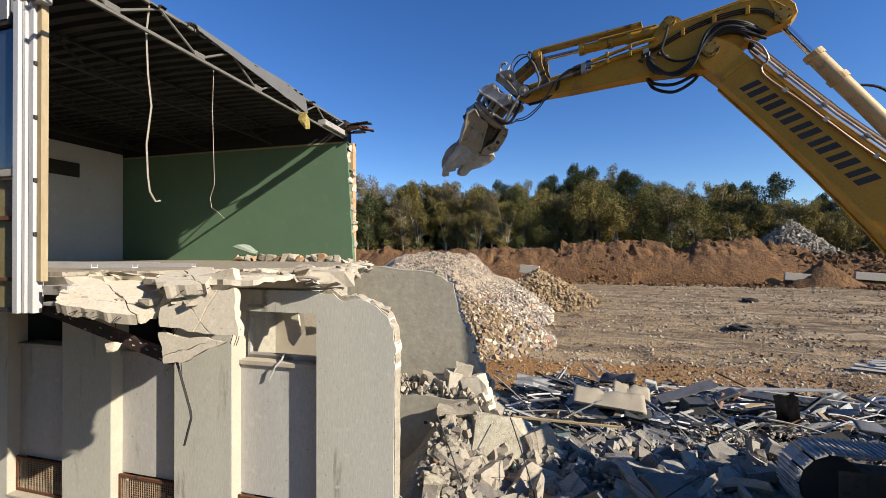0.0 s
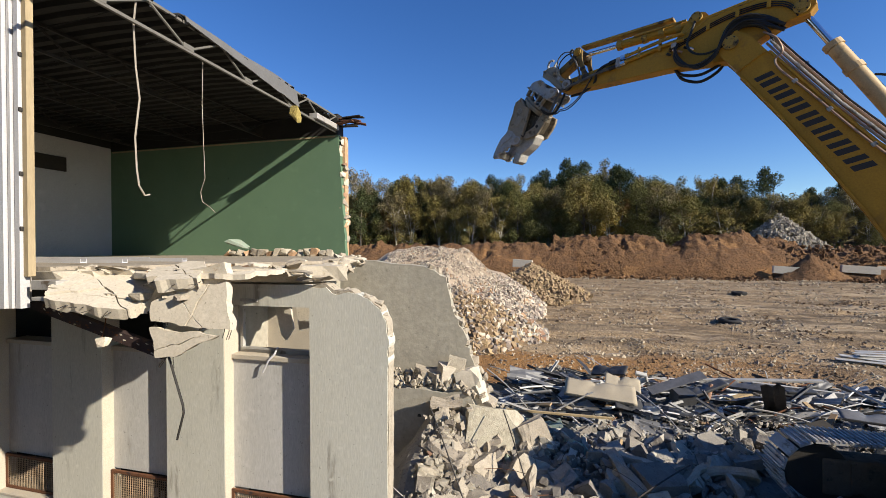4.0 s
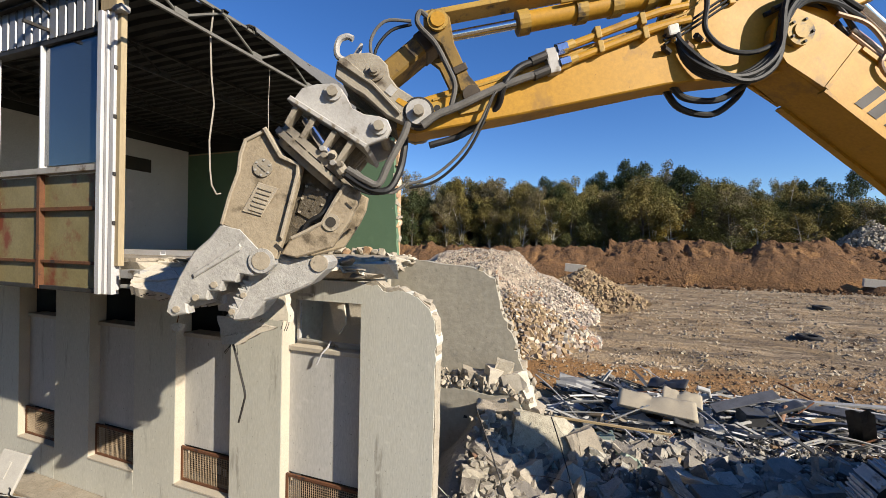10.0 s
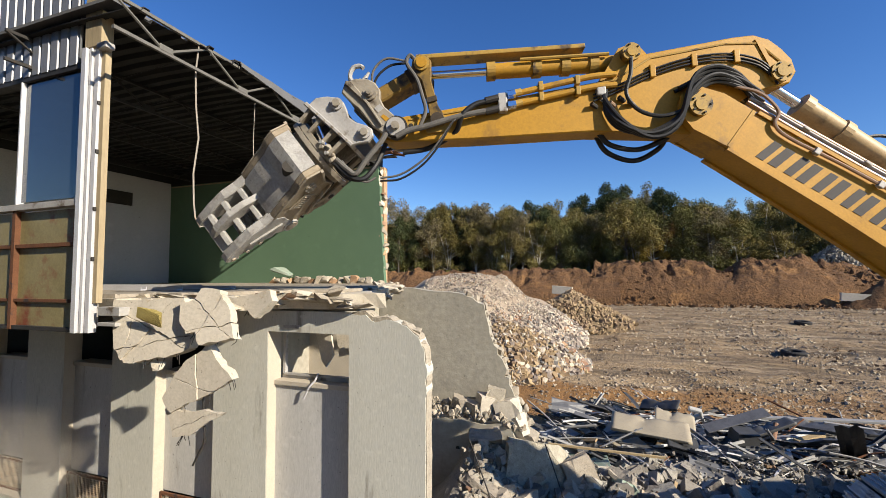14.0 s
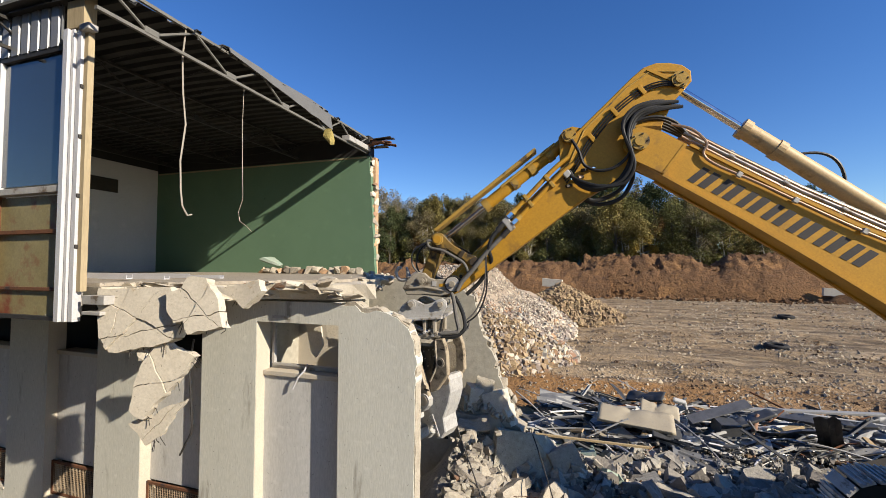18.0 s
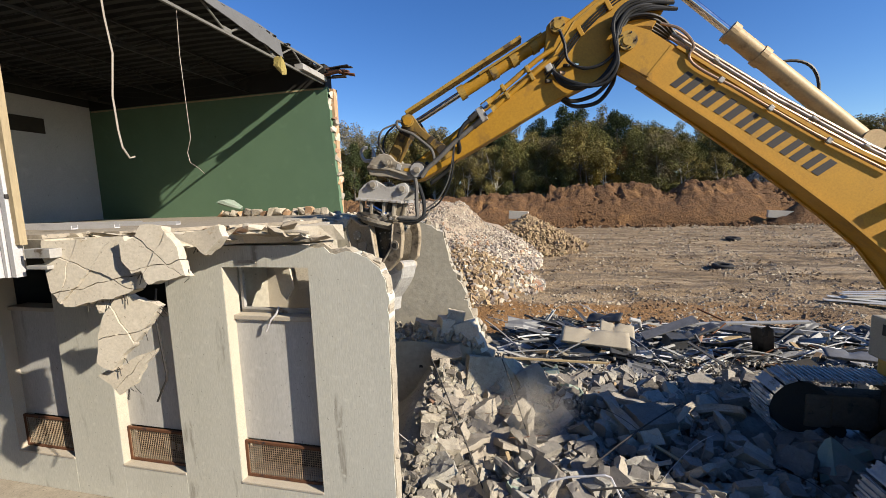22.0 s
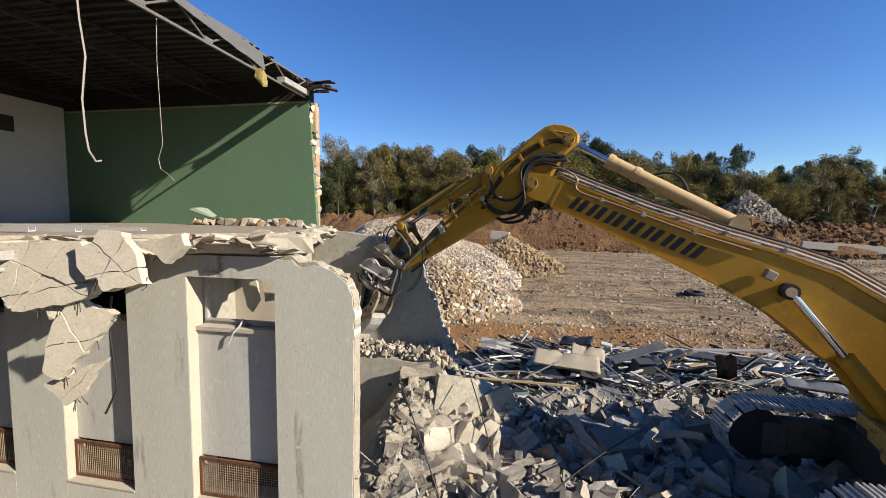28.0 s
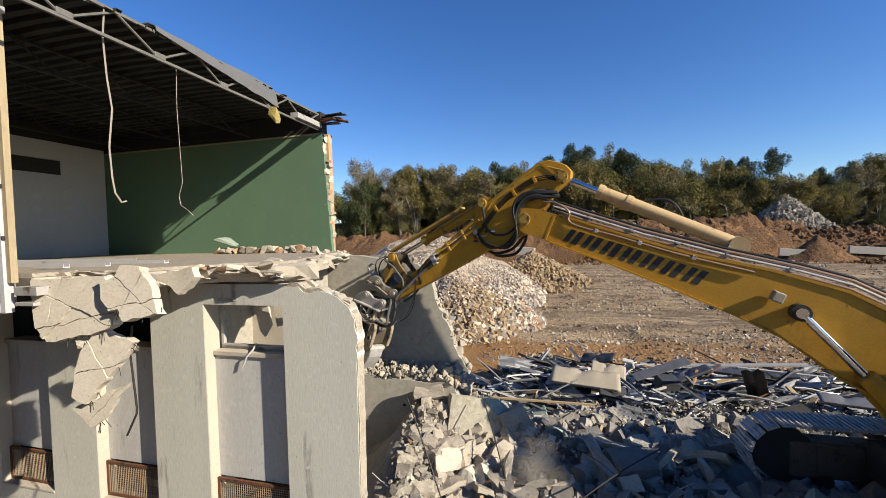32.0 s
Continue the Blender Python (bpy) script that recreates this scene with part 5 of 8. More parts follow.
for k, z in enumerate((0.17, 0.29)):
    part("pipe", tube(bmesh.new(), spline([(1.86, 0.255, z + 0.02), (1.45, 0.255, z + 0.09), (1.06, 0.255, z + 0.15), (0.8, 0.25, z + 0.16)], 4), 0.034, 10), YELLOW, stick, "yellow hydraulic pipe")
    part("coupling", rod(bmesh.new(), (1.84, 0.255, z + 0.03), (1.93, 0.265, z + 0.01), 0.042, 10), DIRTYELLOW, stick)
    part("coupling_nut", rod(bmesh.new(), (1.91, 0.265, z + 0.01), (2.0, 0.27, z), 0.05, 6), CHROME, stick, "bright steel nut")
    part("coupling", rod(bmesh.new(), (2.1, 0.275, z - 0.03), (2.24, 0.285, z - 0.06), 0.042, 10), DARKSTEEL, stick)
    part("clip", newbox(1.2, 1.25, 0.22, 0.3, z + 0.06, z + 0.16, 0.008), DIRTYELLOW, stick)
    part("clip", newbox(1.6, 1.65, 0.22, 0.3, z + 0.02, z + 0.12, 0.008), DIRTYELLOW, stick)
part("hose", tube(bmesh.new(), spline([(2.2, 0.285, 0.12), (2.35, 0.3, 0.1), (2.6, 0.31, 0.055), (2.9, 0.32, -0.02), (3.1, 0.33, -0.06), (3.24, 0.33, -0.12)], 5), 0.033, 10), HOSEGREY, stick, "thick dusty grey hose")
part("hose", tube(bmesh.new(), spline([(2.2, 0.285, 0.23), (2.34, 0.3, 0.2), (2.45, 0.31, 0.13), (2.52, 0.3, 0.05), (2.6, 0.2, -0.08), (2.9, 0.1, -0.2), (3.2, 0.12, -0.24)], 5), 0.03, 10), HOSE, stick, "black hydraulic hose")
for k in range(2):
    part("thin_hose", tube(bmesh.new(), spline([(2.46, 0.31, 0.12), (2.6, 0.32, 0.02), (2.77, 0.3, -0.19 - 0.04 * k), (2.96, 0.27, -0.38 - 0.05 * k), (3.22, 0.24, -0.52 - 0.05 * k), (3.45, 0.24, -0.55 - 0.03 * k)], 5), 0.012, 8), (HOSEGREY, HOSE)[k], stick, "thin hanging hose")
for k in range(7):
    part("nut", rod(bmesh.new(), (2.36 + 0.05 * k, 0.05, 0.205 - 0.006 * k), (2.36 + 0.05 * k, 0.05, 0.245 - 0.006 * k), 0.012, 6), DIRTYELLOW, stick)
part("lug", prism(bmesh.new(), [(2.62, 0.0), (2.7, -0.07), (2.9, -0.07), (2.94, 0.03), (2.86, 0.1), (2.7, 0.12)], 0.222, 0.25), DIRTYELLOW, stick)
part("boss", rod(bmesh.new(), (3.08, 0.2, 0.02), (3.08, 0.25, 0.02), 0.055, 16), DIRTYELLOW, stick)
# black disc in place of the shaded hole
part("boss_hole", rod(bmesh.new(), (3.08, 0.245, 0.02), (3.08, 0.253, 0.02), 0.028, 14), BLACK, stick)
part("pin_boss", rod(bmesh.new(), (STICK_L, -0.3, 0), (STICK_L, 0.3, 0), 0.13, 20), DARKSTEEL, stick)
def cap(x, y, z, r, parent):
    """Round keeper plate with bolts on the end of a pin."""
    s = 1 if y > 0 else -1
    part("keeper", rod(bmesh.new(), (x, y, z), (x, y + s * 0.015, z), r * 0.55, 18), DIRTYELLOW, parent, "round pin keeper")
    for k in range(5):
        a = 2 * math.pi * k / 5
        p = (x + r * 0.8 * math.cos(a), y, z + r * 0.8 * math.sin(a))
        part("bolt", rod(bmesh.new(), p, (p[0], y + s * 0.018, p[2]), 0.012, 6), DARKSTEEL, parent)


for s in (-1, 1):
    cap(PIN_K[0], s * 0.28, PIN_K[1], 0.11, stick)
    cap(PIN_N[0], s * 0.26, PIN_N[1], 0.1, stick)
    cap(0, s * 0.3, 0, 0.17, stick)
    cap(7.147, s * 0.4, 0, 0.12, boom)
# hose bundle looping over the elbow
for k in range(6):
    o, y = 0.03 * k, 0.27 + 0.03 * (k % 3)
    pts = [(-0.74, 0.24 - 0.05 * (k % 3), 0.04 + o), (-0.45, 0.3, 0.2 + o), (-0.18, y + 0.04, 0.26 + o), (0.06, y + 0.06, 0.1 + o * 1.2), (0.24, y + 0.07, -0.12 - o * 0.5), (0.52, y + 0.05, -0.24 - o * 0.5), (0.8, y + 0.02, -0.18 + o * 0.5), (0.94, 0.27, 0.02 + o), (0.92, 0.25, 0.28)]
    part("hose", tube(bmesh.new(), spline(pts, 5), 0.024, 7), HOSE, stick, "black hydraulic hose")
for k in range(2):
    part("hose", tube(bmesh.new(), spline([(0.16, -0.05 + 0.1 * k, -0.2), (0.28, -0.05 + 0.1 * k, -0.34 + 0.07 * k), (0.55, -0.05 + 0.1 * k, -0.45 + 0.1 * k), (0.85, -0.03 + 0.1 * k, -0.34 + 0.06 * k), (0.98, 0.1 * k, -0.14)], 5), 0.03, 8), HOSE, stick, "black hydraulic hose loop")
for k in range(3):
    o = 0.035 * k
    part("hose", tube(bmesh.new(), spline([(1.05, 0.235, 0.24 - o), (0.75, 0.24, 0.34 - o), (0.4, 0.24, 0.48 - o), (0.0, 0.24, 0.58 - o), (-0.4, 0.24, 0.6 - o), (-0.7, 0.245, 0.52 - o), (-0.85, 0.25, 0.38 - o), (-0.9, 0.25, 0.22)], 5), 0.011, 6), HOSE, stick, "thin black hose")
for x, z in ((0.4, 0.46), (-0.05, 0.55), (-0.5, 0.56)):
    part("clip", newbox(x - 0.03, x + 0.03, 0.22, 0.262, z - 0.07, z + 0.07, 0.008), YELLOW, stick)
for k in range(5):
    x = 0.62 + 0.1 * k
    part("fitting", rod(bmesh.new(), (x, 0.225, 0.1 + 0.05 * (k % 2)), (x + 0.07, 0.27, 0.13 + 0.05 * (k % 2)), 0.025, 8), (CHROME, DARKSTEEL, PIPE)[k % 3], stick, "hose fitting")
part("hose", tube(bmesh.new(), spline([(0.62, 0.25, 0.62), (0.66, 0.3, 0.42), (0.72, 0.3, 0.2), (0.6, 0.32, 0.0), (0.35, 0.34, -0.08), (0.0, 0.36, 0.02)], 5), 0.022, 8), HOSE, stick, "black hydraulic hose")
part("weld_seam", tube(bmesh.new(), [(-1.0, 0.222, 0.45), (-0.75, 0.222, 0.7), (-0.4, 0.222, 0.72), (0.4, 0.222, 0.62), (0.8, 0.222, 0.4), (2.0, 0.222, 0.22), (3.1, 0.222, 0.1)], 0.012, 5), DIRTYELLOW, stick)
part("valve_block", newbox(0.92, 1.02, 0.2, 0.28, 0.22, 0.35, 0.015), GREYPAINT, stick)


def close_up(owner, far, side):
    """Set the parts of the far side against the box section, whose far face lies at y = far."""
    for ob in owner.children:
        ys = [v.co.y for v in ob.data.vertices]
        for v in ob.data.vertices:
            v.co.y = v.co.y + side + far if max(ys) < -0.05 else max(v.co.y, far - 0.05)


close_up(boom, -0.1, 0.31)
close_up(stick, -0.08, 0.22)

# rams: built along +x from their own pin
def ram(length, r, name, material, label, eye=True):
    bm = rod(bmesh.new(), (0.0, 0, 0), (length, 0, 0), r, 20)
    ob = smooth(part(name, bm, material, exc, label), 40)
    if eye:
        part("eye", rod(bmesh.new(), (0, -r * 1.2, 0), (0, r * 1.2, 0), r * 1.25, 18), material, ob)
    return ob


stick_barrel = ram(2.28, 0.115, "stick_ram_barrel", RAMCREAM, "pale ochre ram barrel")
for x in (1.7, 2.2):
    part("collar", rod(bmesh.new(), (x, 0, 0), (x + 0.1, 0, 0), 0.135, 20), RAMCREAM, stick_barrel)
part("hose", tube(bmesh.new(), bend((0.9, 0, 0.12), (1.5, 0, 0.12), 0.16, 10, (0, 0, 1)), 0.02, 6), HOSE, stick_barrel)
stick_rod = ram(1.5, 0.055, "stick_ram_rod", CHROME, "chromed ram rod")
tool_barrel = ram(1.58, 0.09, "tool_ram_barrel", YELLOW, "yellow ram barrel")
for x in (0.3, 0.62, 0.95, 1.48):
    part("collar", rod(bmesh.new(), (x, 0, 0), (x + 0.1, 0, 0), 0.108, 18), DIRTYELLOW, tool_barrel)
part("guard", newbox(0.45, 2.4, -0.11, 0.11, 0.16, 0.21, 0.01), DIRTYELLOW, tool_barrel, "long yellow guard plate")
part("pipe", tube(bmesh.new(), [(0.2, 0.12, 0.06), (1.2, 0.12, 0.06)], 0.02, 7), DIRTYELLOW, tool_barrel)
tool_rod = ram(1.2, 0.045, "tool_ram_rod", CHROME, "chromed ram rod")
boom_barrels, boom_rods = [], []
for s in (-1, 1):
    boom_barrels.append(ram(1.75, 0.12, "boom_ram_barrel", YELLOW, "yellow ram barrel"))
    boom_rods.append(ram(1.7, 0.06, "boom_ram_rod", CHROME, "chromed ram rod"))
ROCKER_SIDE = [(-0.08, -0.06), (0.08, -0.07), (0.2, -0.05), (0.48, -0.05), (0.57, -0.1), (0.66, -0.12), (0.75, -0.08), (0.78, 0.0), (0.74, 0.08), (0.66, 0.11), (0.55, 0.08), (0.44, 0.05), (0.15, 0.05), (0.05, 0.08), (-0.08, 0.06)]
rocker = part("rocker", prism(bmesh.new(), ROCKER_SIDE, 0.24, 0.29, "y", 0.008), LINKSHADED, exc, "worn greasy yellow rocker arm, darkened for shade")
part("rocker_arm", prism(bmesh.new(), ROCKER_SIDE, -0.22, -0.17, "y", 0.008), LINKSHADED, rocker)
part("pin", rod(bmesh.new(), (0.66, -0.25, 0), (0.66, 0.32, 0), 0.085, 20), DIRTYELLOW, rocker)
part("pin_cap", rod(bmesh.new(), (0.66, 0.32, 0), (0.66, 0.335, 0), 0.06, 18), YELLOW, rocker, "yellow pin cap")
part("base_pin", rod(bmesh.new(), (0, -0.24, 0), (0, 0.31, 0), 0.075, 16), GREASE, rocker, "dark greasy pin")
part("clamp", newbox(0.2, 0.26, 0.285, 0.315, -0.06, 0.06, 0.008), GREASE, rocker)
part("hose", tube(bmesh.new(), spline([(0.72, 0.3, -0.06), (0.78, 0.31, -0.1), (0.7, 0.31, -0.16), (0.5, 0.31, -0.1), (0.3, 0.31, -0.09), (0.12, 0.31, -0.1), (-0.02, 0.3, -0.2)], 5), 0.022, 8), HOSEGREY, rocker, "grey hose clipped to the rocker")
link = part("link", prism(bmesh.new(), [(-0.02, -0.085), (0.66, -0.085), (0.72, 0), (0.66, 0.085), (-0.02, 0.085)], -0.12, 0.17, "y", 0.02), LINKSHADED, exc, "worn greasy yellow bucket link, darkened for shade")
part("sleeve", rod(bmesh.new(), (0, -0.17, 0), (0, 0.2, 0), 0.1, 18), GREASE, link, "dark greasy sleeve")
part("end_plate", newbox(0.05, 0.2, -0.13, 0.18, -0.092, 0.092, 0.02), GREASE, link, "grease-blackened end")
for k in range(2):
    part("hose", tube(bmesh.new(), spline([(0.62, 0.1 + 0.05 * k, 0.1), (0.5, 0.12 + 0.05 * k, 0.22 + 0.06 * k), (0.3, 0.12 + 0.05 * k, 0.26 + 0.07 * k), (0.12, 0.1 + 0.05 * k, 0.2)], 5), 0.014, 8), (HOSE, HOSEGREY)[k], link, "thin hose loop")

# quick coupler: x from the stick pin to the link pin, z up away from the crusher
CP_SIDE = [(0.7, -0.24), (0.77, -0.14), (0.73, -0.02), (0.63, 0.09), (0.55, 0.125), (0.45, 0.12), (0.37, 0.06), (0.27, 0.04), (0.1, 0.07), (0.0, 0.1), (-0.08, 0.06), (-0.1, -0.03), (-0.05, -0.12), (0.05, -0.16), (0.18, -0.2), (0.43, -0.2), (0.52, -0.22)]
coupler = part("coupler", prism(bmesh.new(), CP_SIDE, 0.22, 0.3, "y", 0.012), COUPLER, exc, "muddy steel quick coupler")
part("side_plate", prism(bmesh.new(), CP_SIDE, -0.3, -0.22, "y", 0.012), COUPLER, coupler)
part("body", newbox(0.06, 0.7, -0.22, 0.22, -0.22, -0.02, 0.03), OILY, coupler, "oil-stained coupler body")
part("top_plate", newbox(0.56, 0.75, -0.22, 0.22, -0.03, 0.04, 0.02), COUPLER, coupler)
part("side_rib", prism(bmesh.new(), [(0.76, -0.12), (0.72, -0.08), (0.42, -0.07), (0.1, -0.1), (0.1, -0.125), (0.42, -0.1), (0.74, -0.15)], 0.3, 0.335, "y", 0.006), COUPLER, coupler)
part("name_plate", newbox(0.25, 0.32, 0.3, 0.308, -0.06, 0.02, 0.003), GREYPAINT, coupler)
part("decal", prism(bmesh.new(), [(0.12, -0.05), (0.2, -0.06), (0.2, -0.02), (0.12, 0.0)], 0.3, 0.305), YELLOW, coupler, "scuffed yellow decal")
for x, r in ((0, 0.105), (CPIN, 0.075)):
    part("pin", rod(bmesh.new(), (x, -0.36, 0), (x, 0.36, 0), 0.045, 18), COUPLER, coupler)
    for s in (-1, 1):
        boss = rod(bmesh.new(), (x, s * 0.29, 0), (x, s * 0.325, 0), r, 24)
        part("boss", boss, GREYPAINT if x == 0 else COUPLER, coupler)
        part("keeper", rod(bmesh.new(), (x, s * 0.325, 0), (x, s * 0.38, 0), r * 0.42, 8), COUPLER, coupler)
# lifting hook, open towards the link
bm = tube(bmesh.new(), spline([(0.74, 0.0, -0.03), (0.84, 0.0, -0.03), (0.92, 0.0, -0.045), (0.98, 0.0, 0.0), (1.01, 0.0, 0.075), (0.98, 0.0, 0.14), (0.93, 0.0, 0.16)], 4), 0.028, 8)
part("hook", rod(bm, (0.78, 0.0, 0.0), (0.845, 0.0, 0.18), 0.045, 10, 0.014), GREYPAINT, coupler, "open steel lifting hook")
# upper bracket of the crusher
UB_SIDE = [(0.79, -0.61), (0.8, -0.5), (0.74, -0.4), (0.65, -0.31), (0.57, -0.29), (0.49, -0.31), (0.4, -0.345), (0.3, -0.32), (0.2, -0.25), (0.13, -0.225), (0.06, -0.26), (0.04, -0.34), (0.1, -0.46), (0.12, -0.5)]
upper = part("upper_bracket", prism(bmesh.new(), UB_SIDE, 0.3, 0.36, "y", 0.008), GREYPAINT, exc, "pale grey crusher mounting bracket")
part("side_plate", prism(bmesh.new(), UB_SIDE, -0.36, -0.3, "y", 0.008), GREYPAINT, upper)
part("flange", prism(bmesh.new(), [(0.8, -0.605), (0.1, -0.485), (0.1, -0.525), (0.8, -0.65)], -0.42, 0.42, "y", 0.008), GREYPAINT, upper)
for k in range(6):
    x = 0.17 + 0.11 * k
    part("bolt", rod(bmesh.new(), (x, 0.4, -0.51 - 0.171 * (x - 0.1)), (x, 0.43, -0.51 - 0.171 * (x - 0.1)), 0.014, 6), COUPLER, upper)
for x, z in ((0.59, -0.36), (0.14, -0.315)):
    part("pin", rod(bmesh.new(), (x, -0.42, z), (x, 0.42, z), 0.042, 8), COUPLER, upper)
    for s in (-1, 1):
        part("pin_collar", rod(bmesh.new(), (x, s * 0.36, z), (x, s * 0.385, z), 0.068, 18), GREYPAINT, upper)
for x in (0.72, 0.56, 0.37, 0.22):
    for s in (-1, 1):
        zf = -0.53 - 0.171 * (x - 0.1)
        fin = prism(bmesh.new(), [(x + 0.025, zf), (x - 0.025, zf), (x - 0.045, -0.8), (x - 0.015, -0.8)], s * 0.27, s * 0.39, "y", 0.005)
        part("gusset", fin, COUPLER, upper)
part("core", rod(bmesh.new(), (0.42, 0, -0.86), (0.42, 0, -0.52), 0.27, 24), OILY, upper, "oil-stained swivel core")
part("ring_top", rod(bmesh.new(), (0.42, 0, -0.84), (0.42, 0, -0.78), 0.4, 32), COUPLER, upper)
part("motor", rod(bmesh.new(), (0.28, 0.33, -0.75), (0.62, 0.33, -0.66), 0.04, 14), CHROME, upper, "bright rotator motor")
part("motor_housing", rod(bmesh.new(), (0.1, 0.33, -0.79), (0.3, 0.33, -0.745), 0.055, 12), COUPLER, upper)
for k in range(5):
    part("fitting", rod(bmesh.new(), (0.16 + 0.045 * k, 0.37, -0.74 - 0.03 * (k % 2)), (0.16 + 0.045 * k, 0.43, -0.75 - 0.03 * (k % 2)), 0.022, 8), (COUPLER, GREYPAINT, DARKSTEEL)[k % 3], upper, "hose fitting")
for k, pts in enumerate(([(0.0, 0.33, -0.13), (-0.05, 0.35, -0.24), (-0.11, 0.36, -0.48), (-0.16, 0.36, -0.66), (-0.06, 0.37, -0.71), (0.1, 0.37, -0.74)],
                         [(-0.02, 0.14, -0.2), (-0.1, 0.18, -0.3), (-0.2, 0.26, -0.46), (-0.24, 0.31, -0.64), (-0.12, 0.34, -0.74), (0.08, 0.36, -0.78)],
                         [(-0.3, 0.26, -0.52), (-0.28, 0.3, -0.64), (-0.16, 0.34, -0.69), (0.05, 0.36, -0.7)],
                         [(-0.3, 0.26, -0.56), (-0.22, 0.3, -0.7), (-0.1, 0.34, -0.79), (0.1, 0.36, -0.8)])):
    part("hose", tube(bmesh.new(), spline(pts, 5), 0.03 if k < 2 else 0.012, 8), (HOSEGREY, HOSE, HOSEGREY, HOSE)[k], upper, "hydraulic hose")

# crusher body and fixed jaw; axis z through x = 0, z down the tool is negative
AX = 0.42


def q(pts):
    return [(x - AX, -d) for x, d in pts]


def disc(name, x, d, y0, y1, r, material, parent, label="", seg=22):
    return part(name, rod(bmesh.new(), (x - AX, y0, -d), (x - AX, y1, -d), r, seg), material, parent, label)


crusher = part("crusher_body", prism(bmesh.new(), q([(0.42, 0.9), (0.06, 0.84), (-0.05, 0.98), (-0.1, 1.28), (-0.02, 1.48), (0.08, 1.66), (0.2, 1.74), (0.42, 1.72), (0.62, 1.5), (0.72, 1.28), (0.76, 0.96)]), -0.17, 0.17, "y", 0.02), OILY, exc, "dirty oil-stained steel crusher body")
part("ring", rod(rod(bmesh.new(), (0, 0, -0.9), (0, 0, -0.85), 0.43, 32), (0, 0, -0.96), (0, 0, -0.9), 0.36, 32), COUPLER, crusher)
for k in range(16):
    a = 2 * math.pi * k / 16
    part("ring_bolt", rod(bmesh.new(), (0.395 * math.cos(a), 0.395 * math.sin(a), -0.915), (0.395 * math.cos(a), 0.395 * math.sin(a), -0.84), 0.016, 6), COUPLER, crusher)
CHEEK = [(0.8, 0.93), (0.87, 1.11), (0.82, 1.23), (0.74, 1.34), (0.66, 1.54), (0.56, 1.74), (0.42, 1.7), (0.25, 1.74), (0.1, 1.7), (0.05, 1.66), (0.11, 1.51), (0.24, 1.26), (0.35, 1.04), (0.4, 0.95), (0.55, 1.0)]
JAW_EDGE = [(0.56, 1.74), (0.55, 1.88), (0.57, 2.05), (0.52, 2.28), (0.45, 2.48), (0.41, 2.55), (0.35, 2.545), (0.31, 2.49), (0.27, 2.44), (0.33, 2.39), (0.3, 2.32), (0.23, 2.26), (0.27, 2.2), (0.2, 2.14), (0.235, 2.07), (0.16, 2.01), (0.18, 1.94), (0.1, 1.89), (0.03, 1.8), (0.03, 1.7), (0.08, 1.65), (0.2, 1.68), (0.42, 1.66)]
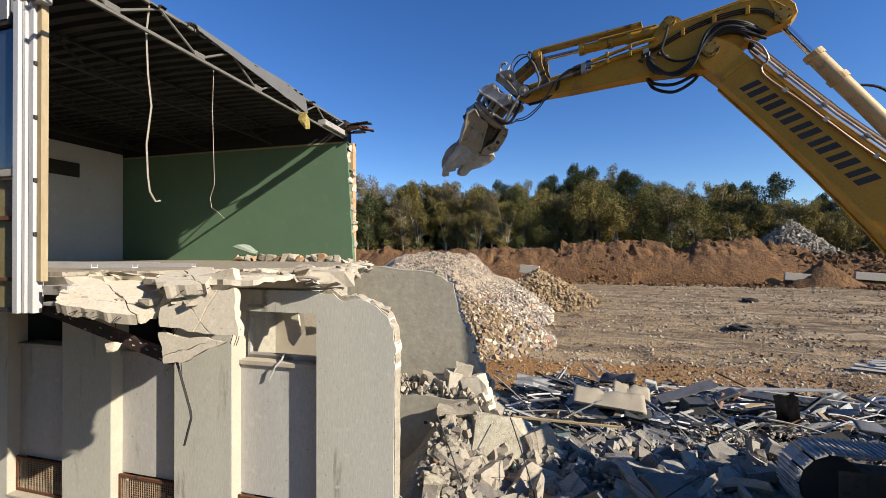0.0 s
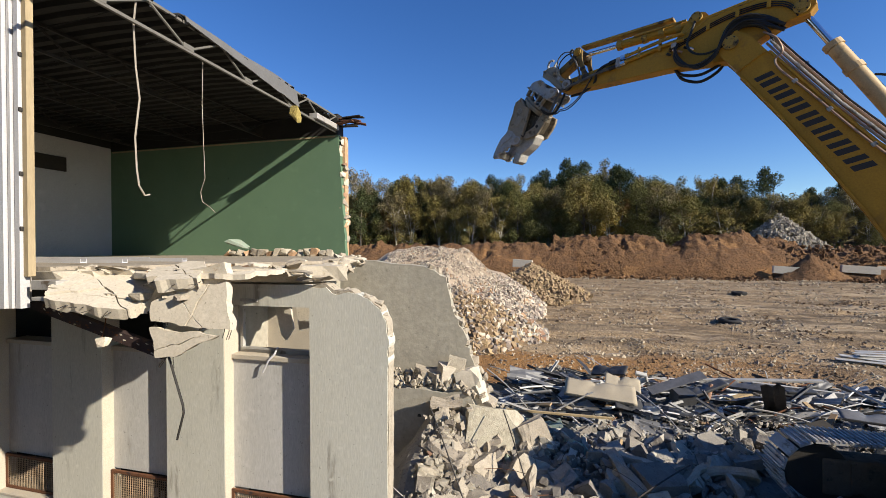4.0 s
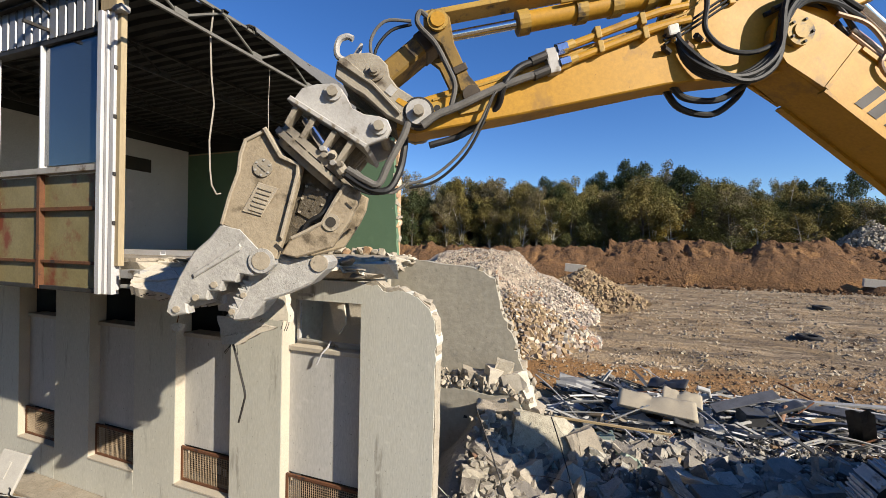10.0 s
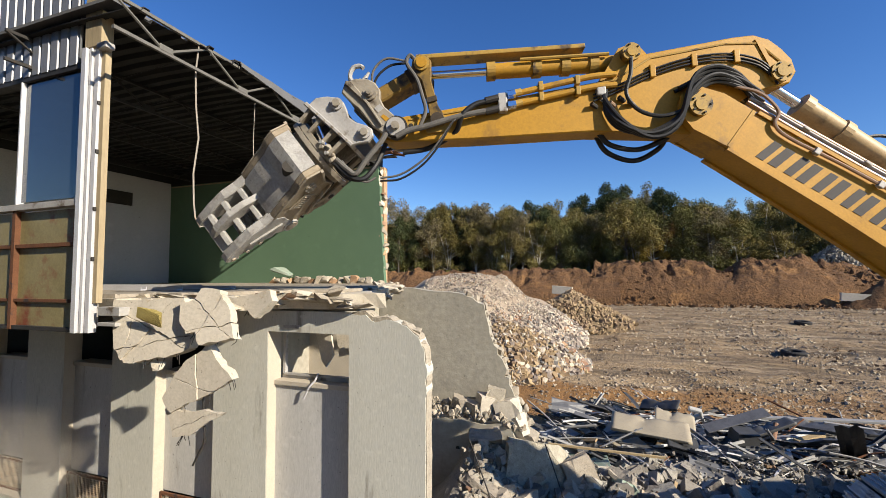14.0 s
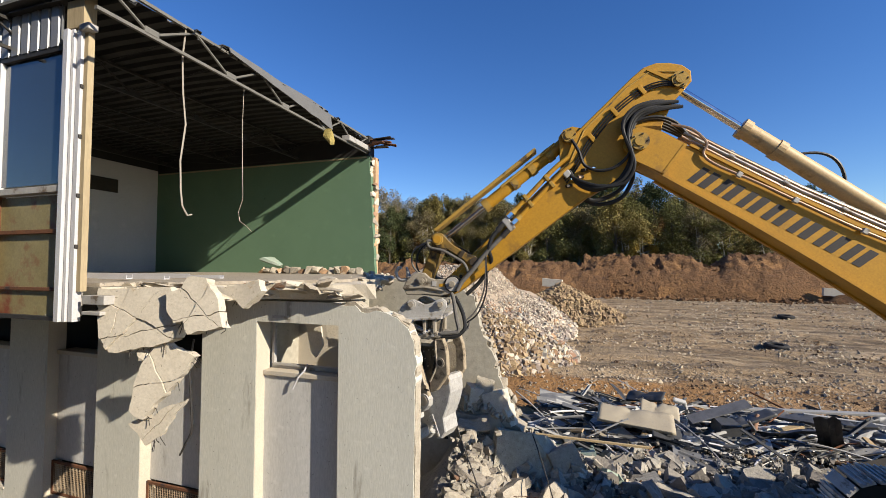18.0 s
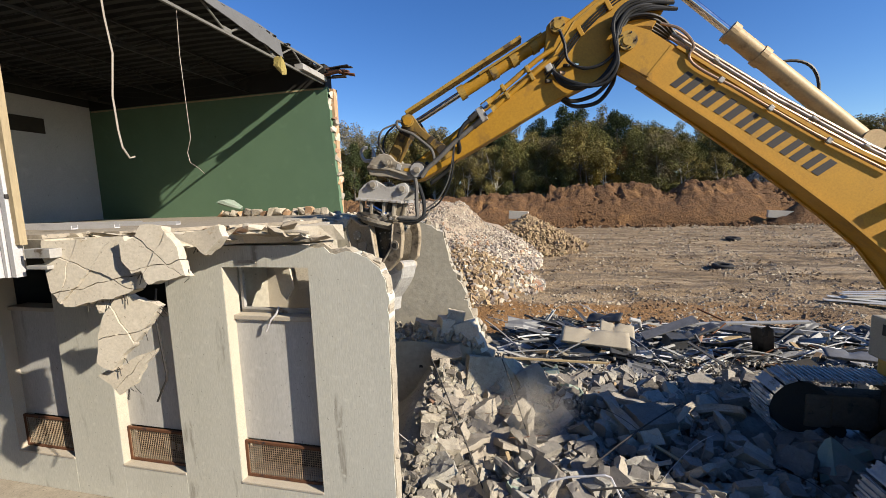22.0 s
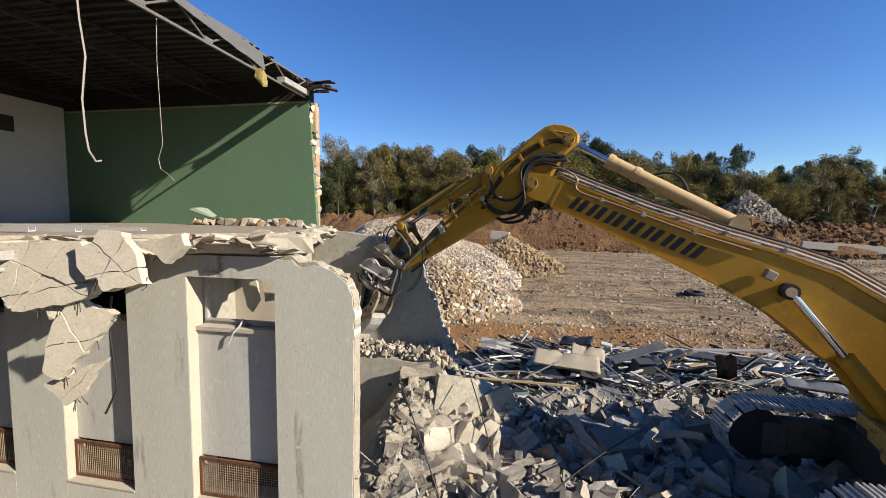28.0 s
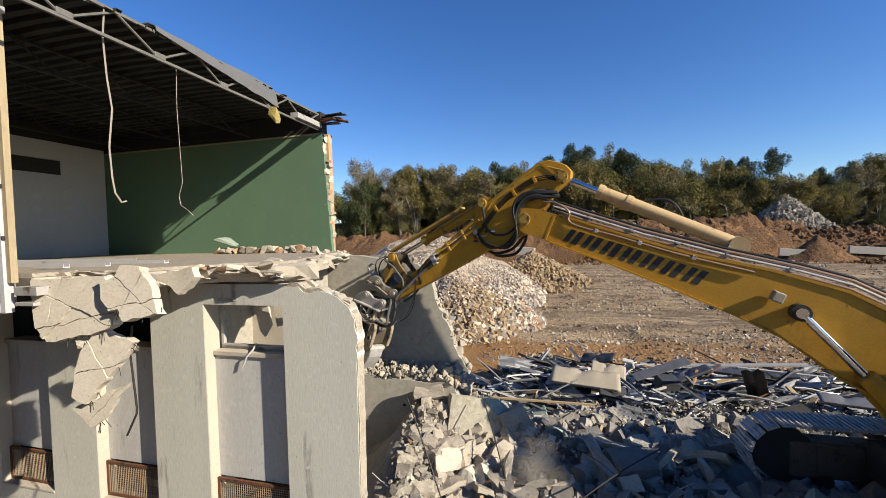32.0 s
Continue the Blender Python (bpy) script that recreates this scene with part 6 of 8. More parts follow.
for s in (-1, 1):
    part("jaw_cheek", prism(bmesh.new(), q(CHEEK), s * 0.25, s * 0.33, "y", 0.012), CHEEK_MUD, crusher, "mud-smeared upper cheek plate")
    part("jaw_plate", prism(bmesh.new(), q(JAW_EDGE), s * 0.22, s * 0.335, "y", 0.014), JAWWORN, crusher, "worn pale fixed jaw with a toothed edge")
    # folded rims along the cheek's edges
    part("rim", prism(bmesh.new(), q([(0.36, 1.02), (0.41, 0.96), (0.56, 1.0), (0.8, 0.92), (0.81, 0.95), (0.56, 1.035), (0.42, 0.99), (0.38, 1.04), (0.14, 1.5), (0.11, 1.5)]), s * 0.33, s * 0.37, "y", 0.006), JAWSTEEL, crusher)
    part("back_rim", prism(bmesh.new(), q([(0.81, 0.95), (0.87, 1.11), (0.82, 1.23), (0.74, 1.34), (0.66, 1.54), (0.56, 1.74), (0.535, 1.73), (0.635, 1.53), (0.72, 1.32), (0.79, 1.22), (0.84, 1.11), (0.785, 0.96)]), s * 0.33, s * 0.35, "y", 0.006), JAWSTEEL, crusher)
    disc("cover", 0.61, 1.18, s * 0.33, s * 0.345, 0.075, COUPLER, crusher)
    part("cover_mark", newbox(0.57 - AX, 0.65 - AX, s * 0.348 - 0.004, s * 0.348 + 0.004, -1.19, -1.165), COUPLER, crusher)
    for k in range(6):
        a = 2 * math.pi * k / 6
        part("bolt", rod(bmesh.new(), (0.61 + 0.06 * math.cos(a) - AX, s * 0.34, -1.18 + 0.06 * math.sin(a)), (0.61 + 0.06 * math.cos(a) - AX, s * 0.352, -1.18 + 0.06 * math.sin(a)), 0.009, 6), JAWWORN, crusher)
    part("badge", prism(bmesh.new(), q([(0.56, 1.29), (0.41, 1.22), (0.36, 1.48), (0.5, 1.55)]), s * 0.33, s * 0.342, "y", 0.004), JAWSTEEL, crusher)
    for k in range(6):
        x, d = 0.53 - 0.012 * k, 1.31 + 0.035 * k
        part("raised_bar", prism(bmesh.new(), q([(x, d), (x - 0.1, d - 0.045), (x - 0.105, d - 0.03), (x - 0.005, d + 0.015)]), s * 0.342, s * 0.352), JAWSTEEL, crusher)
    part("rib", prism(bmesh.new(), q([(0.45, 2.17), (0.42, 2.19), (0.3, 1.79), (0.31, 1.76), (0.34, 1.75)]), s * 0.335, s * 0.36, "y", 0.008), JAWWORN, crusher)
    disc("pivot_boss", 0.12, 1.74, s * 0.33, s * 0.355, 0.1, JAWWORN, crusher)
    disc("pivot_cap", 0.12, 1.74, s * 0.355, s * 0.362, 0.072, JAWSTEEL, crusher)
    # uncut slot: a black bar gives its shade
    part("grease_slot", newbox(0.05 - AX, 0.13 - AX, s * 0.334 - 0.004, s * 0.334 + 0.004, -1.585, -1.56), BLACK, crusher)
    for x, d in ((0.36, 2.47), (0.31, 2.3), (0.27, 2.13)):
        disc("tooth_bolt", x, d, s * 0.335, s * 0.352, 0.026, JAWSTEEL, crusher, "", 10)
    arm = q([(0.06, 0.83), (-0.07, 0.8), (-0.13, 0.9), (-0.17, 1.03), (-0.21, 1.3), (-0.14, 1.42), (-0.05, 1.56), (0.06, 1.62), (0.09, 1.45), (0.03, 1.34), (-0.02, 1.2), (0.02, 1.02)])
    part("arm_plate", prism(bmesh.new(), arm, s * 0.2, s * 0.28, "y", 0.012), CHEEK_MUD, crusher, "mud-smeared cylinder cheek")
    part("arm_rim", tube(bmesh.new(), [(x, s * 0.28, z) for x, z in q([(0.05, 0.85), (0.02, 1.02), (-0.02, 1.2), (0.03, 1.34), (0.08, 1.46)])], 0.018, 6), JAWSTEEL, crusher)
    disc("arm_boss", -0.07, 1.15, s * 0.27, s * 0.295, 0.072, JAWSTEEL, crusher)
    # uncut bore: a black disc gives its shade
    disc("arm_hole", -0.07, 1.15, s * 0.29, s * 0.299, 0.042, BLACK, crusher, "black disc for the shade in an open pin bore")
    # this slot too is a black bar for shade
    part("slot", newbox(-0.12 - AX, -0.05 - AX, s * 0.282 - 0.004, s * 0.282 + 0.004, -0.96, -0.945), BLACK, crusher)
    # bolted cover inside the recess
    part("recess_cover", prism(bmesh.new(), q([(0.33, 1.06), (0.12, 0.98), (0.06, 1.2), (0.1, 1.27), (0.22, 1.3)]), s * 0.17, s * 0.19, "y", 0.01), OILY, crusher, "oil-black bolted cover")
    for x, d in ((0.3, 1.07), (0.21, 1.03), (0.13, 1.01), (0.1, 1.1), (0.08, 1.2), (0.2, 1.27), (0.26, 1.17)):
        disc("bolt", x, d, s * 0.185, s * 0.203, 0.012, JAWSTEEL, crusher, "", 6)
    part("recess_bar", prism(bmesh.new(), q([(0.24, 1.1), (0.16, 1.07), (0.13, 1.2), (0.15, 1.21), (0.17, 1.1), (0.23, 1.13)]), s * 0.19, s * 0.202), OILY, crusher)
back = q([(0.79, 0.96), (0.84, 1.1), (0.79, 1.22), (0.71, 1.33), (0.63, 1.53), (0.52, 1.75), (0.55, 1.77), (0.66, 1.55), (0.74, 1.35), (0.82, 1.24), (0.87, 1.11), (0.82, 0.95)])
part("back_plate", prism(bmesh.new(), back, -0.25, 0.25), JAWWORN, crusher, "dusty back plate with a round port")
# black plug on the back plate, painted shade of the port
part("port", rod(bmesh.new(), (0.74 - AX, 0.1, -1.24), (0.85 - AX, 0.1, -1.18), 0.075, 20), BLACK, crusher, "black plug for the shade in a round port")
for d, x in ((1.86, 0.54), (2.1, 0.54), (2.34, 0.49)):
    part("cross_bar", newbox(x - AX - 0.06, x - AX + 0.01, -0.22, 0.22, -d - 0.04, -d + 0.02, 0.01), JAWWORN, crusher)
part("spine", prism(bmesh.new(), q([(0.56, 1.7), (0.64, 1.9), (0.66, 2.1), (0.58, 2.36), (0.48, 2.48), (0.46, 2.3), (0.48, 1.7)]), -0.04, 0.04, "y", 0.008), JAWWORN, crusher)
part("cavity_hose", tube(bmesh.new(), spline([(0.05 - AX, 0.2, -0.95), (0.04 - AX, 0.24, -1.15), (0.08 - AX, 0.22, -1.3), (0.02 - AX, 0.22, -1.48)], 5), 0.02, 7), HOSE, crusher, "black hose in the crusher body")
part("nose_block", prism(bmesh.new(), q([(0.46, 2.36), (0.43, 2.5), (0.37, 2.52), (0.33, 2.46), (0.38, 2.34)]), -0.22, 0.22), JAWWORN, crusher)
# moving jaw, pivoting on the big boss
PIVOT = Vector((0.12 - AX, 0, -1.74))
MJ = [(-0.235, 1.42), (-0.2, 1.36), (-0.13, 1.36), (-0.06, 1.46), (0.02, 1.6), (0.14, 1.66), (0.2, 1.76), (0.17, 1.9), (0.1, 1.99), (0.125, 2.06), (0.06, 2.07), (0.07, 2.14), (0.01, 2.14), (0.025, 2.21), (-0.01, 2.25), (-0.02, 2.31), (-0.1, 2.28), (-0.17, 2.17), (-0.13, 1.98), (-0.21, 1.77), (-0.25, 1.6)]
turn = Matrix.Rotation(radians(6), 4, "Y")
jaw = part("moving_jaw", prism(bmesh.new(), [(x - AX - PIVOT.x, -d - PIVOT.z) for x, d in MJ], -0.17, 0.19, "y", 0.016), JAWWORN, exc, "worn steel moving jaw with teeth")
for x, d, r, m in ((-0.16, 1.43, 0.07, JAWSTEEL), (-0.03, 2.24, 0.026, JAWSTEEL), (0.02, 2.08, 0.022, JAWSTEEL)):
    part("pin", rod(bmesh.new(), (x - AX - PIVOT.x, -0.2, -d - PIVOT.z), (x - AX - PIVOT.x, 0.21, -d - PIVOT.z), r, 18), m, jaw)
for k in range(4):
    x, d = 0.06 - 0.035 * k, 1.99 + 0.075 * k
    part("tooth", prism(bmesh.new(), [(a - AX - PIVOT.x, -b - PIVOT.z) for a, b in ((x + 0.075, d + 0.02), (x, d - 0.04), (x - 0.04, d + 0.05))], -0.19, 0.2, "y", 0.008), JAWWORN, jaw)
for ob in [jaw, *jaw.children]:
    ob.data.transform(turn)


def arm_motion():
    """Rows for every moving part of the machine, in its own space."""
    ts = [round(0.25 * i, 2) for i in range(129)]
    R = {k: [] for k in ("house", "boom", "stick", "sb", "sr", "tb", "tr", "bb", "br", "rocker", "link", "coupler", "crusher", "jaw")}
    for t in ts:
        k = linkage(t)
        th = at_time(SWING, t)

        def aim(p, q_):
            d = q_ - p
            return math.atan2(d.y, d.x)
        R["house"].append((t, pose(0, 0, 0, 0, 0, th)))
        R["boom"].append((t, in_plane(t, (0, 0), k["b"])))
        R["stick"].append((t, in_plane(t, k["J"], k["s"])))
        R["sb"].append((t, in_plane(t, k["G"], aim(k["G"], k["K"]))))
        R["sr"].append((t, in_plane(t, k["K"], aim(k["K"], k["G"]))))
        R["tb"].append((t, in_plane(t, k["N"], aim(k["N"], k["L"]))))
        R["tr"].append((t, in_plane(t, k["L"], aim(k["L"], k["N"]))))
        R["bb"].append((t, [in_plane(t, k["B"], aim(k["B"], k["Q"]), s * 0.42) for s in (-1, 1)]))
        R["br"].append((t, [in_plane(t, k["Q"], aim(k["Q"], k["B"]), s * 0.42) for s in (-1, 1)]))
        R["rocker"].append((t, in_plane(t, k["R"], aim(k["R"], k["L"]))))
        R["link"].append((t, in_plane(t, k["L"], aim(k["L"], k["C"]))))
        m = in_plane(t, k["S"], k["a"])
        R["coupler"].append((t, m))
        c = m @ Matrix.Translation((AX, 0, 0)) @ Matrix.Rotation(radians(at_time(ROTOR, t)), 4, "Z")
        R["crusher"].append((t, c))
        R["jaw"].append((t, c @ Matrix.Translation(PIVOT) @ Matrix.Rotation(radians(at_time(JAW, t)), 4, "Y")))
    return R


# ---------------------------------------------------------------- hanging slab pieces (they move)
def halve(poly, p, a):
    """The two parts of a convex-ish outline on either side of a line through p at angle a."""
    n = (-math.sin(a), math.cos(a))
    sides = [], []
    k = len(poly)
    for i in range(k):
        u, v = poly[i], poly[(i + 1) % k]
        du, dv = ((q[0] - p[0]) * n[0] + (q[1] - p[1]) * n[1] for q in (u, v))
        (sides[0] if du >= 0 else sides[1]).append(u)
        if du * dv < 0:
            f = du / (du - dv)
            c = (u[0] + (v[0] - u[0]) * f, u[1] + (v[1] - u[1]) * f)
            sides[0].append(c)
            sides[1].append(c)
    return [q for q in sides if len(q) > 2]


def piece(name, pts, t, seed, label, material=PLASTER, cracks=(), wires=6):
    """A broken plate standing in the x-z plane, cracked into shards that its wires still hold together."""
    th = thing(name, label, "slab fragment", "broken slab pieces")
    rg = random.Random(seed)
    shards = [list(pts)]
    for x, z, a in cracks:
        shards = [h for q in shards for h in halve(q, (x, z), radians(a))]
    for q in shards:
        cx, cz = sum(p[0] for p in q) / len(q), sum(p[1] for p in q) / len(q)
        ring = []
        for i, u in enumerate(q):
            v = q[(i + 1) % len(q)]
            n = max(2, int(math.hypot(v[0] - u[0], v[1] - u[1]) / 0.045))
            for k in range(n):
                p = Vector((u[0] + (v[0] - u[0]) * k / n, 0, u[1] + (v[1] - u[1]) * k / n))
                w = noise.noise_vector(p * 5 + Vector((seed, 0, 0))) * 0.035 + noise.noise_vector(p * 17 + Vector((0, seed, 0))) * 0.014
                d = Vector((cx - p.x, 0, cz - p.z)).normalized() * 0.006
                ring.append((p.x + w.x + d.x, p.z + w.z + d.z))
        off = rg.uniform(-0.014, 0.014)
        bm = prism(bmesh.new(), ring, -t / 2 + off, t / 2 + off, "y")
        for v in bm.verts:
            if v.co.y > off:
                v.co.y += rg.uniform(-0.03, 0.02)
        part("shard", bm, material, th)
    low = sorted(pts, key=lambda p: p[1])[: max(2, len(pts) // 2)]
    for i in range(wires):
        u, v = low[i % len(low)], low[(i + 1) % len(low)]
        f = rg.random()
        x, z = u[0] + (v[0] - u[0]) * f, u[1] + (v[1] - u[1]) * f + 0.03
        part("rebar", tube(bmesh.new(), [(x, 0.0, z + 0.05), (x + 0.01, -0.01, z - 0.05), (x + rg.uniform(-0.06, 0.06), -0.02, z - rg.uniform(0.08, 0.15))], 0.004, 5), DARKSTEEL, th, "bent reinforcing wire")
    return th


frag_a = piece("slab_fragment", [(0.0, 0.0), (0.98, 0.03), (1.1, -0.19), (1.22, -0.35), (1.17, -0.53), (1.07, -0.57), (0.7, -0.66), (0.31, -0.72), (0.16, -0.56), (0.04, -0.15)], 0.12, 900,
               "large pale cracked concrete slab fragment hanging from the floor edge", cracks=((0.5, -0.28, -22), (0.3, -0.5, 75), (0.95, -0.42, 12), (0.75, -0.15, 50)), wires=8)
frag_b = piece("slab_fragment", [(0.0, -0.02), (0.2, 0.02), (0.25, 0.13), (0.49, 0.1), (0.71, -0.18), (0.78, -0.41), (0.39, -0.49), (0.29, -0.35), (0.17, -0.37), (0.05, -0.23)], 0.12, 920,
               "pale cracked slab fragment hanging from the floor edge", cracks=((0.4, -0.15, -38), (0.3, -0.32, 10), (0.5, -0.05, 60)), wires=5)
frag_c = piece("slab_fragment", [(-0.47, 0.09), (-0.12, 0.30), (0.29, 0.39), (0.40, 0.15), (0.48, -0.09), (-0.08, -0.11), (-0.42, -0.1)], 0.1, 940, "square cracked slab piece hanging by its wires", cracks=((0.05, 0.1, 70), (-0.1, 0.1, -38)), wires=7)
frag_d = piece("slab_fragment", [(-0.42, 0.0), (0.36, 0.0), (0.1, -0.16), (-0.12, -0.26), (-0.29, -0.28)], 0.05, 946, "thin pale slab sheet dangling from torn wires", cracks=((0.0, -0.1, 20),), wires=5)
frag_t = piece("slab_fragment", [(0.0, 0.0), (0.62, 0.05), (0.68, -0.06), (0.46, -0.22), (0.2, -0.1)], 0.11, 960, "triangular pale slab fragment at the torn floor edge", wires=2)
frag_t.matrix_basis = pose(-2.18, -1.2, 4.58, -6)
frag_e = thing("slab_fragment", "broad broken floor slab piece tipping off the torn edge", "slab fragment", "broken slab pieces")
for k, (pts, z0, z1) in enumerate((([(-0.9, -0.25), (-0.4, 0.47), (0.38, 0.78), (0.55, 0.42), (0.68, -0.42), (0.1, -0.52), (-0.7, -0.46)], -0.025, 0.03), ([(-0.75, -0.2), (-0.3, 0.42), (0.2, 0.6), (0.4, 0.1), (0.3, -0.4), (-0.6, -0.38)], 0.033, 0.055))):
    ring = [c for i, p in enumerate(pts) for c in ragged(p, pts[(i + 1) % len(pts)], 0.035, 6, 970 + 10 * k + i)]
    bm = prism(bmesh.new(), ring, z0, z1, "z")
    for v in bm.verts:
        v.co += noise.noise_vector(Vector((v.co.x, v.co.y, 0)) * 6) * 0.03
    part("shard", bm, PLASTER if k == 0 else BROKEN, frag_e)
lump = thing("concrete_lump", "small pale concrete lump dangling on a wire", "lump")
part("stone", hull(bmesh.new(), 961, 0.14, 0.12, 0.13, 16, 0.2), PLASTER, lump)
part("wire", tube(bmesh.new(), [(0, 0, 0.05), (0.02, 0.02, 0.2), (0.0, 0.05, 0.4)], 0.005, 5), RUST, lump)
lump.matrix_basis = pose(-2.96, -1.45, 3.8)

beam = thing("steel_beam", "rusty channel steel beam sticking out under the floor edge", "beam")
bm = bmesh.new()
for y0, y1, z0, z1 in ((0, 0.012, -0.06, 0.06), (0.012, 0.07, 0.048, 0.06), (0.012, 0.07, -0.06, -0.048)):
    box(bm, 0, 1.98, y0, y1, z0, z1)
part("channel", bm, OLDPAINT, beam, "dark flaking paint and rust")
for k in range(30):
    x = 0.05 + 1.88 * random.Random(k).random()
    part("flake", hull(bmesh.new(), 1400 + k, 0.05, 0.006, 0.025, 9, 0.3, pose(x, 0.0, random.Random(k + 50).uniform(-0.045, 0.045))), RUST if k % 2 else PLASTER, beam)
# crumbs that break off while the crusher works
CRUMBS = []
for k in range(26):
    v, f = SHAPES_BOX[k % len(SHAPES_BOX)]
    me = bpy.data.meshes.new("concrete_crumb")
    sz = 0.05 + 0.02 * (k % 5)
    me.from_pydata((v * sz).tolist(), [], f)
    me.materials.append(BROKEN)
    CRUMBS.append(tagged(new("concrete_crumb", me), "small pale concrete crumb breaking off and falling", "crumb", "falling crumbs"))
rodbar = thing("bent_rod", "thin bent reinforcing rod hanging from the floor edge", "rod")
part("bar", tube(bmesh.new(), [(0, 0, 0), (0.02, 0, -0.3), (0.24, 0, -0.92), (0.25, 0, -1.0), (0.16, 0, -1.3)], 0.012, 6), DARKSTEEL, rodbar)
wool = thing("insulation_sheet", "torn sheet of yellow glass wool falling with the slab", "insulation")
part("sheet", hull(bmesh.new(), 970, 0.34, 0.04, 0.2, 16, 0.2), INSUL, wool)

# dust that the falling masonry raises: clouds of fine pale grains
def dust(x, y, z, rx, rz, count, seed):
    rr = np.random.RandomState(seed)
    core = rr.normal(0, 1, (40, 3)) * (rx * 0.42, rx * 0.35, rz * 0.42)
    c = core[rr.randint(0, 40, count)] + rr.normal(0, 0.22 * rx, (count, 3))
    tet = np.array(((1, 1, 1), (-1, -1, 1), (-1, 1, -1), (1, -1, -1))) * 0.0019
    V = (c[:, None, :] + (x, y, z) + tet[None] * rr.uniform(0.5, 1.3, (count, 1, 1))).reshape(-1, 3)
    i = np.arange(count)[:, None] * 4
    F = np.concatenate([i + f for f in ((0, 1, 2), (0, 2, 3), (0, 3, 1), (1, 3, 2))])
    me = bpy.data.meshes.new("dust_cloud")
    me.from_pydata(V.tolist(), [], F.tolist())
    me.materials.append(DUST)
    return tagged(new("dust_cloud", me), "thin cloud of pale concrete dust over falling rubble", "dust", kind="stuff")


DUST = mat("concrete_dust", (0.3, 0.27, 0.22), (0.24, 0.215, 0.18), 1.0, bump=0.0)
dust_a = dust(-5.6, -1.0, 2.6, 1.0, 1.0, 60000, 3)
dust_b = dust(0.9, 1.8, 1.2, 0.55, 0.5, 26000, 4)
dust_c = dust(0.0, 3.0, 1.7, 0.45, 0.5, 20000, 5)

# ---------------------------------------------------------------- rubble before the machine
def heap_height(x, y):
    """Surface of the rubble between the facade's torn end and the machine."""
    h = 0.32 + 0.22 * noise.noise((x * 0.6, y * 0.6, 2)) + 0.12 * noise.noise((x * 1.7, y * 1.7, 5))
    h += 1.3 * math.exp(-((x + 0.5) / 0.66) ** 2) * min(1, max(0, (y - 0.0) / 3.6))
    h += 0.3 * math.exp(-((x - 0.9) / 0.8) ** 2 - ((y - 4.2) / 0.7) ** 2)
    h += 0.25 * math.exp(-((x - 2.8) / 1.8) ** 2 - ((y - 3.6) / 1.6) ** 2)
    h += 0.2 * min(1, max(0, (x - 4) / 2))
    return h


heap = thing("rubble_heap", "heap of broken grey concrete blocks and rubble before the excavator", "rubble", kind="stuff")
bm = bmesh.new()
nx, ny = 110, 80
grid = [[bm.verts.new((-2.6 + 14.6 * i / nx, -3.2 + 10.2 * j / ny, 0)) for i in range(nx + 1)] for j in range(ny + 1)]
for r in grid:
    for v in r:
        x, y = v.co.x, v.co.y
        edge = min(1.0, max(0, (x + 0.6) / 0.6) if y < 0.3 else 1.0, max(0, (7.0 - y) / 1.2), max(0, (y + 3.2) / 1.5), max(0, (12 - x) / 1.5))
        v.co.z = (heap_height(x, y) - 0.1 + 0.07 * noise.noise((x * 3, y * 3, 1))) * edge - 0.06
for r0, r1 in zip(grid, grid[1:]):
    for i in range(nx):
        bm.faces.new((r0[i], r0[i + 1], r1[i + 1], r1[i]))
part("rubble_bed", bm, RUBBLE, heap)
rg = random.Random(21)
spots = {k: [] for k in ("pale", "grey", "brick", "box", "palebox", "slab")}


def in_way(x, y):
    return (x > 5.15 and (0.25 < y < 1.25 or 2.95 < y < 3.95)) or (x < -0.22 and y < 0.35)


# fine crumbs first, then blocks of growing size on top
for i in range(14000):
    x, y = rg.uniform(-0.5, 10.5), rg.uniform(-2.8, 6.4)
    if in_way(x, y):
        continue
    s = 0.035 + 0.1 * rg.random() ** 1.7
    near_wall = x < 1.1 - 0.1 * y + rg.uniform(-0.5, 0.5)
    spots["brick" if rg.random() < 0.03 else "pale" if near_wall else "grey"].append(((x, y, heap_height(x, y) + rg.choice((-0.08, -0.03, 0.03, 0.08, 0.12))), s, rg.randrange(1000)))
for i in range(4200):
    if i % 2:
        x, y, s = rg.uniform(-0.3, 1.7), rg.uniform(-1.8, 4.4), 0.1 + 0.2 * rg.random() ** 1.6
    else:
        x, y, s = rg.uniform(0.8, 10.5), rg.uniform(-2.4, 5.4), 0.14 + 0.24 * rg.random() ** 1.5
    if in_way(x, y) or (x > 6 and rg.random() < 0.5):
        continue
    pale = x < 0.95 + rg.uniform(-0.5, 0.5)
    z = heap_height(x, y) + rg.uniform(-0.16, 0.1)
    spots["slab" if rg.random() < 0.12 else "palebox" if pale else "box"].append(((x, y, z), s, rg.randrange(5000)))
for i in range(1300):
    x, y = rg.uniform(-0.3, 1.5), rg.uniform(-1.8, 4.4)
    if not in_way(x, y):
        spots["palebox"].append(((x, y, heap_height(x, y) + rg.uniform(-0.05, 0.14)), 0.04 + 0.1 * rg.random() ** 1.5, rg.randrange(5000)))
lumps("rubble_blocks", spots["box"], SHAPES_TORN, BLOCKGREY, heap)
lumps("rubble_blocks", spots["palebox"], SHAPES_TORN, BLOCKPALE, heap)
lumps("rubble_plates", [(p, s * 1.5, k) for p, s, k in spots["slab"]], SHAPES_SLAB, BLOCKGREY, heap)
lumps("rubble_bits", spots["pale"], SHAPES, BLOCKPALE, heap)
lumps("rubble_bits", spots["grey"], SHAPES, BLOCKGREY, heap)
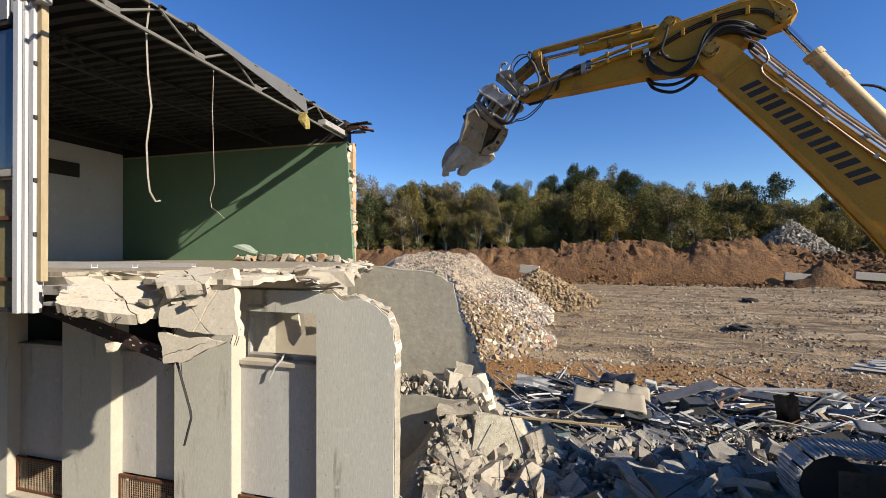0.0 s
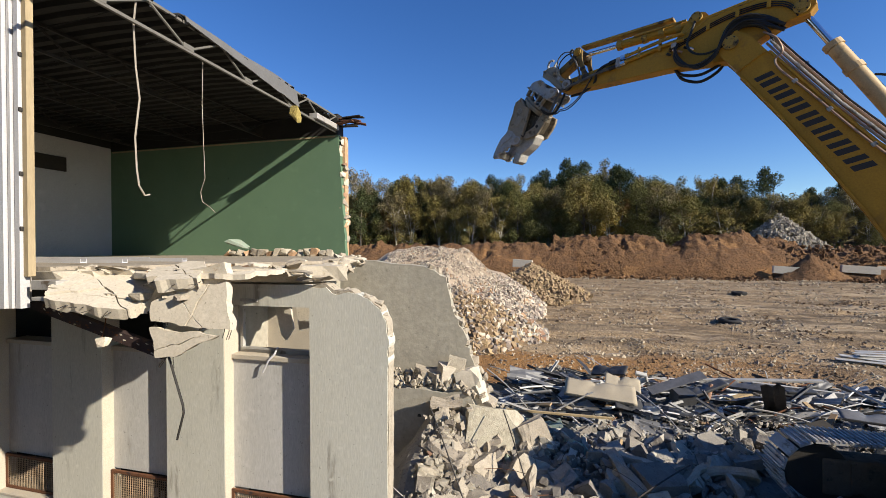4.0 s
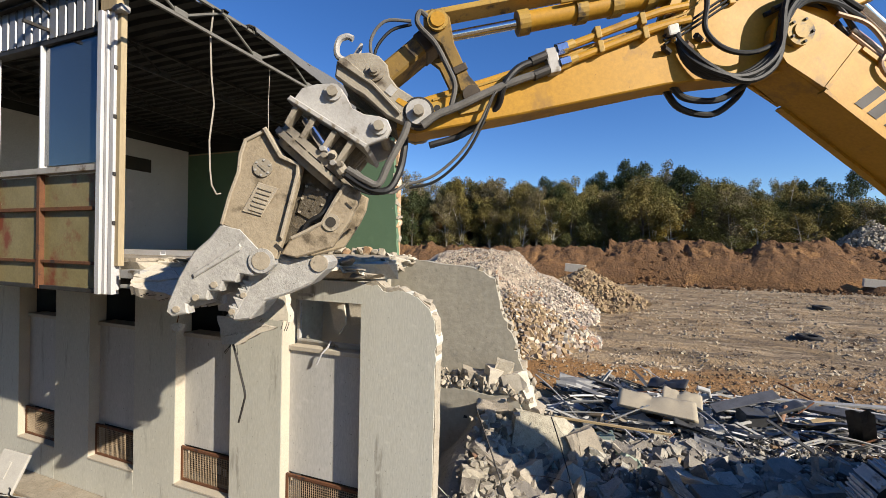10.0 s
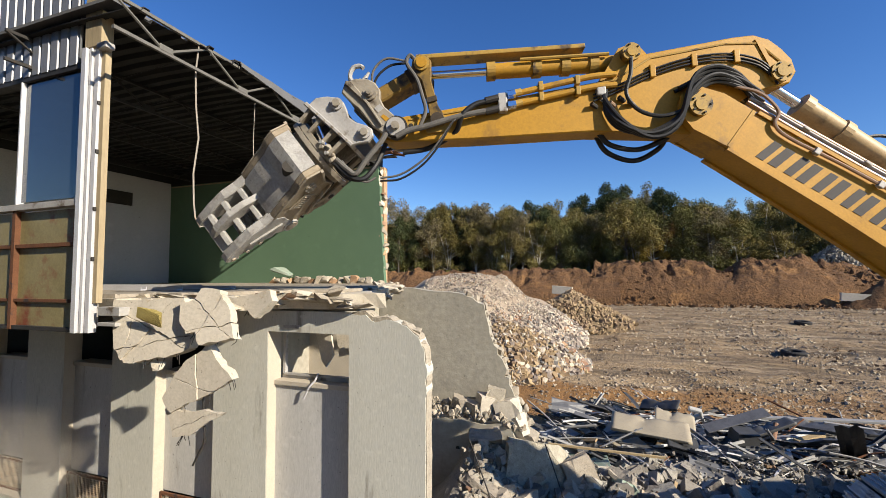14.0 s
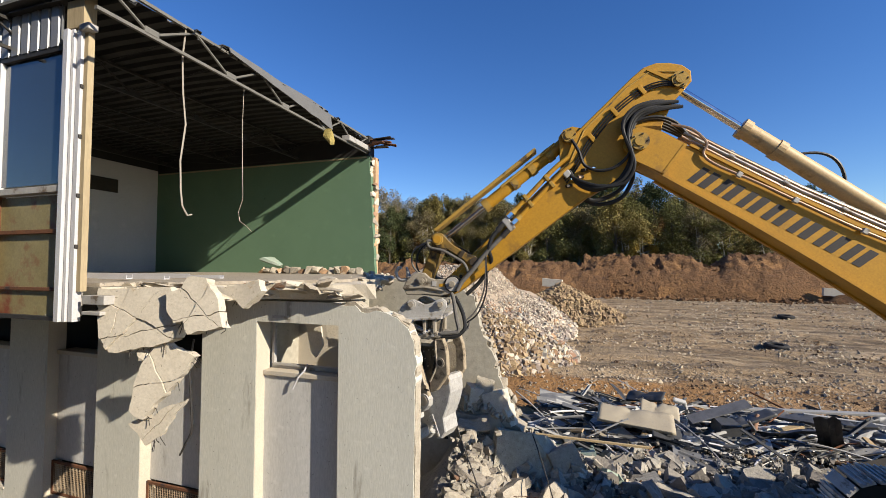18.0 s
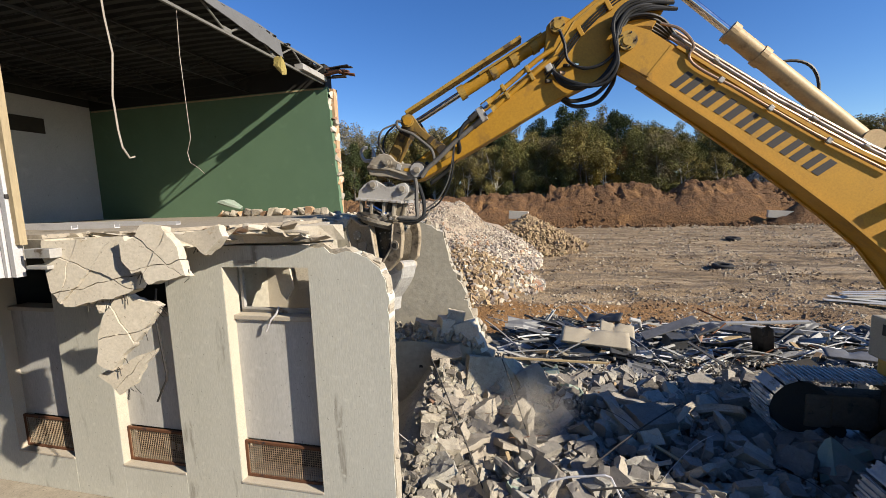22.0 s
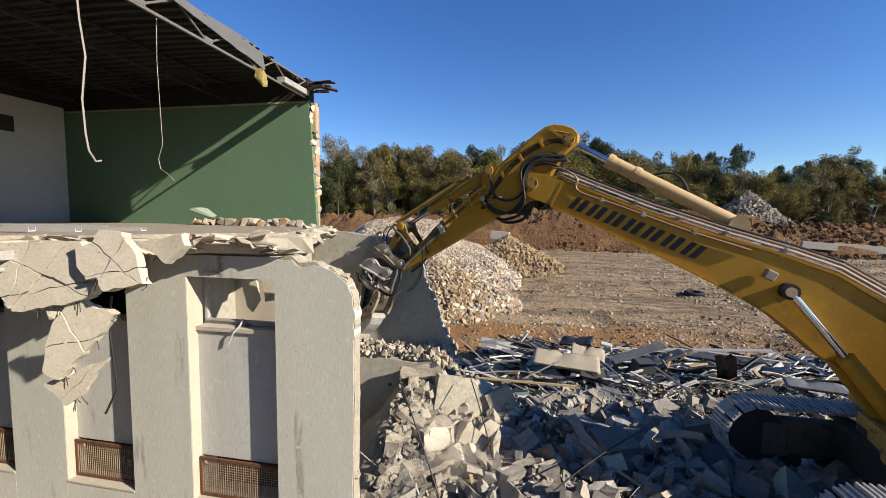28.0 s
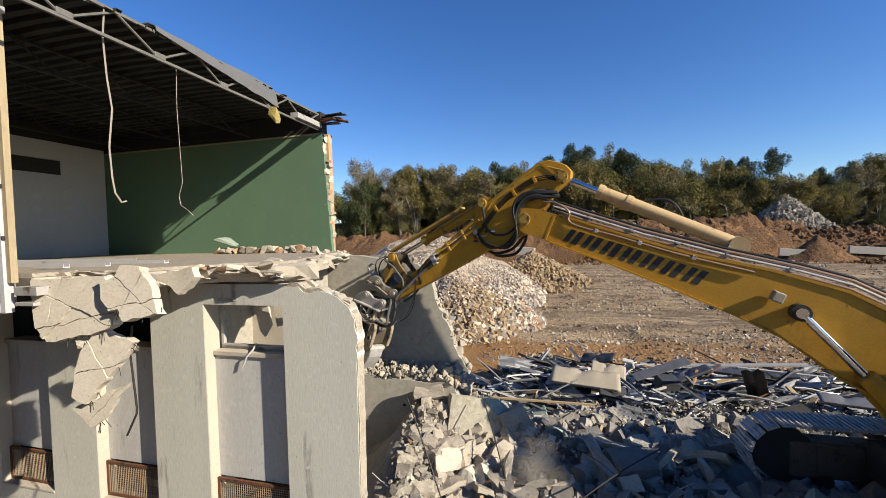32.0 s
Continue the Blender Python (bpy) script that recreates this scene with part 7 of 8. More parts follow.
lumps("brick_bits", spots["brick"], SHAPES, BRICK, heap)


def chunk_meshes(shapes, material):
    out = []
    for v, f in shapes:
        me = bpy.data.meshes.new("concrete_chunk")
        me.from_pydata(v.tolist(), [], f)
        me.materials.append(material)
        out.append(me)
    return out


CH_PALE, CH_GREY = chunk_meshes(block_shapes(14, 400, 1.0, 3), BROKEN), chunk_meshes(block_shapes(18, 430, 1.0, 2), BLOCKGREY)
CH_GREEN = chunk_meshes(block_shapes(4, 460, 0.6), GREENCHUNK)
for i in range(330):
    x, y = rg.uniform(-0.3, 8.2), rg.uniform(-2.0, 5.6)
    if in_way(x, y):
        continue
    s = rg.uniform(0.22, 0.44) if rg.random() < 0.88 else rg.uniform(0.44, 0.68)
    kind = CH_PALE if x < 0.9 + rg.uniform(-0.5, 0.5) else (CH_GREEN if rg.random() < 0.07 else CH_GREY)
    ob = new("concrete_chunk", rg.choice(kind))
    ob.parent = heap
    ob.matrix_basis = pose(x, y, heap_height(x, y) + s * 0.12 + 0.04, rg.gauss(0, 28), rg.gauss(0, 28), rg.uniform(0, 360)) @ Matrix.Scale(s, 4)


CH_PLATE = chunk_meshes(block_shapes(8, 480, 0.3, 3), BROKEN) + chunk_meshes(block_shapes(5, 490, 0.3, 3), BLOCKGREY)
for i in range(110):
    x, y = (rg.uniform(-0.1, 1.8), rg.uniform(-1.2, 4.2)) if i % 3 else (rg.uniform(1.5, 5), rg.uniform(-1.6, 4.5))
    if in_way(x, y):
        continue
    s = rg.uniform(0.4, 0.95)
    ob = new("wall_plate", rg.choice(CH_PLATE))
    ob.parent = heap
    ob.matrix_basis = pose(x, y, heap_height(x, y) + 0.1, rg.gauss(0, 40), rg.gauss(0, 30), rg.uniform(0, 360)) @ Matrix.Scale(s, 4)


def hollow_block(m):
    """A hollow concrete block with two rows of cells, chipped."""
    b = thing("hollow_block", "grey hollow concrete block lying in the rubble", "block", "hollow blocks")
    bm = bmesh.new()
    box(bm, -0.25, 0.25, -0.1, -0.07, -0.1, 0.1)
    box(bm, -0.25, 0.25, 0.07, 0.1, -0.1, 0.1)
    box(bm, -0.25, 0.25, -0.015, 0.015, -0.1, 0.1)
    for x in (-0.235, -0.08, 0.08, 0.235):
        box(bm, x - 0.015, x + 0.015, -0.07, -0.015, -0.1, 0.1)
        box(bm, x - 0.015, x + 0.015, 0.015, 0.07, -0.1, 0.1)
    part("shell", bm, BLOCKGREY, b)
    b.matrix_basis = m
    return b


hb = hollow_block(pose(2.0, 4.6, heap_height(2.0, 4.6) + 0.12, 70, 10, 30))
for x, y, rx, rz in ((1.5, 4.2, 80, 10), (3.4, 2.2, 60, 70), (4.4, 0.9, 75, 120), (2.6, 5.2, 20, 200), (0.9, 2.4, 65, 250)):
    copy_thing(hb, pose(x, y, heap_height(x, y) + 0.13, rx, 12, rz))

# wires, bars and lath sticking out of the broken masonry
for k in range(22):
    x, y = (rg.uniform(-0.2, 2.4), rg.uniform(-1.0, 4.0)) if k % 3 else (rg.uniform(2, 5), rg.uniform(-1.5, 4.2))
    a, ln = rg.uniform(0, 6.28), rg.uniform(0.5, 1.5)
    z = heap_height(x, y) + 0.05
    p, e = (x, y, z), (x + ln * math.cos(a), y + ln * math.sin(a), heap_height(x + ln * math.cos(a), y + ln * math.sin(a)) + rg.uniform(0.15, 0.5))
    solo("bent_wire", tube(bmesh.new(), bend(p, e, rg.uniform(-0.25, 0.1), 8), rg.choice((0.005, 0.007, 0.012)), 5), rg.choice((DARKSTEEL, RUST, DARKSTEEL, CABLE)), "thin bent wire sticking out of the broken masonry", "wire", "wires in the rubble")
for k in range(9):
    x, y = rg.uniform(0.3, 4.6), rg.uniform(-1.2, 4.4)
    bm = newbox(-rg.uniform(0.25, 0.6), 0.3, -0.03, 0.03, -0.012, 0.012, 0.003)
    ob = solo("timber_lath", bm, rg.choice((WOOD, WOOD, CREAM)), "short splintered timber lath lying in the rubble", "lath", "timber laths")
    ob.matrix_basis = pose(x, y, heap_height(x, y) + 0.16, rg.gauss(0, 15), rg.gauss(0, 18), rg.uniform(0, 360))

# litter at the foot of the facade
bent_foot = solo("plastic_lid", newbox(-0.3, 0.3, -0.03, 0.03, -0.34, 0.34, 0.02), CABLE, "dirty pale plastic lid leaning at the foot of the wall", "lid")
box_pts = bmesh.new()
box_pts.from_mesh(bent_foot.data)
box(box_pts, -0.05, 0.02, -0.045, -0.031, -0.12, 0.16, 0.004)
box_pts.to_mesh(bent_foot.data)
box_pts.free()
bent_foot.matrix_basis = pose(-8.55, -0.55, 0.48, -22, 8, 12)
for k in range(5):
    pts = [(-8.9 + 0.5 * i + 0.15 * math.sin(2.3 * i + k), -0.62 - 0.12 * k + 0.1 * math.cos(1.7 * i + 2 * k), 0.16 + 0.1 * abs(math.sin(1.3 * i + k))) for i in range(5 + 2 * k)]
    solo("loose_wire", tube(bmesh.new(), spline(pts, 4), 0.011, 6), CABLE if k % 2 else HOSE, "tangled loose wire on the ground along the wall", "wire", "loose wires")

# small gravel mound behind the scrap
mound = []
for i in range(900):
    a, r = rg.uniform(0, 6.28), rg.random() ** 0.6
    mound.append(((2.1 + 1.7 * r * math.cos(a), 9.9 + 1.0 * r * math.sin(a), 0.1 + 0.5 * (1 - r)), 0.04 + 0.14 * rg.random() ** 3, rg.randrange(999)))
tagged(lumps("gravel_mound", mound, SHAPES_BOX, RUBBLE), "small grey gravel mound behind the scrap heap", "gravel", kind="stuff")
solo("bent_strip", tube(bmesh.new(), [(1.75, 0.3, 1.12), (2.0, 0.32, 1.2), (2.45, 0.3, 1.3), (2.52, 0.3, 1.28), (2.68, 0.26, 0.95)], 0.014, 6), ALU, "thin white bent metal strip in the rubble", "strip")

# larger named lumps
def big_chunk(x, y, z, sx, sy, sz, seed, rot, material, label, name="wall_chunk"):
    v, f = block_shapes(1, seed)[0]
    bm = bmesh.new()
    k = np.array((sx, sy, sz)) / (v.max(0) - v.min(0))
    vs = [bm.verts.new(p) for p in (v * k).tolist()]
    for g in f:
        bm.faces.new([vs[i] for i in g])
    bmesh.ops.subdivide_edges(bm, edges=bm.edges[:], cuts=4, use_grid_fill=True)
    for p in bm.verts:
        p.co += noise.noise_vector(p.co * 5 + Vector((seed, 0, 0))) * 0.022 + noise.noise_vector(p.co * 17 + Vector((seed, 3, 0))) * 0.016
    ob = solo(name, bm, material, label, "chunk")
    ob.matrix_basis = pose(x, y, z, *rot)
    return ob


# blocks that lie on the ledge until the crusher pulls them down
LEDGE = []
for k, (x, z, w, h) in enumerate(((0.12, 1.98, 0.5, 0.42), (-0.5, 1.95, 0.55, 0.34), (-0.18, 2.2, 0.42, 0.4), (0.3, 1.7, 0.4, 0.4), (-0.9, 1.98, 0.45, 0.3), (-0.05, 1.92, 0.4, 0.36), (-0.35, 2.02, 0.35, 0.5), (0.42, 1.45, 0.5, 0.36))):
    rot = (10 * (k % 3) - 8, 12 * (k % 4) - 16, 50 * k)
    LEDGE.append((big_chunk(x, 3.78 + 0.05 * (k % 3), z, w, 0.38, h, 500 + 3 * k, rot, BROKEN if k % 3 else PLASTER, "pale block chunk lying on the broken ledge", "ledge_chunk"), (x, 3.78 + 0.05 * (k % 3), z), rot))
big_chunk(0.72, 3.5, 1.0, 1.35, 0.22, 1.0, 503, (-6, 10, 24), BLOCKPALE, "large slanted pale wall chunk leaning on rubble")
big_chunk(1.55, 3.7, 0.85, 0.6, 0.2, 0.85, 504, (-12, -22, 30), BROKEN, "large slanted pale wall chunk leaning on rubble")
big_chunk(3.6, 2.9, heap_height(3.6, 2.9) + 0.2, 0.85, 0.6, 0.35, 505, (12, 8, 30), BLOCKGREY, "flat blue-grey painted slab chunk on the rubble")
big_chunk(2.4, -0.4, heap_height(2.4, -0.4) + 0.35, 0.35, 0.3, 0.95, 506, (10, -14, 20), BROKEN, "upright pale concrete stump in the rubble")
big_chunk(4.3, 0.4, heap_height(4.3, 0.4) + 0.2, 0.7, 0.5, 0.45, 507, (10, 20, 40), BLOCKGREY, "square grey concrete block in the rubble")
for i, (p, q_) in enumerate((((-0.1, 1.5, 2.2), (0.9, 0.6, 0.5)), ((0.9, 3.2, 1.6), (1.5, 2.0, 0.5)), ((2.2, -0.3, 1.5), (3.4, -0.2, 1.55)), ((2.4, 1.2, 0.8), (4.0, 2.6, 1.2)))):
    solo("rebar_rod", tube(bmesh.new(), bend(p, q_, -0.06), 0.012, 6), DARKSTEEL, "bent reinforcing rod sticking out of the rubble", "rod", "rebar rods")

# rubble on the ledge behind
spots = []
for i in range(420):
    x = rg.uniform(-2.6, 0.5)
    spots.append(((x, rg.uniform(3.5, 4.25), 1.82 + rg.uniform(-0.05, 0.15) - 0.5 * max(0, x - 0.1)), 0.05 + 0.14 * rg.random() ** 2, rg.randrange(999)))
ob = lumps("ledge_rubble", spots, SHAPES_BOX, BROKEN)
tagged(ob, "broken pale blocks and mortar on the wall ledge", "rubble", kind="stuff")

# ---------------------------------------------------------------- scrap metal
scrap = thing("scrap_heap", "tangled heap of sheet steel, profiles and pipes", "scrap heap")
rg = random.Random(31)


def scrap_height(x, y):
    e = min(1, max(0, (x - 0.2) / 1.4), max(0, (12.5 - x) / 2)) * min(1, max(0, (y - 5.2) / 1.0), max(0, (10 - y) / 1.6))
    return 0.1 + e * (0.35 + 0.2 * noise.noise((x * 0.7, y * 0.7, 8)))


for i in range(760):
    x, y = rg.uniform(0.6, 12.5), rg.uniform(5.3, 9.8)
    ln = rg.uniform(0.4, 2.4) if i < 560 else rg.uniform(1.2, 3.4)
    k = rg.random() if i < 300 else rg.choice((0.1, 0.2, 0.72, 0.8, 0.84, 0.5))
    bm = bmesh.new()
    if k < 0.45:
        w = rg.uniform(0.03, 0.11)
        box(bm, -ln / 2, ln / 2, -w / 2, w / 2, 0, 0.004)
        box(bm, -ln / 2, ln / 2, -w / 2, -w / 2 + 0.004, 0.004, 0.05)
        box(bm, -ln / 2, ln / 2, w / 2 - 0.004, w / 2, 0.004, 0.05)
        name, m = "profile", rg.choice((SCRAPDARK, SCRAPDARK, SCRAPWHITE))
    elif k < 0.7:
        w, n = rg.uniform(0.2, 0.55), 7
        vs = [[bm.verts.new((-ln / 2 + ln * a / n, -w / 2 + w * b / 4, 0.035 * (b % 2) + 0.12 * noise.noise((a * 0.5, b * 0.5, i)))) for b in range(5)] for a in range(n + 1)]
        for r0, r1 in zip(vs, vs[1:]):
            for b in range(4):
                bm.faces.new((r0[b], r0[b + 1], r1[b + 1], r1[b]))
        name, m = "bent_sheet", rg.choice((SCRAPDARK, SCRAPDARK, SCRAPWHITE))
    elif k < 0.86:
        tube(bm, bend((-ln / 2, 0, 0), (ln / 2, 0, 0), rg.uniform(-0.12, 0.25), 8, (0, 0.6, 0.8)), rg.uniform(0.012, 0.028), 6)
        name, m = "bar", rg.choice((DARKSTEEL, SCRAPWHITE, SCRAPWHITE, RUST, ALU))
    else:
        box(bm, -ln / 2, ln / 2, -0.06, 0.06, -0.025, 0.025, 0.004)
        name, m = "plank", rg.choice((WOOD, WOOD, SCRAPDARK, CREAM))
    ob = part(name, bm, m, scrap)
    ob.matrix_basis = pose(x, y, scrap_height(x, y) + rg.uniform(0.0, 0.18), rg.uniform(-40, 40), rg.gauss(0, 13), rg.gauss(8, 38))
# black sheet below the scrap: shade between the pieces put into its colour
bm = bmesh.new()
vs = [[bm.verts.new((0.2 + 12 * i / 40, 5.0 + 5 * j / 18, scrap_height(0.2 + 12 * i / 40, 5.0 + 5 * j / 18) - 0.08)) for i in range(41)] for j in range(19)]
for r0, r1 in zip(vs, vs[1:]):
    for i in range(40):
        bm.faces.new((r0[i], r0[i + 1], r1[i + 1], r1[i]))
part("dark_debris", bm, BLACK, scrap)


def board(x, y, z, w, d, t, rot, material, label, name="board"):
    ob = solo(name, newbox(-w / 2, w / 2, -d / 2, d / 2, -t / 2, t / 2, min(0.01, t / 3)), material, label, name.replace("_", " "))
    ob.matrix_basis = pose(x, y, z, *rot)
    return ob


def bent_sheet(x, y, z, w, d, rot, material, label, seed, name="bent_board"):
    """A board that has buckled: a thick sheet with soft folds and a turned-down lip."""
    bm = bmesh.new()
    n, m = 16, 9
    vs = []
    for i in range(n + 1):
        row = []
        for j in range(m + 1):
            u, v = i / n, j / m
            h = (0.05 * noise.noise((u * 2.4, v * 1.4, seed)) + 0.06 * abs(noise.noise((u * 4, v * 2, seed + 3)))) * v - 0.07 * max(0, 1 - abs(u - 0.3 - 0.15 * v) * 9) * v - (0.06 if j == 0 else 0)
            row.append(bm.verts.new(((u - 0.5) * w, (v - 0.5) * d * (1 - 0.12 * max(0, noise.noise((u * 3, seed, 5))) * v) + (d / m - 0.012 if j == 0 else 0), h)))
        vs.append(row)
    for r0, r1 in zip(vs, vs[1:]):
        for j in range(m):
            bm.faces.new((r0[j], r1[j], r1[j + 1], r0[j + 1]))
    ob = smooth(solo(name, bm, material, label, "board"), 22)
    ob.modifiers.new("thickness", "SOLIDIFY").thickness = 0.012
    ob.matrix_basis = pose(x, y, z, *rot)
    return ob


bent_sheet(3.1, 6.55, 1.0, 1.75, 0.85, (14, 3, -6), CREAM, "buckled cream board lying on the scrap heap", 3)
bent_sheet(3.75, 7.1, 1.06, 0.9, 0.7, (16, 6, -8), CREAM, "cream board lying on the scrap heap", 9)
for k in range(9):
    bent_sheet(rg.uniform(1.4, 11), rg.uniform(6, 9), 0.75 + rg.uniform(0, 0.25), rg.uniform(0.7, 1.6), rg.uniform(0.2, 0.5), (rg.uniform(-30, 45), rg.uniform(-20, 20), rg.uniform(-40, 40)), SCRAPDARK, "crumpled dark steel sheet in the scrap heap", 20 + k, "crumpled_sheet")
solo("red_pipe", rod(bmesh.new(), (5.8, 7.2, 0.55), (6.1, 7.7, 1.0), 0.06, 12), BRICK, "short red-brown pipe stub in the scrap heap", "pipe")
board(8.3, 8.2, 0.75, 2.0, 0.06, 0.42, (14, 2, -8), SCRAPWHITE, "white sheet panel on edge in the scrap heap", "white_panel")
board(5.2, 7.0, 0.85, 0.5, 0.4, 0.3, (10, 5, 15), SCRAPDARK, "dark grey steel box in the scrap heap", "steel_box")
board(7.6, 8.6, 0.95, 3.2, 0.14, 0.06, (5, -2, 4), SCRAPWHITE, "long white steel gutter across the scrap heap", "gutter")
board(5.1, 7.2, 1.15, 1.5, 0.3, 0.03, (20, -18, 12), SCRAPDARK, "tilted ribbed steel sheet on the scrap heap", "steel_sheet")
board(6.6, 7.3, 0.85, 0.7, 0.15, 0.1, (5, -10, 25), WOOD, "pale timber offcut on the scrap heap", "timber_offcut")
board(6.9, 5.4, 0.8, 1.6, 0.25, 0.05, (20, -10, 20), BLACK, "dark plank lying beside the track", "dark_plank")
solo("bent_pipe", tube(bmesh.new(), [(3.6, 7.9, 0.7), (4.2, 7.9, 0.85), (4.5, 7.8, 1.0), (4.45, 7.7, 1.15), (4.2, 7.7, 1.2)], 0.07, 10), SCRAPWHITE, "white bent duct on the scrap heap", "duct")
solo("wood_strip", newbox(0.8, 3.2, 5.0, 5.06, 0.88, 0.92), WOOD, "long brown timber strip on the rubble", "timber")
for k in range(6):
    board(14.2 + 0.25 * k, 14.6 + 0.2 * k, 0.2 + 0.05 * k, 2.4, 0.25, 0.03, (rg.uniform(-6, 6), rg.uniform(-5, 5), rg.uniform(-15, 15)), SCRAPWHITE, "white steel profile lying on the yard", "steel_profile")

# ---------------------------------------------------------------- yard: tyres, stones, gravel heap, earth bank
def old_tyre(x, y):
    b = thing("old_tyre", "worn black tyre lying on the yard", "tyre", "old tyres")
    bm = bmesh.new()
    prof_t = [(0.3, -0.12), (0.46, -0.14), (0.54, -0.08), (0.55, 0.08), (0.46, 0.14), (0.3, 0.12)]
    rings = [[bm.verts.new((r * math.cos(a), r * math.sin(a), z)) for r, z in prof_t] for a in [2 * math.pi * i / 24 for i in range(24)]]
    for i in range(24):
        for k in range(6):
            bm.faces.new((rings[i][k], rings[(i + 1) % 24][k], rings[(i + 1) % 24][(k + 1) % 6], rings[i][(k + 1) % 6]))
    part("tread", bm, TYRE, b)
    b.matrix_basis = pose(x, y, ground_height(x, y) + 0.14, 3, 2)
    return b


for x, y in ((19.8, 40.0), (12.9, 24.1)):
    o = old_tyre(x, y)
    o.matrix_basis = o.matrix_basis @ Matrix.Scale(1.15, 4)

YARDSTONE = mat("yard_stone", (0.37, 0.305, 0.22), (0.25, 0.2, 0.14), 0.95, scale=3, fine=20, bump=0.4, rnd=0.35)
CLOD = mat("dirt_clod", (0.2, 0.135, 0.077), (0.12, 0.08, 0.047), 0.98, scale=3, fine=20, bump=0.5, rnd=0.3)
rg = random.Random(41)
spots, clods = [], []
for i in range(26000):
    y = 5.5 + 56 * rg.random() ** 1.7
    x = rg.uniform(-3, 15) + (y - 5) * rg.uniform(-0.15, 0.95)
    patch = noise.noise((x * 0.25, y * 0.18, 7)) + 0.6 * noise.noise((x * 0.9, y * 0.6, 3))
    if patch + 0.5 * rg.random() < 0.12:
        continue
    at = ((x, y, ground_height(x, y)), (0.03 + 0.13 * rg.random() ** 3) * (1 + y / 45), rg.randrange(999))
    (clods if noise.noise((x * 0.4, y * 0.3, 17)) > 0.08 + 0.2 * rg.random() else spots).append(at)
tagged(lumps("yard_stones", spots, SHAPES, YARDSTONE), "loose stones scattered over the yard", "stones", kind="stuff")
tagged(lumps("yard_clods", clods, SHAPES, CLOD), "dark clods of dirt scattered over the yard", "clods", kind="stuff")


def gravel_height(x, y):
    """A long tipped pile, steep towards the building, with a lower nose reaching into the yard."""
    wob = 1.2 * noise.noise((x * 0.25, y * 0.25, 11))
    d1 = math.hypot((x + 7.5 + wob) / 9.5, (y - 27) / 12.5)
    d2 = math.hypot((x + 2.8 + wob) / 4.6, (y - 17.5 + wob) / 5.2)
    h = 6.0 * max(0, 1 - d1) + 0.5 * max(0, 1 - d1) ** 0.5
    h = max(h, 3.0 * max(0, 1 - d2))
    crest = 4.5 + 0.35 * noise.noise((x * 0.35, y * 0.35, 4)) + 0.2 * noise.noise((x * 0.9, y * 0.9, 4))
    h = min(h, crest + 0.1 * max(0, h - crest))
    if h <= 0.1:
        return h - 0.1
    # runnels down the flanks
    run = noise.noise((math.atan2(y - 24, x + 5) * 9, 2, 3))
    return h - 0.1 + min(1, h) * (0.4 * noise.noise((x * 0.4, y * 0.4, 1)) + 0.2 * noise.noise((x * 1.3, y * 1.3, 1)) + 0.22 * run)


gp = thing("gravel_pile", "tall pile of pale crushed concrete and brick", "gravel pile", kind="stuff")
bm = bmesh.new()
vs = [[bm.verts.new((-18 + 23 * i / 60, 12 + 29 * j / 60, gravel_height(-18 + 23 * i / 60, 12 + 29 * j / 60))) for i in range(61)] for j in range(61)]
for r0, r1 in zip(vs, vs[1:]):
    for i in range(60):
        bm.faces.new((r0[i], r0[i + 1], r1[i + 1], r1[i]))
part("pile_bed", bm, PILEDIRT, gp)
s1, s2, s3, s4 = [], [], [], []
for i in range(36000):
    x, y = rg.uniform(-9, 3.5), 12 + 18 * rg.random()
    h = gravel_height(x, y)
    if h < 0.02:
        continue
    low = max(0.0, 1 - h / 2.6)
    s = 0.05 + (0.1 + 0.36 * low) * rg.random() ** 3
    k = rg.random() + 0.5 * noise.noise((x * 0.35, y * 0.35, 20))
    at = ((x, y, h + 0.01), s, rg.randrange(999))
    if y < 20 and x > -3 and k < 0.42:
        s2.append(at)
    elif k > 0.97:
        s3.append(at)
    elif k > 0.8:
        s4.append(at)
    else:
        s1.append(at)
lumps("pale_stones", s1, SHAPES_BOX, GRAVEL, gp)
lumps("tan_stones", s2, SHAPES_BOX, GRAVELTAN, gp)
lumps("brick_stones", s3, SHAPES_BOX, BRICK, gp)
lumps("grey_stones", s4, SHAPES_BOX, BLOCKGREY, gp)
# tan heap beside it
tan = []
for i in range(5200):
    a, r = rg.uniform(0, 6.28), rg.random() ** 0.6
    x, y = 0.5 + 5.5 * r * math.cos(a), 36 + 8 * r * math.sin(a)
    tan.append(((x, y, max(0, 3.0 * (1 - r)) + 0.1 + 0.3 * noise.noise((x * 0.6, y * 0.6, 2))), 0.08 + 0.36 * rg.random() ** 2.5, rg.randrange(999)))
tagged(lumps("tan_heap", tan, SHAPES_BOX, GRAVELTAN), "low heap of tan brick rubble", "rubble", kind="stuff")


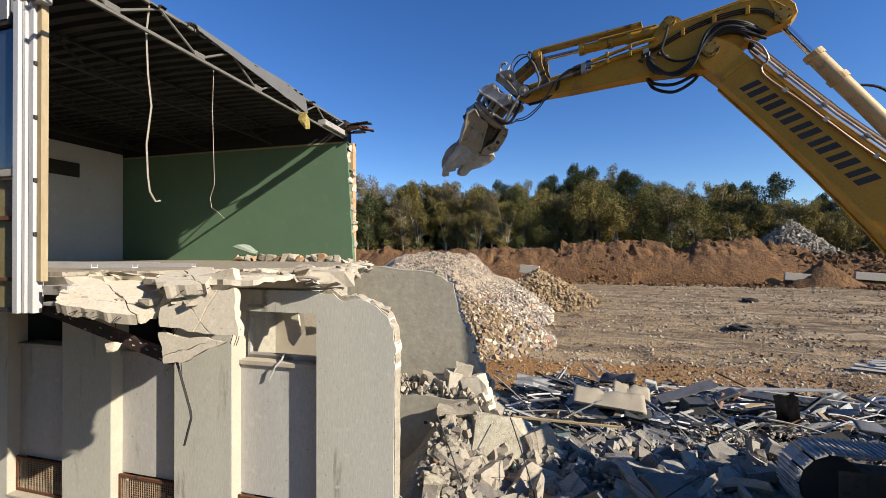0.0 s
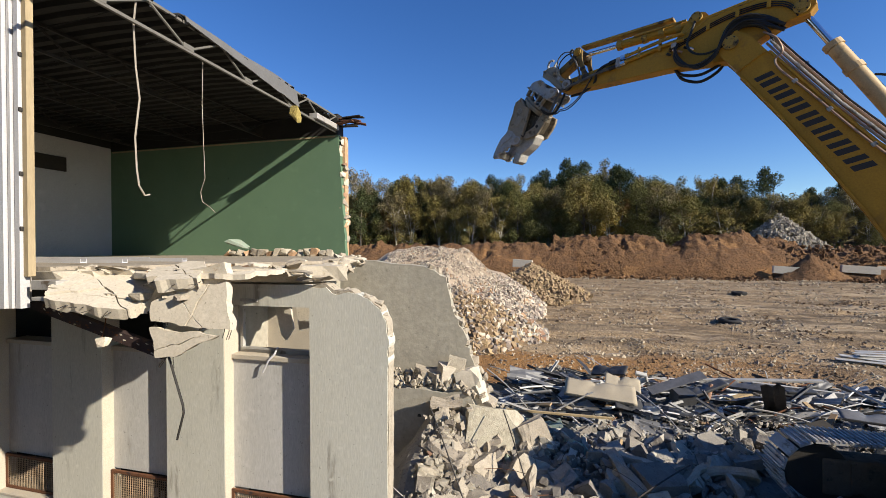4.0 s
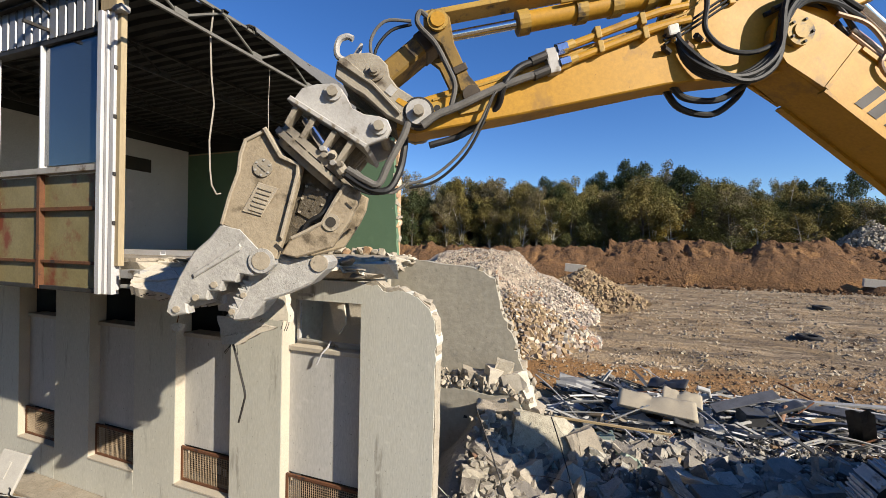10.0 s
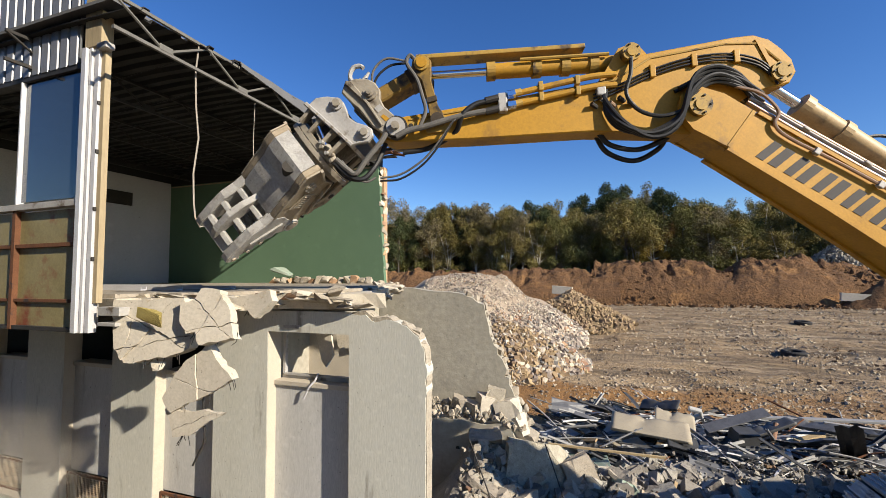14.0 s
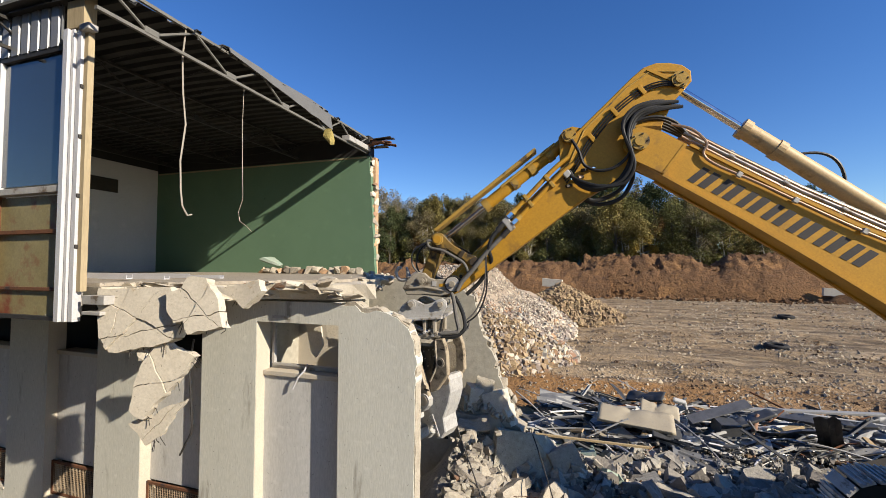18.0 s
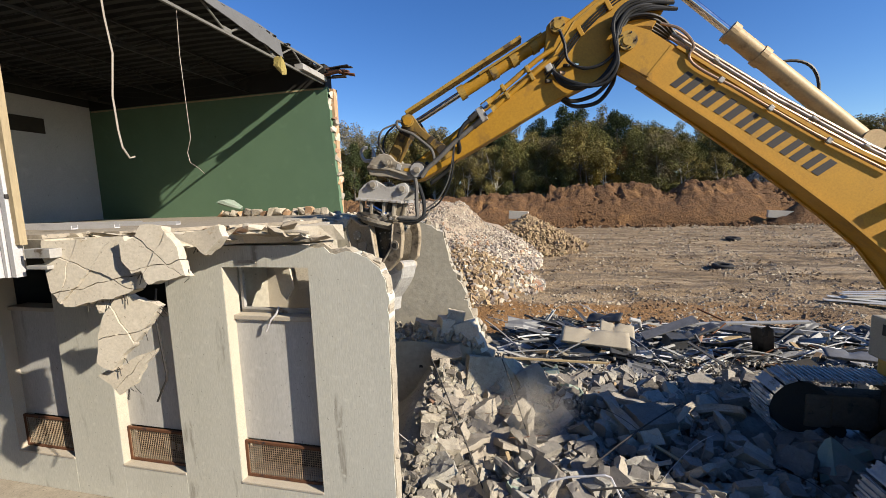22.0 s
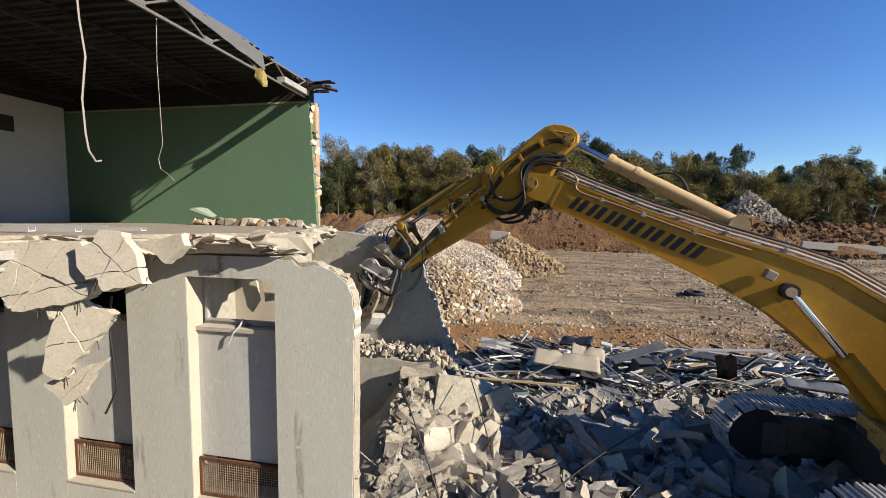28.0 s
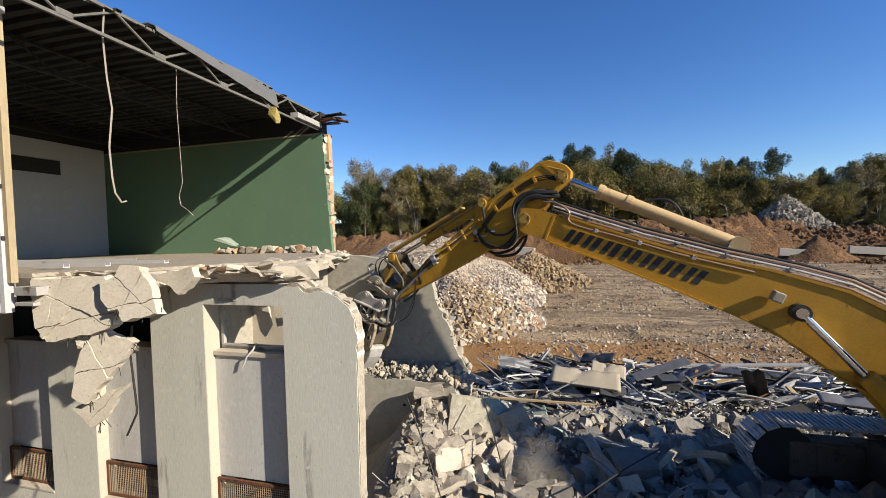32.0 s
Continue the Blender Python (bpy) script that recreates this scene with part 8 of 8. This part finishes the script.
def bank(name, label, material, x0, x1, y0, y1, top, seed, nx=110, ny=22, rough=1.0, dip=0.0):
    """A long earth bank with an uneven crest."""
    bm = bmesh.new()
    vs = []
    for j in range(ny + 1):
        row = []
        for i in range(nx + 1):
            x, f = x0 + (x1 - x0) * i / nx, j / ny
            y = y0 + (y1 - y0) * f + 2.5 * noise.noise((x * 0.06, seed, 0))
            crest = top * (1 + 0.1 * noise.noise((x * 0.07, seed, 1)) + 0.05 * noise.noise((x * 0.3, seed, 2)))
            if x > 33:
                crest *= 1 - dip * min(1, (x - 33) / 10)
            up = min(1, f / 0.4) ** 0.6 if f < 0.45 else 1 - 0.5 * ((f - 0.45) / 0.55)
            gully = max(0, noise.noise((x * 0.16, y * 0.06, seed + 4)) - 0.25) * 2.4 + max(0, noise.noise((x * 0.6, y * 0.25, seed + 9)) - 0.2) * 1.2
            z = crest * up + rough * (0.4 * noise.noise((x * 0.3, y * 0.3, seed)) + 0.45 * noise.noise((x * 0.9, y * 0.9, seed)) + 0.3 * noise.noise((x * 2.3, y * 2.3, seed)) - gully) * min(1, f * 3)
            row.append(bm.verts.new((x, y, z if 0 < i < nx else -0.5)))
        vs.append(row)
    for r0, r1 in zip(vs, vs[1:]):
        for i in range(nx):
            bm.faces.new((r0[i], r0[i + 1], r1[i + 1], r1[i]))
    return smooth(solo(name, bm, material, label, "earth bank", kind="structure"), 50)


bank("earth_bank", "long brown bank of excavated earth across the yard", EARTH, 3, 130, 62, 84, 6.6, 3, 380, 56, 1.5, 0.38)
bank("earth_bank_low", "low orange earth bank behind the gravel pile", EARTH, -40, 7, 60, 80, 5.2, 9, 150, 44, 1.3)
SCRUB = mat("scrub", (0.075, 0.056, 0.03), (0.045, 0.041, 0.021), 0.95, scale=0.3, fine=3, bump=0.9, dist=0.3, stain=(0.098, 0.075, 0.038), stain_at=0.55)
bank("wooded_slope", "dark scrubby slope under the trees", SCRUB, -90, 230, 88, 125, 9.0, 5, 120)
spots = []
for i in range(4200):
    a, r = rg.uniform(0, 6.28), rg.random() ** 0.6
    spots.append(((44 + 8 * r * math.cos(a), 84 + 6 * r * math.sin(a), 3.4 + 6.8 * (1 - r) + 0.4 * rg.random()), 0.14 + 0.5 * rg.random() ** 2.5, rg.randrange(999)))
tagged(lumps("far_rubble_heap", spots, SHAPES_BOX, BLOCKPALE), "far grey rubble heap on the bank", "rubble", kind="stuff")
spots = []
for i in range(4200):
    x, y = rg.uniform(-12, 80), rg.uniform(57, 68)
    spots.append(((x, y, max(0, 6.2 * min(1, max(0, y - 62.5) / 8.8) ** 0.6) + 0.1), 0.15 + 0.8 * rg.random() ** 3, rg.randrange(999)))
tagged(lumps("bank_clods", spots, SHAPES, EARTH), "brown clods along the foot of the earth bank", "clods", kind="stuff")
bm = bmesh.new()
rings = [[bm.verts.new((x, y, 3.7 * (1 - k / 9) ** 1.15 - 0.1 + (0.35 * noise.noise((x * 0.7, y * 0.7, 4)) + 0.2 * noise.noise((x * 2, y * 2, 6))) * (k > 0)))
          for x, y in (((0.05 + 0.55 * k) * math.cos(a * math.pi / 18), (0.05 + 0.42 * k) * math.sin(a * math.pi / 18)) for a in range(36))] for k in range(10)]
bm.faces.new(rings[0])
for r0, r1 in zip(rings, rings[1:]):
    for a in range(36):
        bm.faces.new((r0[a], r1[a], r1[a - 35], r0[a - 35]))
ob = smooth(solo("earth_mound", bm, EARTH, "cone-shaped brown earth mound at the foot of the bank", "mound"), 50)
ob.matrix_basis = pose(37.2, 61.8, 0.0)
for x, y, w, z in ((34, 61.2, 3.0, 1.3), (43, 62.2, 4, 1.4), (49, 63, 7, 1.1), (-1.0, 50, 2.5, 2.5)):
    board(x, y, z, w, 0.6, 1.0, (0, 4, -8), PLASTER, "pale concrete beam lying at the foot of the bank", "concrete_beam")

# ---------------------------------------------------------------- trees
LEAVES = [leaf_mat("leaf_green", (0.153, 0.144, 0.046), (0.097, 0.097, 0.031)), leaf_mat("leaf_olive", (0.223, 0.18, 0.059), (0.151, 0.128, 0.04)),
          leaf_mat("leaf_yellow", (0.34, 0.236, 0.046), (0.249, 0.17, 0.036)), leaf_mat("leaf_dark", (0.069, 0.082, 0.03), (0.04, 0.054, 0.021)),
          leaf_mat("leaf_russet", (0.262, 0.138, 0.046), (0.184, 0.101, 0.036)), leaf_mat("leaf_grey", (0.223, 0.184, 0.095), (0.157, 0.131, 0.069))]
BIRCHBARK = mat("birch_bark", (0.465, 0.435, 0.375), (0.3, 0.277, 0.24), 0.9, scale=3, fine=20, bump=0.2, rnd=0.2)


def build_tree(height, width, leaf, seed, bare=0.3, label="", stems=1, bark=None, thin=1.0):
    """Tapered stems with limbs, and a crown of many small leaves gathered in uneven clumps round the limb ends."""
    rr = random.Random(seed)
    t = thing("tree", label, "tree", "trees of the wood")
    bm = bmesh.new()
    tips = []
    for k in range(stems):
        lean = Vector((rr.uniform(-0.16, 0.16), rr.uniform(-0.16, 0.16), 0)) * height * (1 if stems > 1 else 0.4)
        foot = Vector((rr.uniform(-0.4, 0.4), rr.uniform(-0.4, 0.4), 0)) * (stems > 1)
        hh = height * rr.uniform(0.82, 0.97)
        course = [foot + lean * f * f + Vector((0, 0, hh * f)) for f in (0, 0.2, 0.4, 0.6, 0.8, 1)]
        for a, b, f in zip(course, course[1:], (1, 0.82, 0.64, 0.46, 0.28)):
            rod(bm, a, b, 0.014 * height * f / stems ** 0.4 + 0.02, 6, 0.014 * height * f * 0.78 / stems ** 0.4 + 0.015)
        for i in range(16 // stems + 3):
            f = rr.uniform(bare, 0.97)
            p = foot + lean * f * f + Vector((0, 0, hh * f))
            a = rr.uniform(0, 6.283)
            spread = math.sin(math.pi * min(0.97, max(0.12, ((f - bare) / (1 - bare)) * 0.78 + 0.2)))
            ln = width * 0.5 * rr.uniform(0.55, 1.05) * spread
            q2 = p + Vector((ln * math.cos(a), ln * math.sin(a), ln * rr.uniform(0.25, 0.9)))
            rod(bm, p, q2, 0.005 * height, 5, 0.015)
            tips.append((p, q2))
        tips.append((course[4], course[5] + Vector((0, 0, 0.03 * height))))
    part("trunk", bm, bark or BARK, t)
    blobs = []
    for p, q2 in tips:
        r = width * rr.uniform(0.09, 0.19)
        blobs.append((q2, r, 1.0))
        if rr.random() < 0.6:
            blobs.append((p.lerp(q2, rr.uniform(0.4, 0.75)) + Vector((rr.gauss(0, 0.3), rr.gauss(0, 0.3), rr.gauss(0, 0.3))), r * rr.uniform(0.5, 0.9), 0.6))
    V, F, n = [], [], 0
    total = sum(r * r * w for _, r, w in blobs)
    for c0, r, w in blobs:
        for k in range(int(11500 * max(0.7, thin) * r * r * w / total)):
            d = Vector((rr.gauss(0, 1), rr.gauss(0, 1), rr.gauss(0, 1))).normalized()
            c = c0 + d * r * (0.35 + 0.75 * rr.random() ** 0.6) + Vector((rr.gauss(0, 0.12), rr.gauss(0, 0.12), rr.gauss(0, 0.18)))
            s = rr.uniform(0.06, 0.145) * (height / 14)
            e = Euler((rr.uniform(-0.9, 0.9), rr.uniform(-0.9, 0.9), rr.uniform(0, 6.3))).to_matrix()
            for u in ((-s, -s * 0.6, 0), (s, -s * 0.5, s * 0.3), (s * 0.7, s * 0.7, 0), (-s * 0.8, s * 0.5, -s * 0.3)):
                V.append((c + e @ Vector(u))[:])
            F.append((n, n + 1, n + 2, n + 3))
            n += 4
    me = bpy.data.meshes.new("crown")
    me.from_pydata(V, [], F)
    me.materials.append(leaf)
    cr = new("crown", me)
    cr.parent = t
    return t


KINDS = []
for k, (h, w, lf, bare, lab, stems, birch, thin) in enumerate((
        (14, 9, 0, 0.12, "broad green tree at the wood edge", 1, 0, 1.0), (16, 8.5, 1, 0.16, "tall olive-green tree turning in autumn", 2, 0, 0.9),
        (14, 6.5, 1, 0.25, "slim olive birch with pale stems", 3, 1, 0.6), (11, 4.2, 2, 0.15, "slender yellow autumn birch in the wood", 2, 1, 0.8),
        (17, 9.5, 3, 0.12, "broad dark green tree in the wood", 1, 0, 1.1), (11, 6.5, 0, 0.08, "young green tree in the wood", 2, 0, 1.0),
        (12, 5.5, 4, 0.18, "russet autumn tree in the wood", 2, 1, 0.6), (15, 8.5, 5, 0.25, "pale grey-brown birch with a loose half-bare crown", 3, 1, 0.5),
        (13, 8, 1, 0.1, "olive bushy tree at the wood edge", 3, 1, 0.8), (15, 6, 3, 0.1, "dark narrow pine in the wood", 1, 0, 0.9))):
    KINDS.append((build_tree(h, w, LEAVES[lf], 600 + 7 * k, bare, lab, stems, BIRCHBARK if birch else BARK, thin), h))
rg = random.Random(52)
placed = 0
for row, (y0, n, odds) in enumerate(((87, 66, (3, 3, 6, 2, 0.3, 5, 1.2, 4, 6, 0.3)), (94, 66, (4, 5, 4, 0.8, 3, 3, 0.7, 3, 4, 1)), (103, 76, (3, 4, 1, 0.2, 6, 1, 0.2, 2, 2, 3)), (110, 60, (2, 4, 0, 0, 6, 0, 0, 1, 2, 2)))):
    for i in range(n):
        x = -48 + 190 * ((i + rg.uniform(0.0, 1.0)) / n) ** 1.12
        y = y0 + rg.uniform(-3, 3) + 0.06 * max(0, x - 30)
        k = rg.choices(range(len(KINDS)), odds)[0]
        src_, h = KINDS[k]
        small = 0.8 if 46 < x < 60 else 1.0
        sc = rg.uniform(0.76, 1.1) * small * (1.04 if x < 26 else 0.84 if x < 56 else 0.73) * (1 + 0.14 * noise.noise((x * 0.07, row, 3)))
        z = 1.5 + 4.5 * min(1, max(0, (y - 84) / 14))
        m = pose(x, y, z, rg.uniform(-3, 3), rg.uniform(-3, 3), rg.uniform(0, 360))
        if placed < len(KINDS):
            o, h = KINDS[placed]
            o.matrix_basis = m
        else:
            o = copy_thing(src_, m)
        o.scale = (sc * rg.uniform(0.9, 1.2), sc * rg.uniform(0.9, 1.2), sc * rg.uniform(0.88, 1.08))
        placed += 1
# undergrowth along the foot of the wood
V, F, n = [], [], 0
for i in range(9000):
    x = rg.uniform(-50, 140)
    y = rg.uniform(84, 90) + 0.06 * max(0, x - 30)
    hmax = 2.2 + 2.2 * noise.noise((x * 0.12, 4, 0)) + 1.0 * noise.noise((x * 0.6, 2, 1))
    z = 2.5 + rg.random() * max(0.4, hmax)
    s = rg.uniform(0.2, 0.5)
    e = Euler((rg.uniform(0, 6), rg.uniform(0, 6), rg.uniform(0, 6))).to_matrix()
    for u in ((-s, -s * 0.6, 0), (s, -s * 0.5, 0), (s * 0.7, s * 0.7, 0), (-s * 0.8, s * 0.5, 0)):
        V.append((Vector((x, y, z)) + e @ Vector(u))[:])
    F.append((n, n + 1, n + 2, n + 3))
    n += 4
me = bpy.data.meshes.new("undergrowth")
me.from_pydata(V, [], F)
me.materials.append(LEAVES[0])
tagged(new("undergrowth", me), "brownish-green scrub along the foot of the wood", "undergrowth", kind="stuff")


# ---------------------------------------------------------------- what moves
def still(ob, m):
    walk(ob, [(0, m), (32, m)])


def motions():
    R = arm_motion()
    for ob, key in ((house, "house"), (boom, "boom"), (stick, "stick"), (stick_barrel, "sb"), (stick_rod, "sr"), (tool_barrel, "tb"), (tool_rod, "tr"), (rocker, "rocker"), (link, "link"), (coupler, "coupler"),
                    (upper, "coupler"), (crusher, "crusher"), (jaw, "jaw")):
        walk(ob, R[key])
    for i in range(2):
        walk(boom_barrels[i], [(t, m[i]) for t, m in R["bb"]])
        walk(boom_rods[i], [(t, m[i]) for t, m in R["br"]])
    a0, a1 = pose(-3.56, -1.12, 4.57, -70, 13, 3), pose(-3.63, -1.47, 4.53, -9, 0, 7)
    walk(frag_a, [(0, a0), (11.0, a0), (11.5, pose(-3.55, -1.46, 4.55, -18, 3, 3)), (12.0, pose(-3.63, -1.47, 4.54, -4)), (13, a1), (32, a1)])
    b0, b1 = pose(-2.55, -1.12, 4.56, -72, 0, 6), pose(-2.6, -1.45, 4.55, -10, 0, 8)
    walk(frag_b, [(0, b0), (12.4, b0), (13.2, pose(-2.58, -1.3, 4.5, -50, 8, 5)), (14.2, b1), (32, b1)])
    c0 = pose(-1.84, -1.38, 4.1, -10, 6, 6)
    c1 = pose(-2.66, -1.42, 3.5, -6, -50, 16)
    walk(frag_c, [(0, c0), (11.2, c0), (12, pose(-2.35, -1.42, 3.85, -8, -12, 2)), (13, pose(-2.2, -1.46, 3.64, -6, 15, 6)), (13.8, pose(-2.3, -1.44, 3.6, -2, -20, 4)), (14.5, pose(-2.4, -1.42, 3.55, 0, -30, 8)), (16.5, c1), (32, c1)])
    d0 = pose(-1.86, -1.42, 3.95, -6, 4, 6)
    d1 = pose(-2.72, -1.4, 3.2, 0, -24, 10)
    walk(frag_d, [(0, d0), (11.2, d0), (12, pose(-2.35, -1.4, 3.7, -8, 2, 2)), (13, pose(-2.1, -1.38, 3.56, -4, -4, 0)), (13.8, pose(-2.3, -1.42, 3.38, -2, 0, 4)), (14.5, pose(-2.45, -1.4, 3.3, 0, -12, 8)), (16.5, d1), (32, d1)])
    e0, e1 = pose(-2.0, -0.84, 4.5), pose(-2.2, -1.7, 0.2, 8, 4, 20)
    walk(frag_e, [(0, e0), (11.1, e0), (11.4, pose(-2.05, -0.95, 4.3, 18, -6)), (11.8, pose(-2.1, -1.3, 3.0, 46, -8, 6)), (12.1, pose(-2.15, -1.5, 1.2, 60, -6, 12)), (12.4, e1), (32, e1)])
    low = pose(0, 0, -4.5)
    for ob, rows in ((dust_a, ((8.3, low), (8.8, pose(-0.6, 0, -0.6)), (9.5, pose(-0.9, 0, -1.2)), (10.4, low), (11.3, low), (11.8, pose(0, 0, -0.4)), (12.4, pose(-0.1, 0, 0)), (13.2, pose(-0.4, 0, -0.1)), (14.2, pose(-0.7, 0, -0.9)), (15.5, low))),
                     (dust_b, ((19.4, low), (20.0, pose(-0.2, 0.4, 0)), (21.0, pose(0, 0, 0.1)), (22.0, pose(0.6, 0.2, 0)), (23.0, pose(1.0, 0.4, -0.5)), (24.0, low))),
                     (dust_c, ((25.4, low), (25.9, pose(0, 0, 0)), (26.4, pose(0.1, -0.1, -0.1)), (27.2, pose(0.8, -1.2, -0.6)), (28.8, pose(1.0, -1.6, -0.7)), (30.0, pose(1.4, -1.0, -0.7)), (31.0, pose(1.7, -1.0, -0.7)), (31.9, pose(2.0, -0.8, -0.9))))):
        walk(ob, [(0, low), *rows, (32, rows[-1][1])])
    for k, (ob, p, rot) in enumerate(LEDGE):
        t0 = 26.7 + 0.12 * k
        x, y = 0.35 + 0.22 * (k % 4), 2.2 + 0.35 * (k % 3)
        end = (x, y, heap_height(x, y) + 0.2)
        r2 = (rot[0] + 70, rot[1] + 20, rot[2] + 30)
        mid = ((p[0] + x) / 2, (p[1] + y) / 2 - 0.1, p[2] - 0.15)
        walk(ob, [(0, pose(*p, *rot)), (t0, pose(*p, *rot)), (t0 + 0.25, pose(*mid, rot[0] + 30, rot[1] + 10, rot[2] + 15)), (t0 + 0.6, pose(*end, *r2)), (32, pose(*end, *r2))])
    rr = random.Random(77)
    for k, ob in enumerate(CRUMBS):
        if k < 9:
            t0, p, q_ = 8.2 + 0.13 * k, (rr.uniform(-3.0, -1.9), -1.45, 4.3), (rr.uniform(-3.4, -1.6), rr.uniform(-2.4, -1.2), 0.12)
        elif k < 18:
            t0, p = 18.9 + 0.25 * (k - 9), (rr.uniform(-0.25, 0.4), rr.uniform(1.5, 3.2), rr.uniform(1.75, 2.0))
            x, y = rr.uniform(0.2, 1.6), rr.uniform(0.8, 2.6)
            q_ = (x, y, heap_height(x, y) + 0.12)
        else:
            t0, p = 28.6 + 0.3 * (k - 18), (rr.uniform(-0.9, 0.2), 3.75, 1.86)
            x, y = rr.uniform(0.1, 1.2), rr.uniform(2.0, 3.2)
            q_ = (x, y, heap_height(x, y) + 0.12)
        a = rr.uniform(0, 300)
        d = math.sqrt(2 * max(0.1, p[2] - q_[2]) / 9.8)
        rows = [(0, pose(*p, 0, 0, a)), (t0, pose(*p, 0, 0, a))]
        for i in range(1, 6):
            u = i / 5
            rows.append((t0 + d * u, pose(p[0] + (q_[0] - p[0]) * u, p[1] + (q_[1] - p[1]) * u, p[2] + (q_[2] - p[2]) * u * u, 40 * i, 25 * i, a)))
        rows.append((32, rows[-1][1]))
        walk(ob, rows)
    g0 = pose(-4.16, -1.37, 4.17, 0, 14.2, 0)
    g1 = pose(-5.4, -1.0, 0.15, 0, 5, 40)
    walk(beam, [(0, g0), (8.2, g0), (8.6, pose(-4.3, -1.3, 3.4, 0, 50, 10)), (9.0, pose(-4.0, -1.1, 2.2, 0, 70, 20)), (9.5, g1), (32, g1)])
    r0 = pose(-2.3, -1.3, 4.05)
    r1 = pose(-2.4, -1.3, 3.98, 0, 14)
    walk(rodbar, [(0, r0), (11.5, r0), (12.6, r1), (32, r1)])
    w0, w1 = pose(-3.2, -0.4, 4.45, 90, 0, 10), pose(-3.1, -2.2, 0.25, 80, 0, 30)
    walk(wool, [(0, w0), (11.5, w0), (12.5, pose(-3.0, -1.3, 4.7, 30, 10, 10)), (13.8, pose(-2.95, -1.6, 4.4, 20, 10, 10)), (14.5, pose(-2.75, -1.6, 3.6, 10, 50, 10)), (15.2, w1), (32, w1)])


motions()
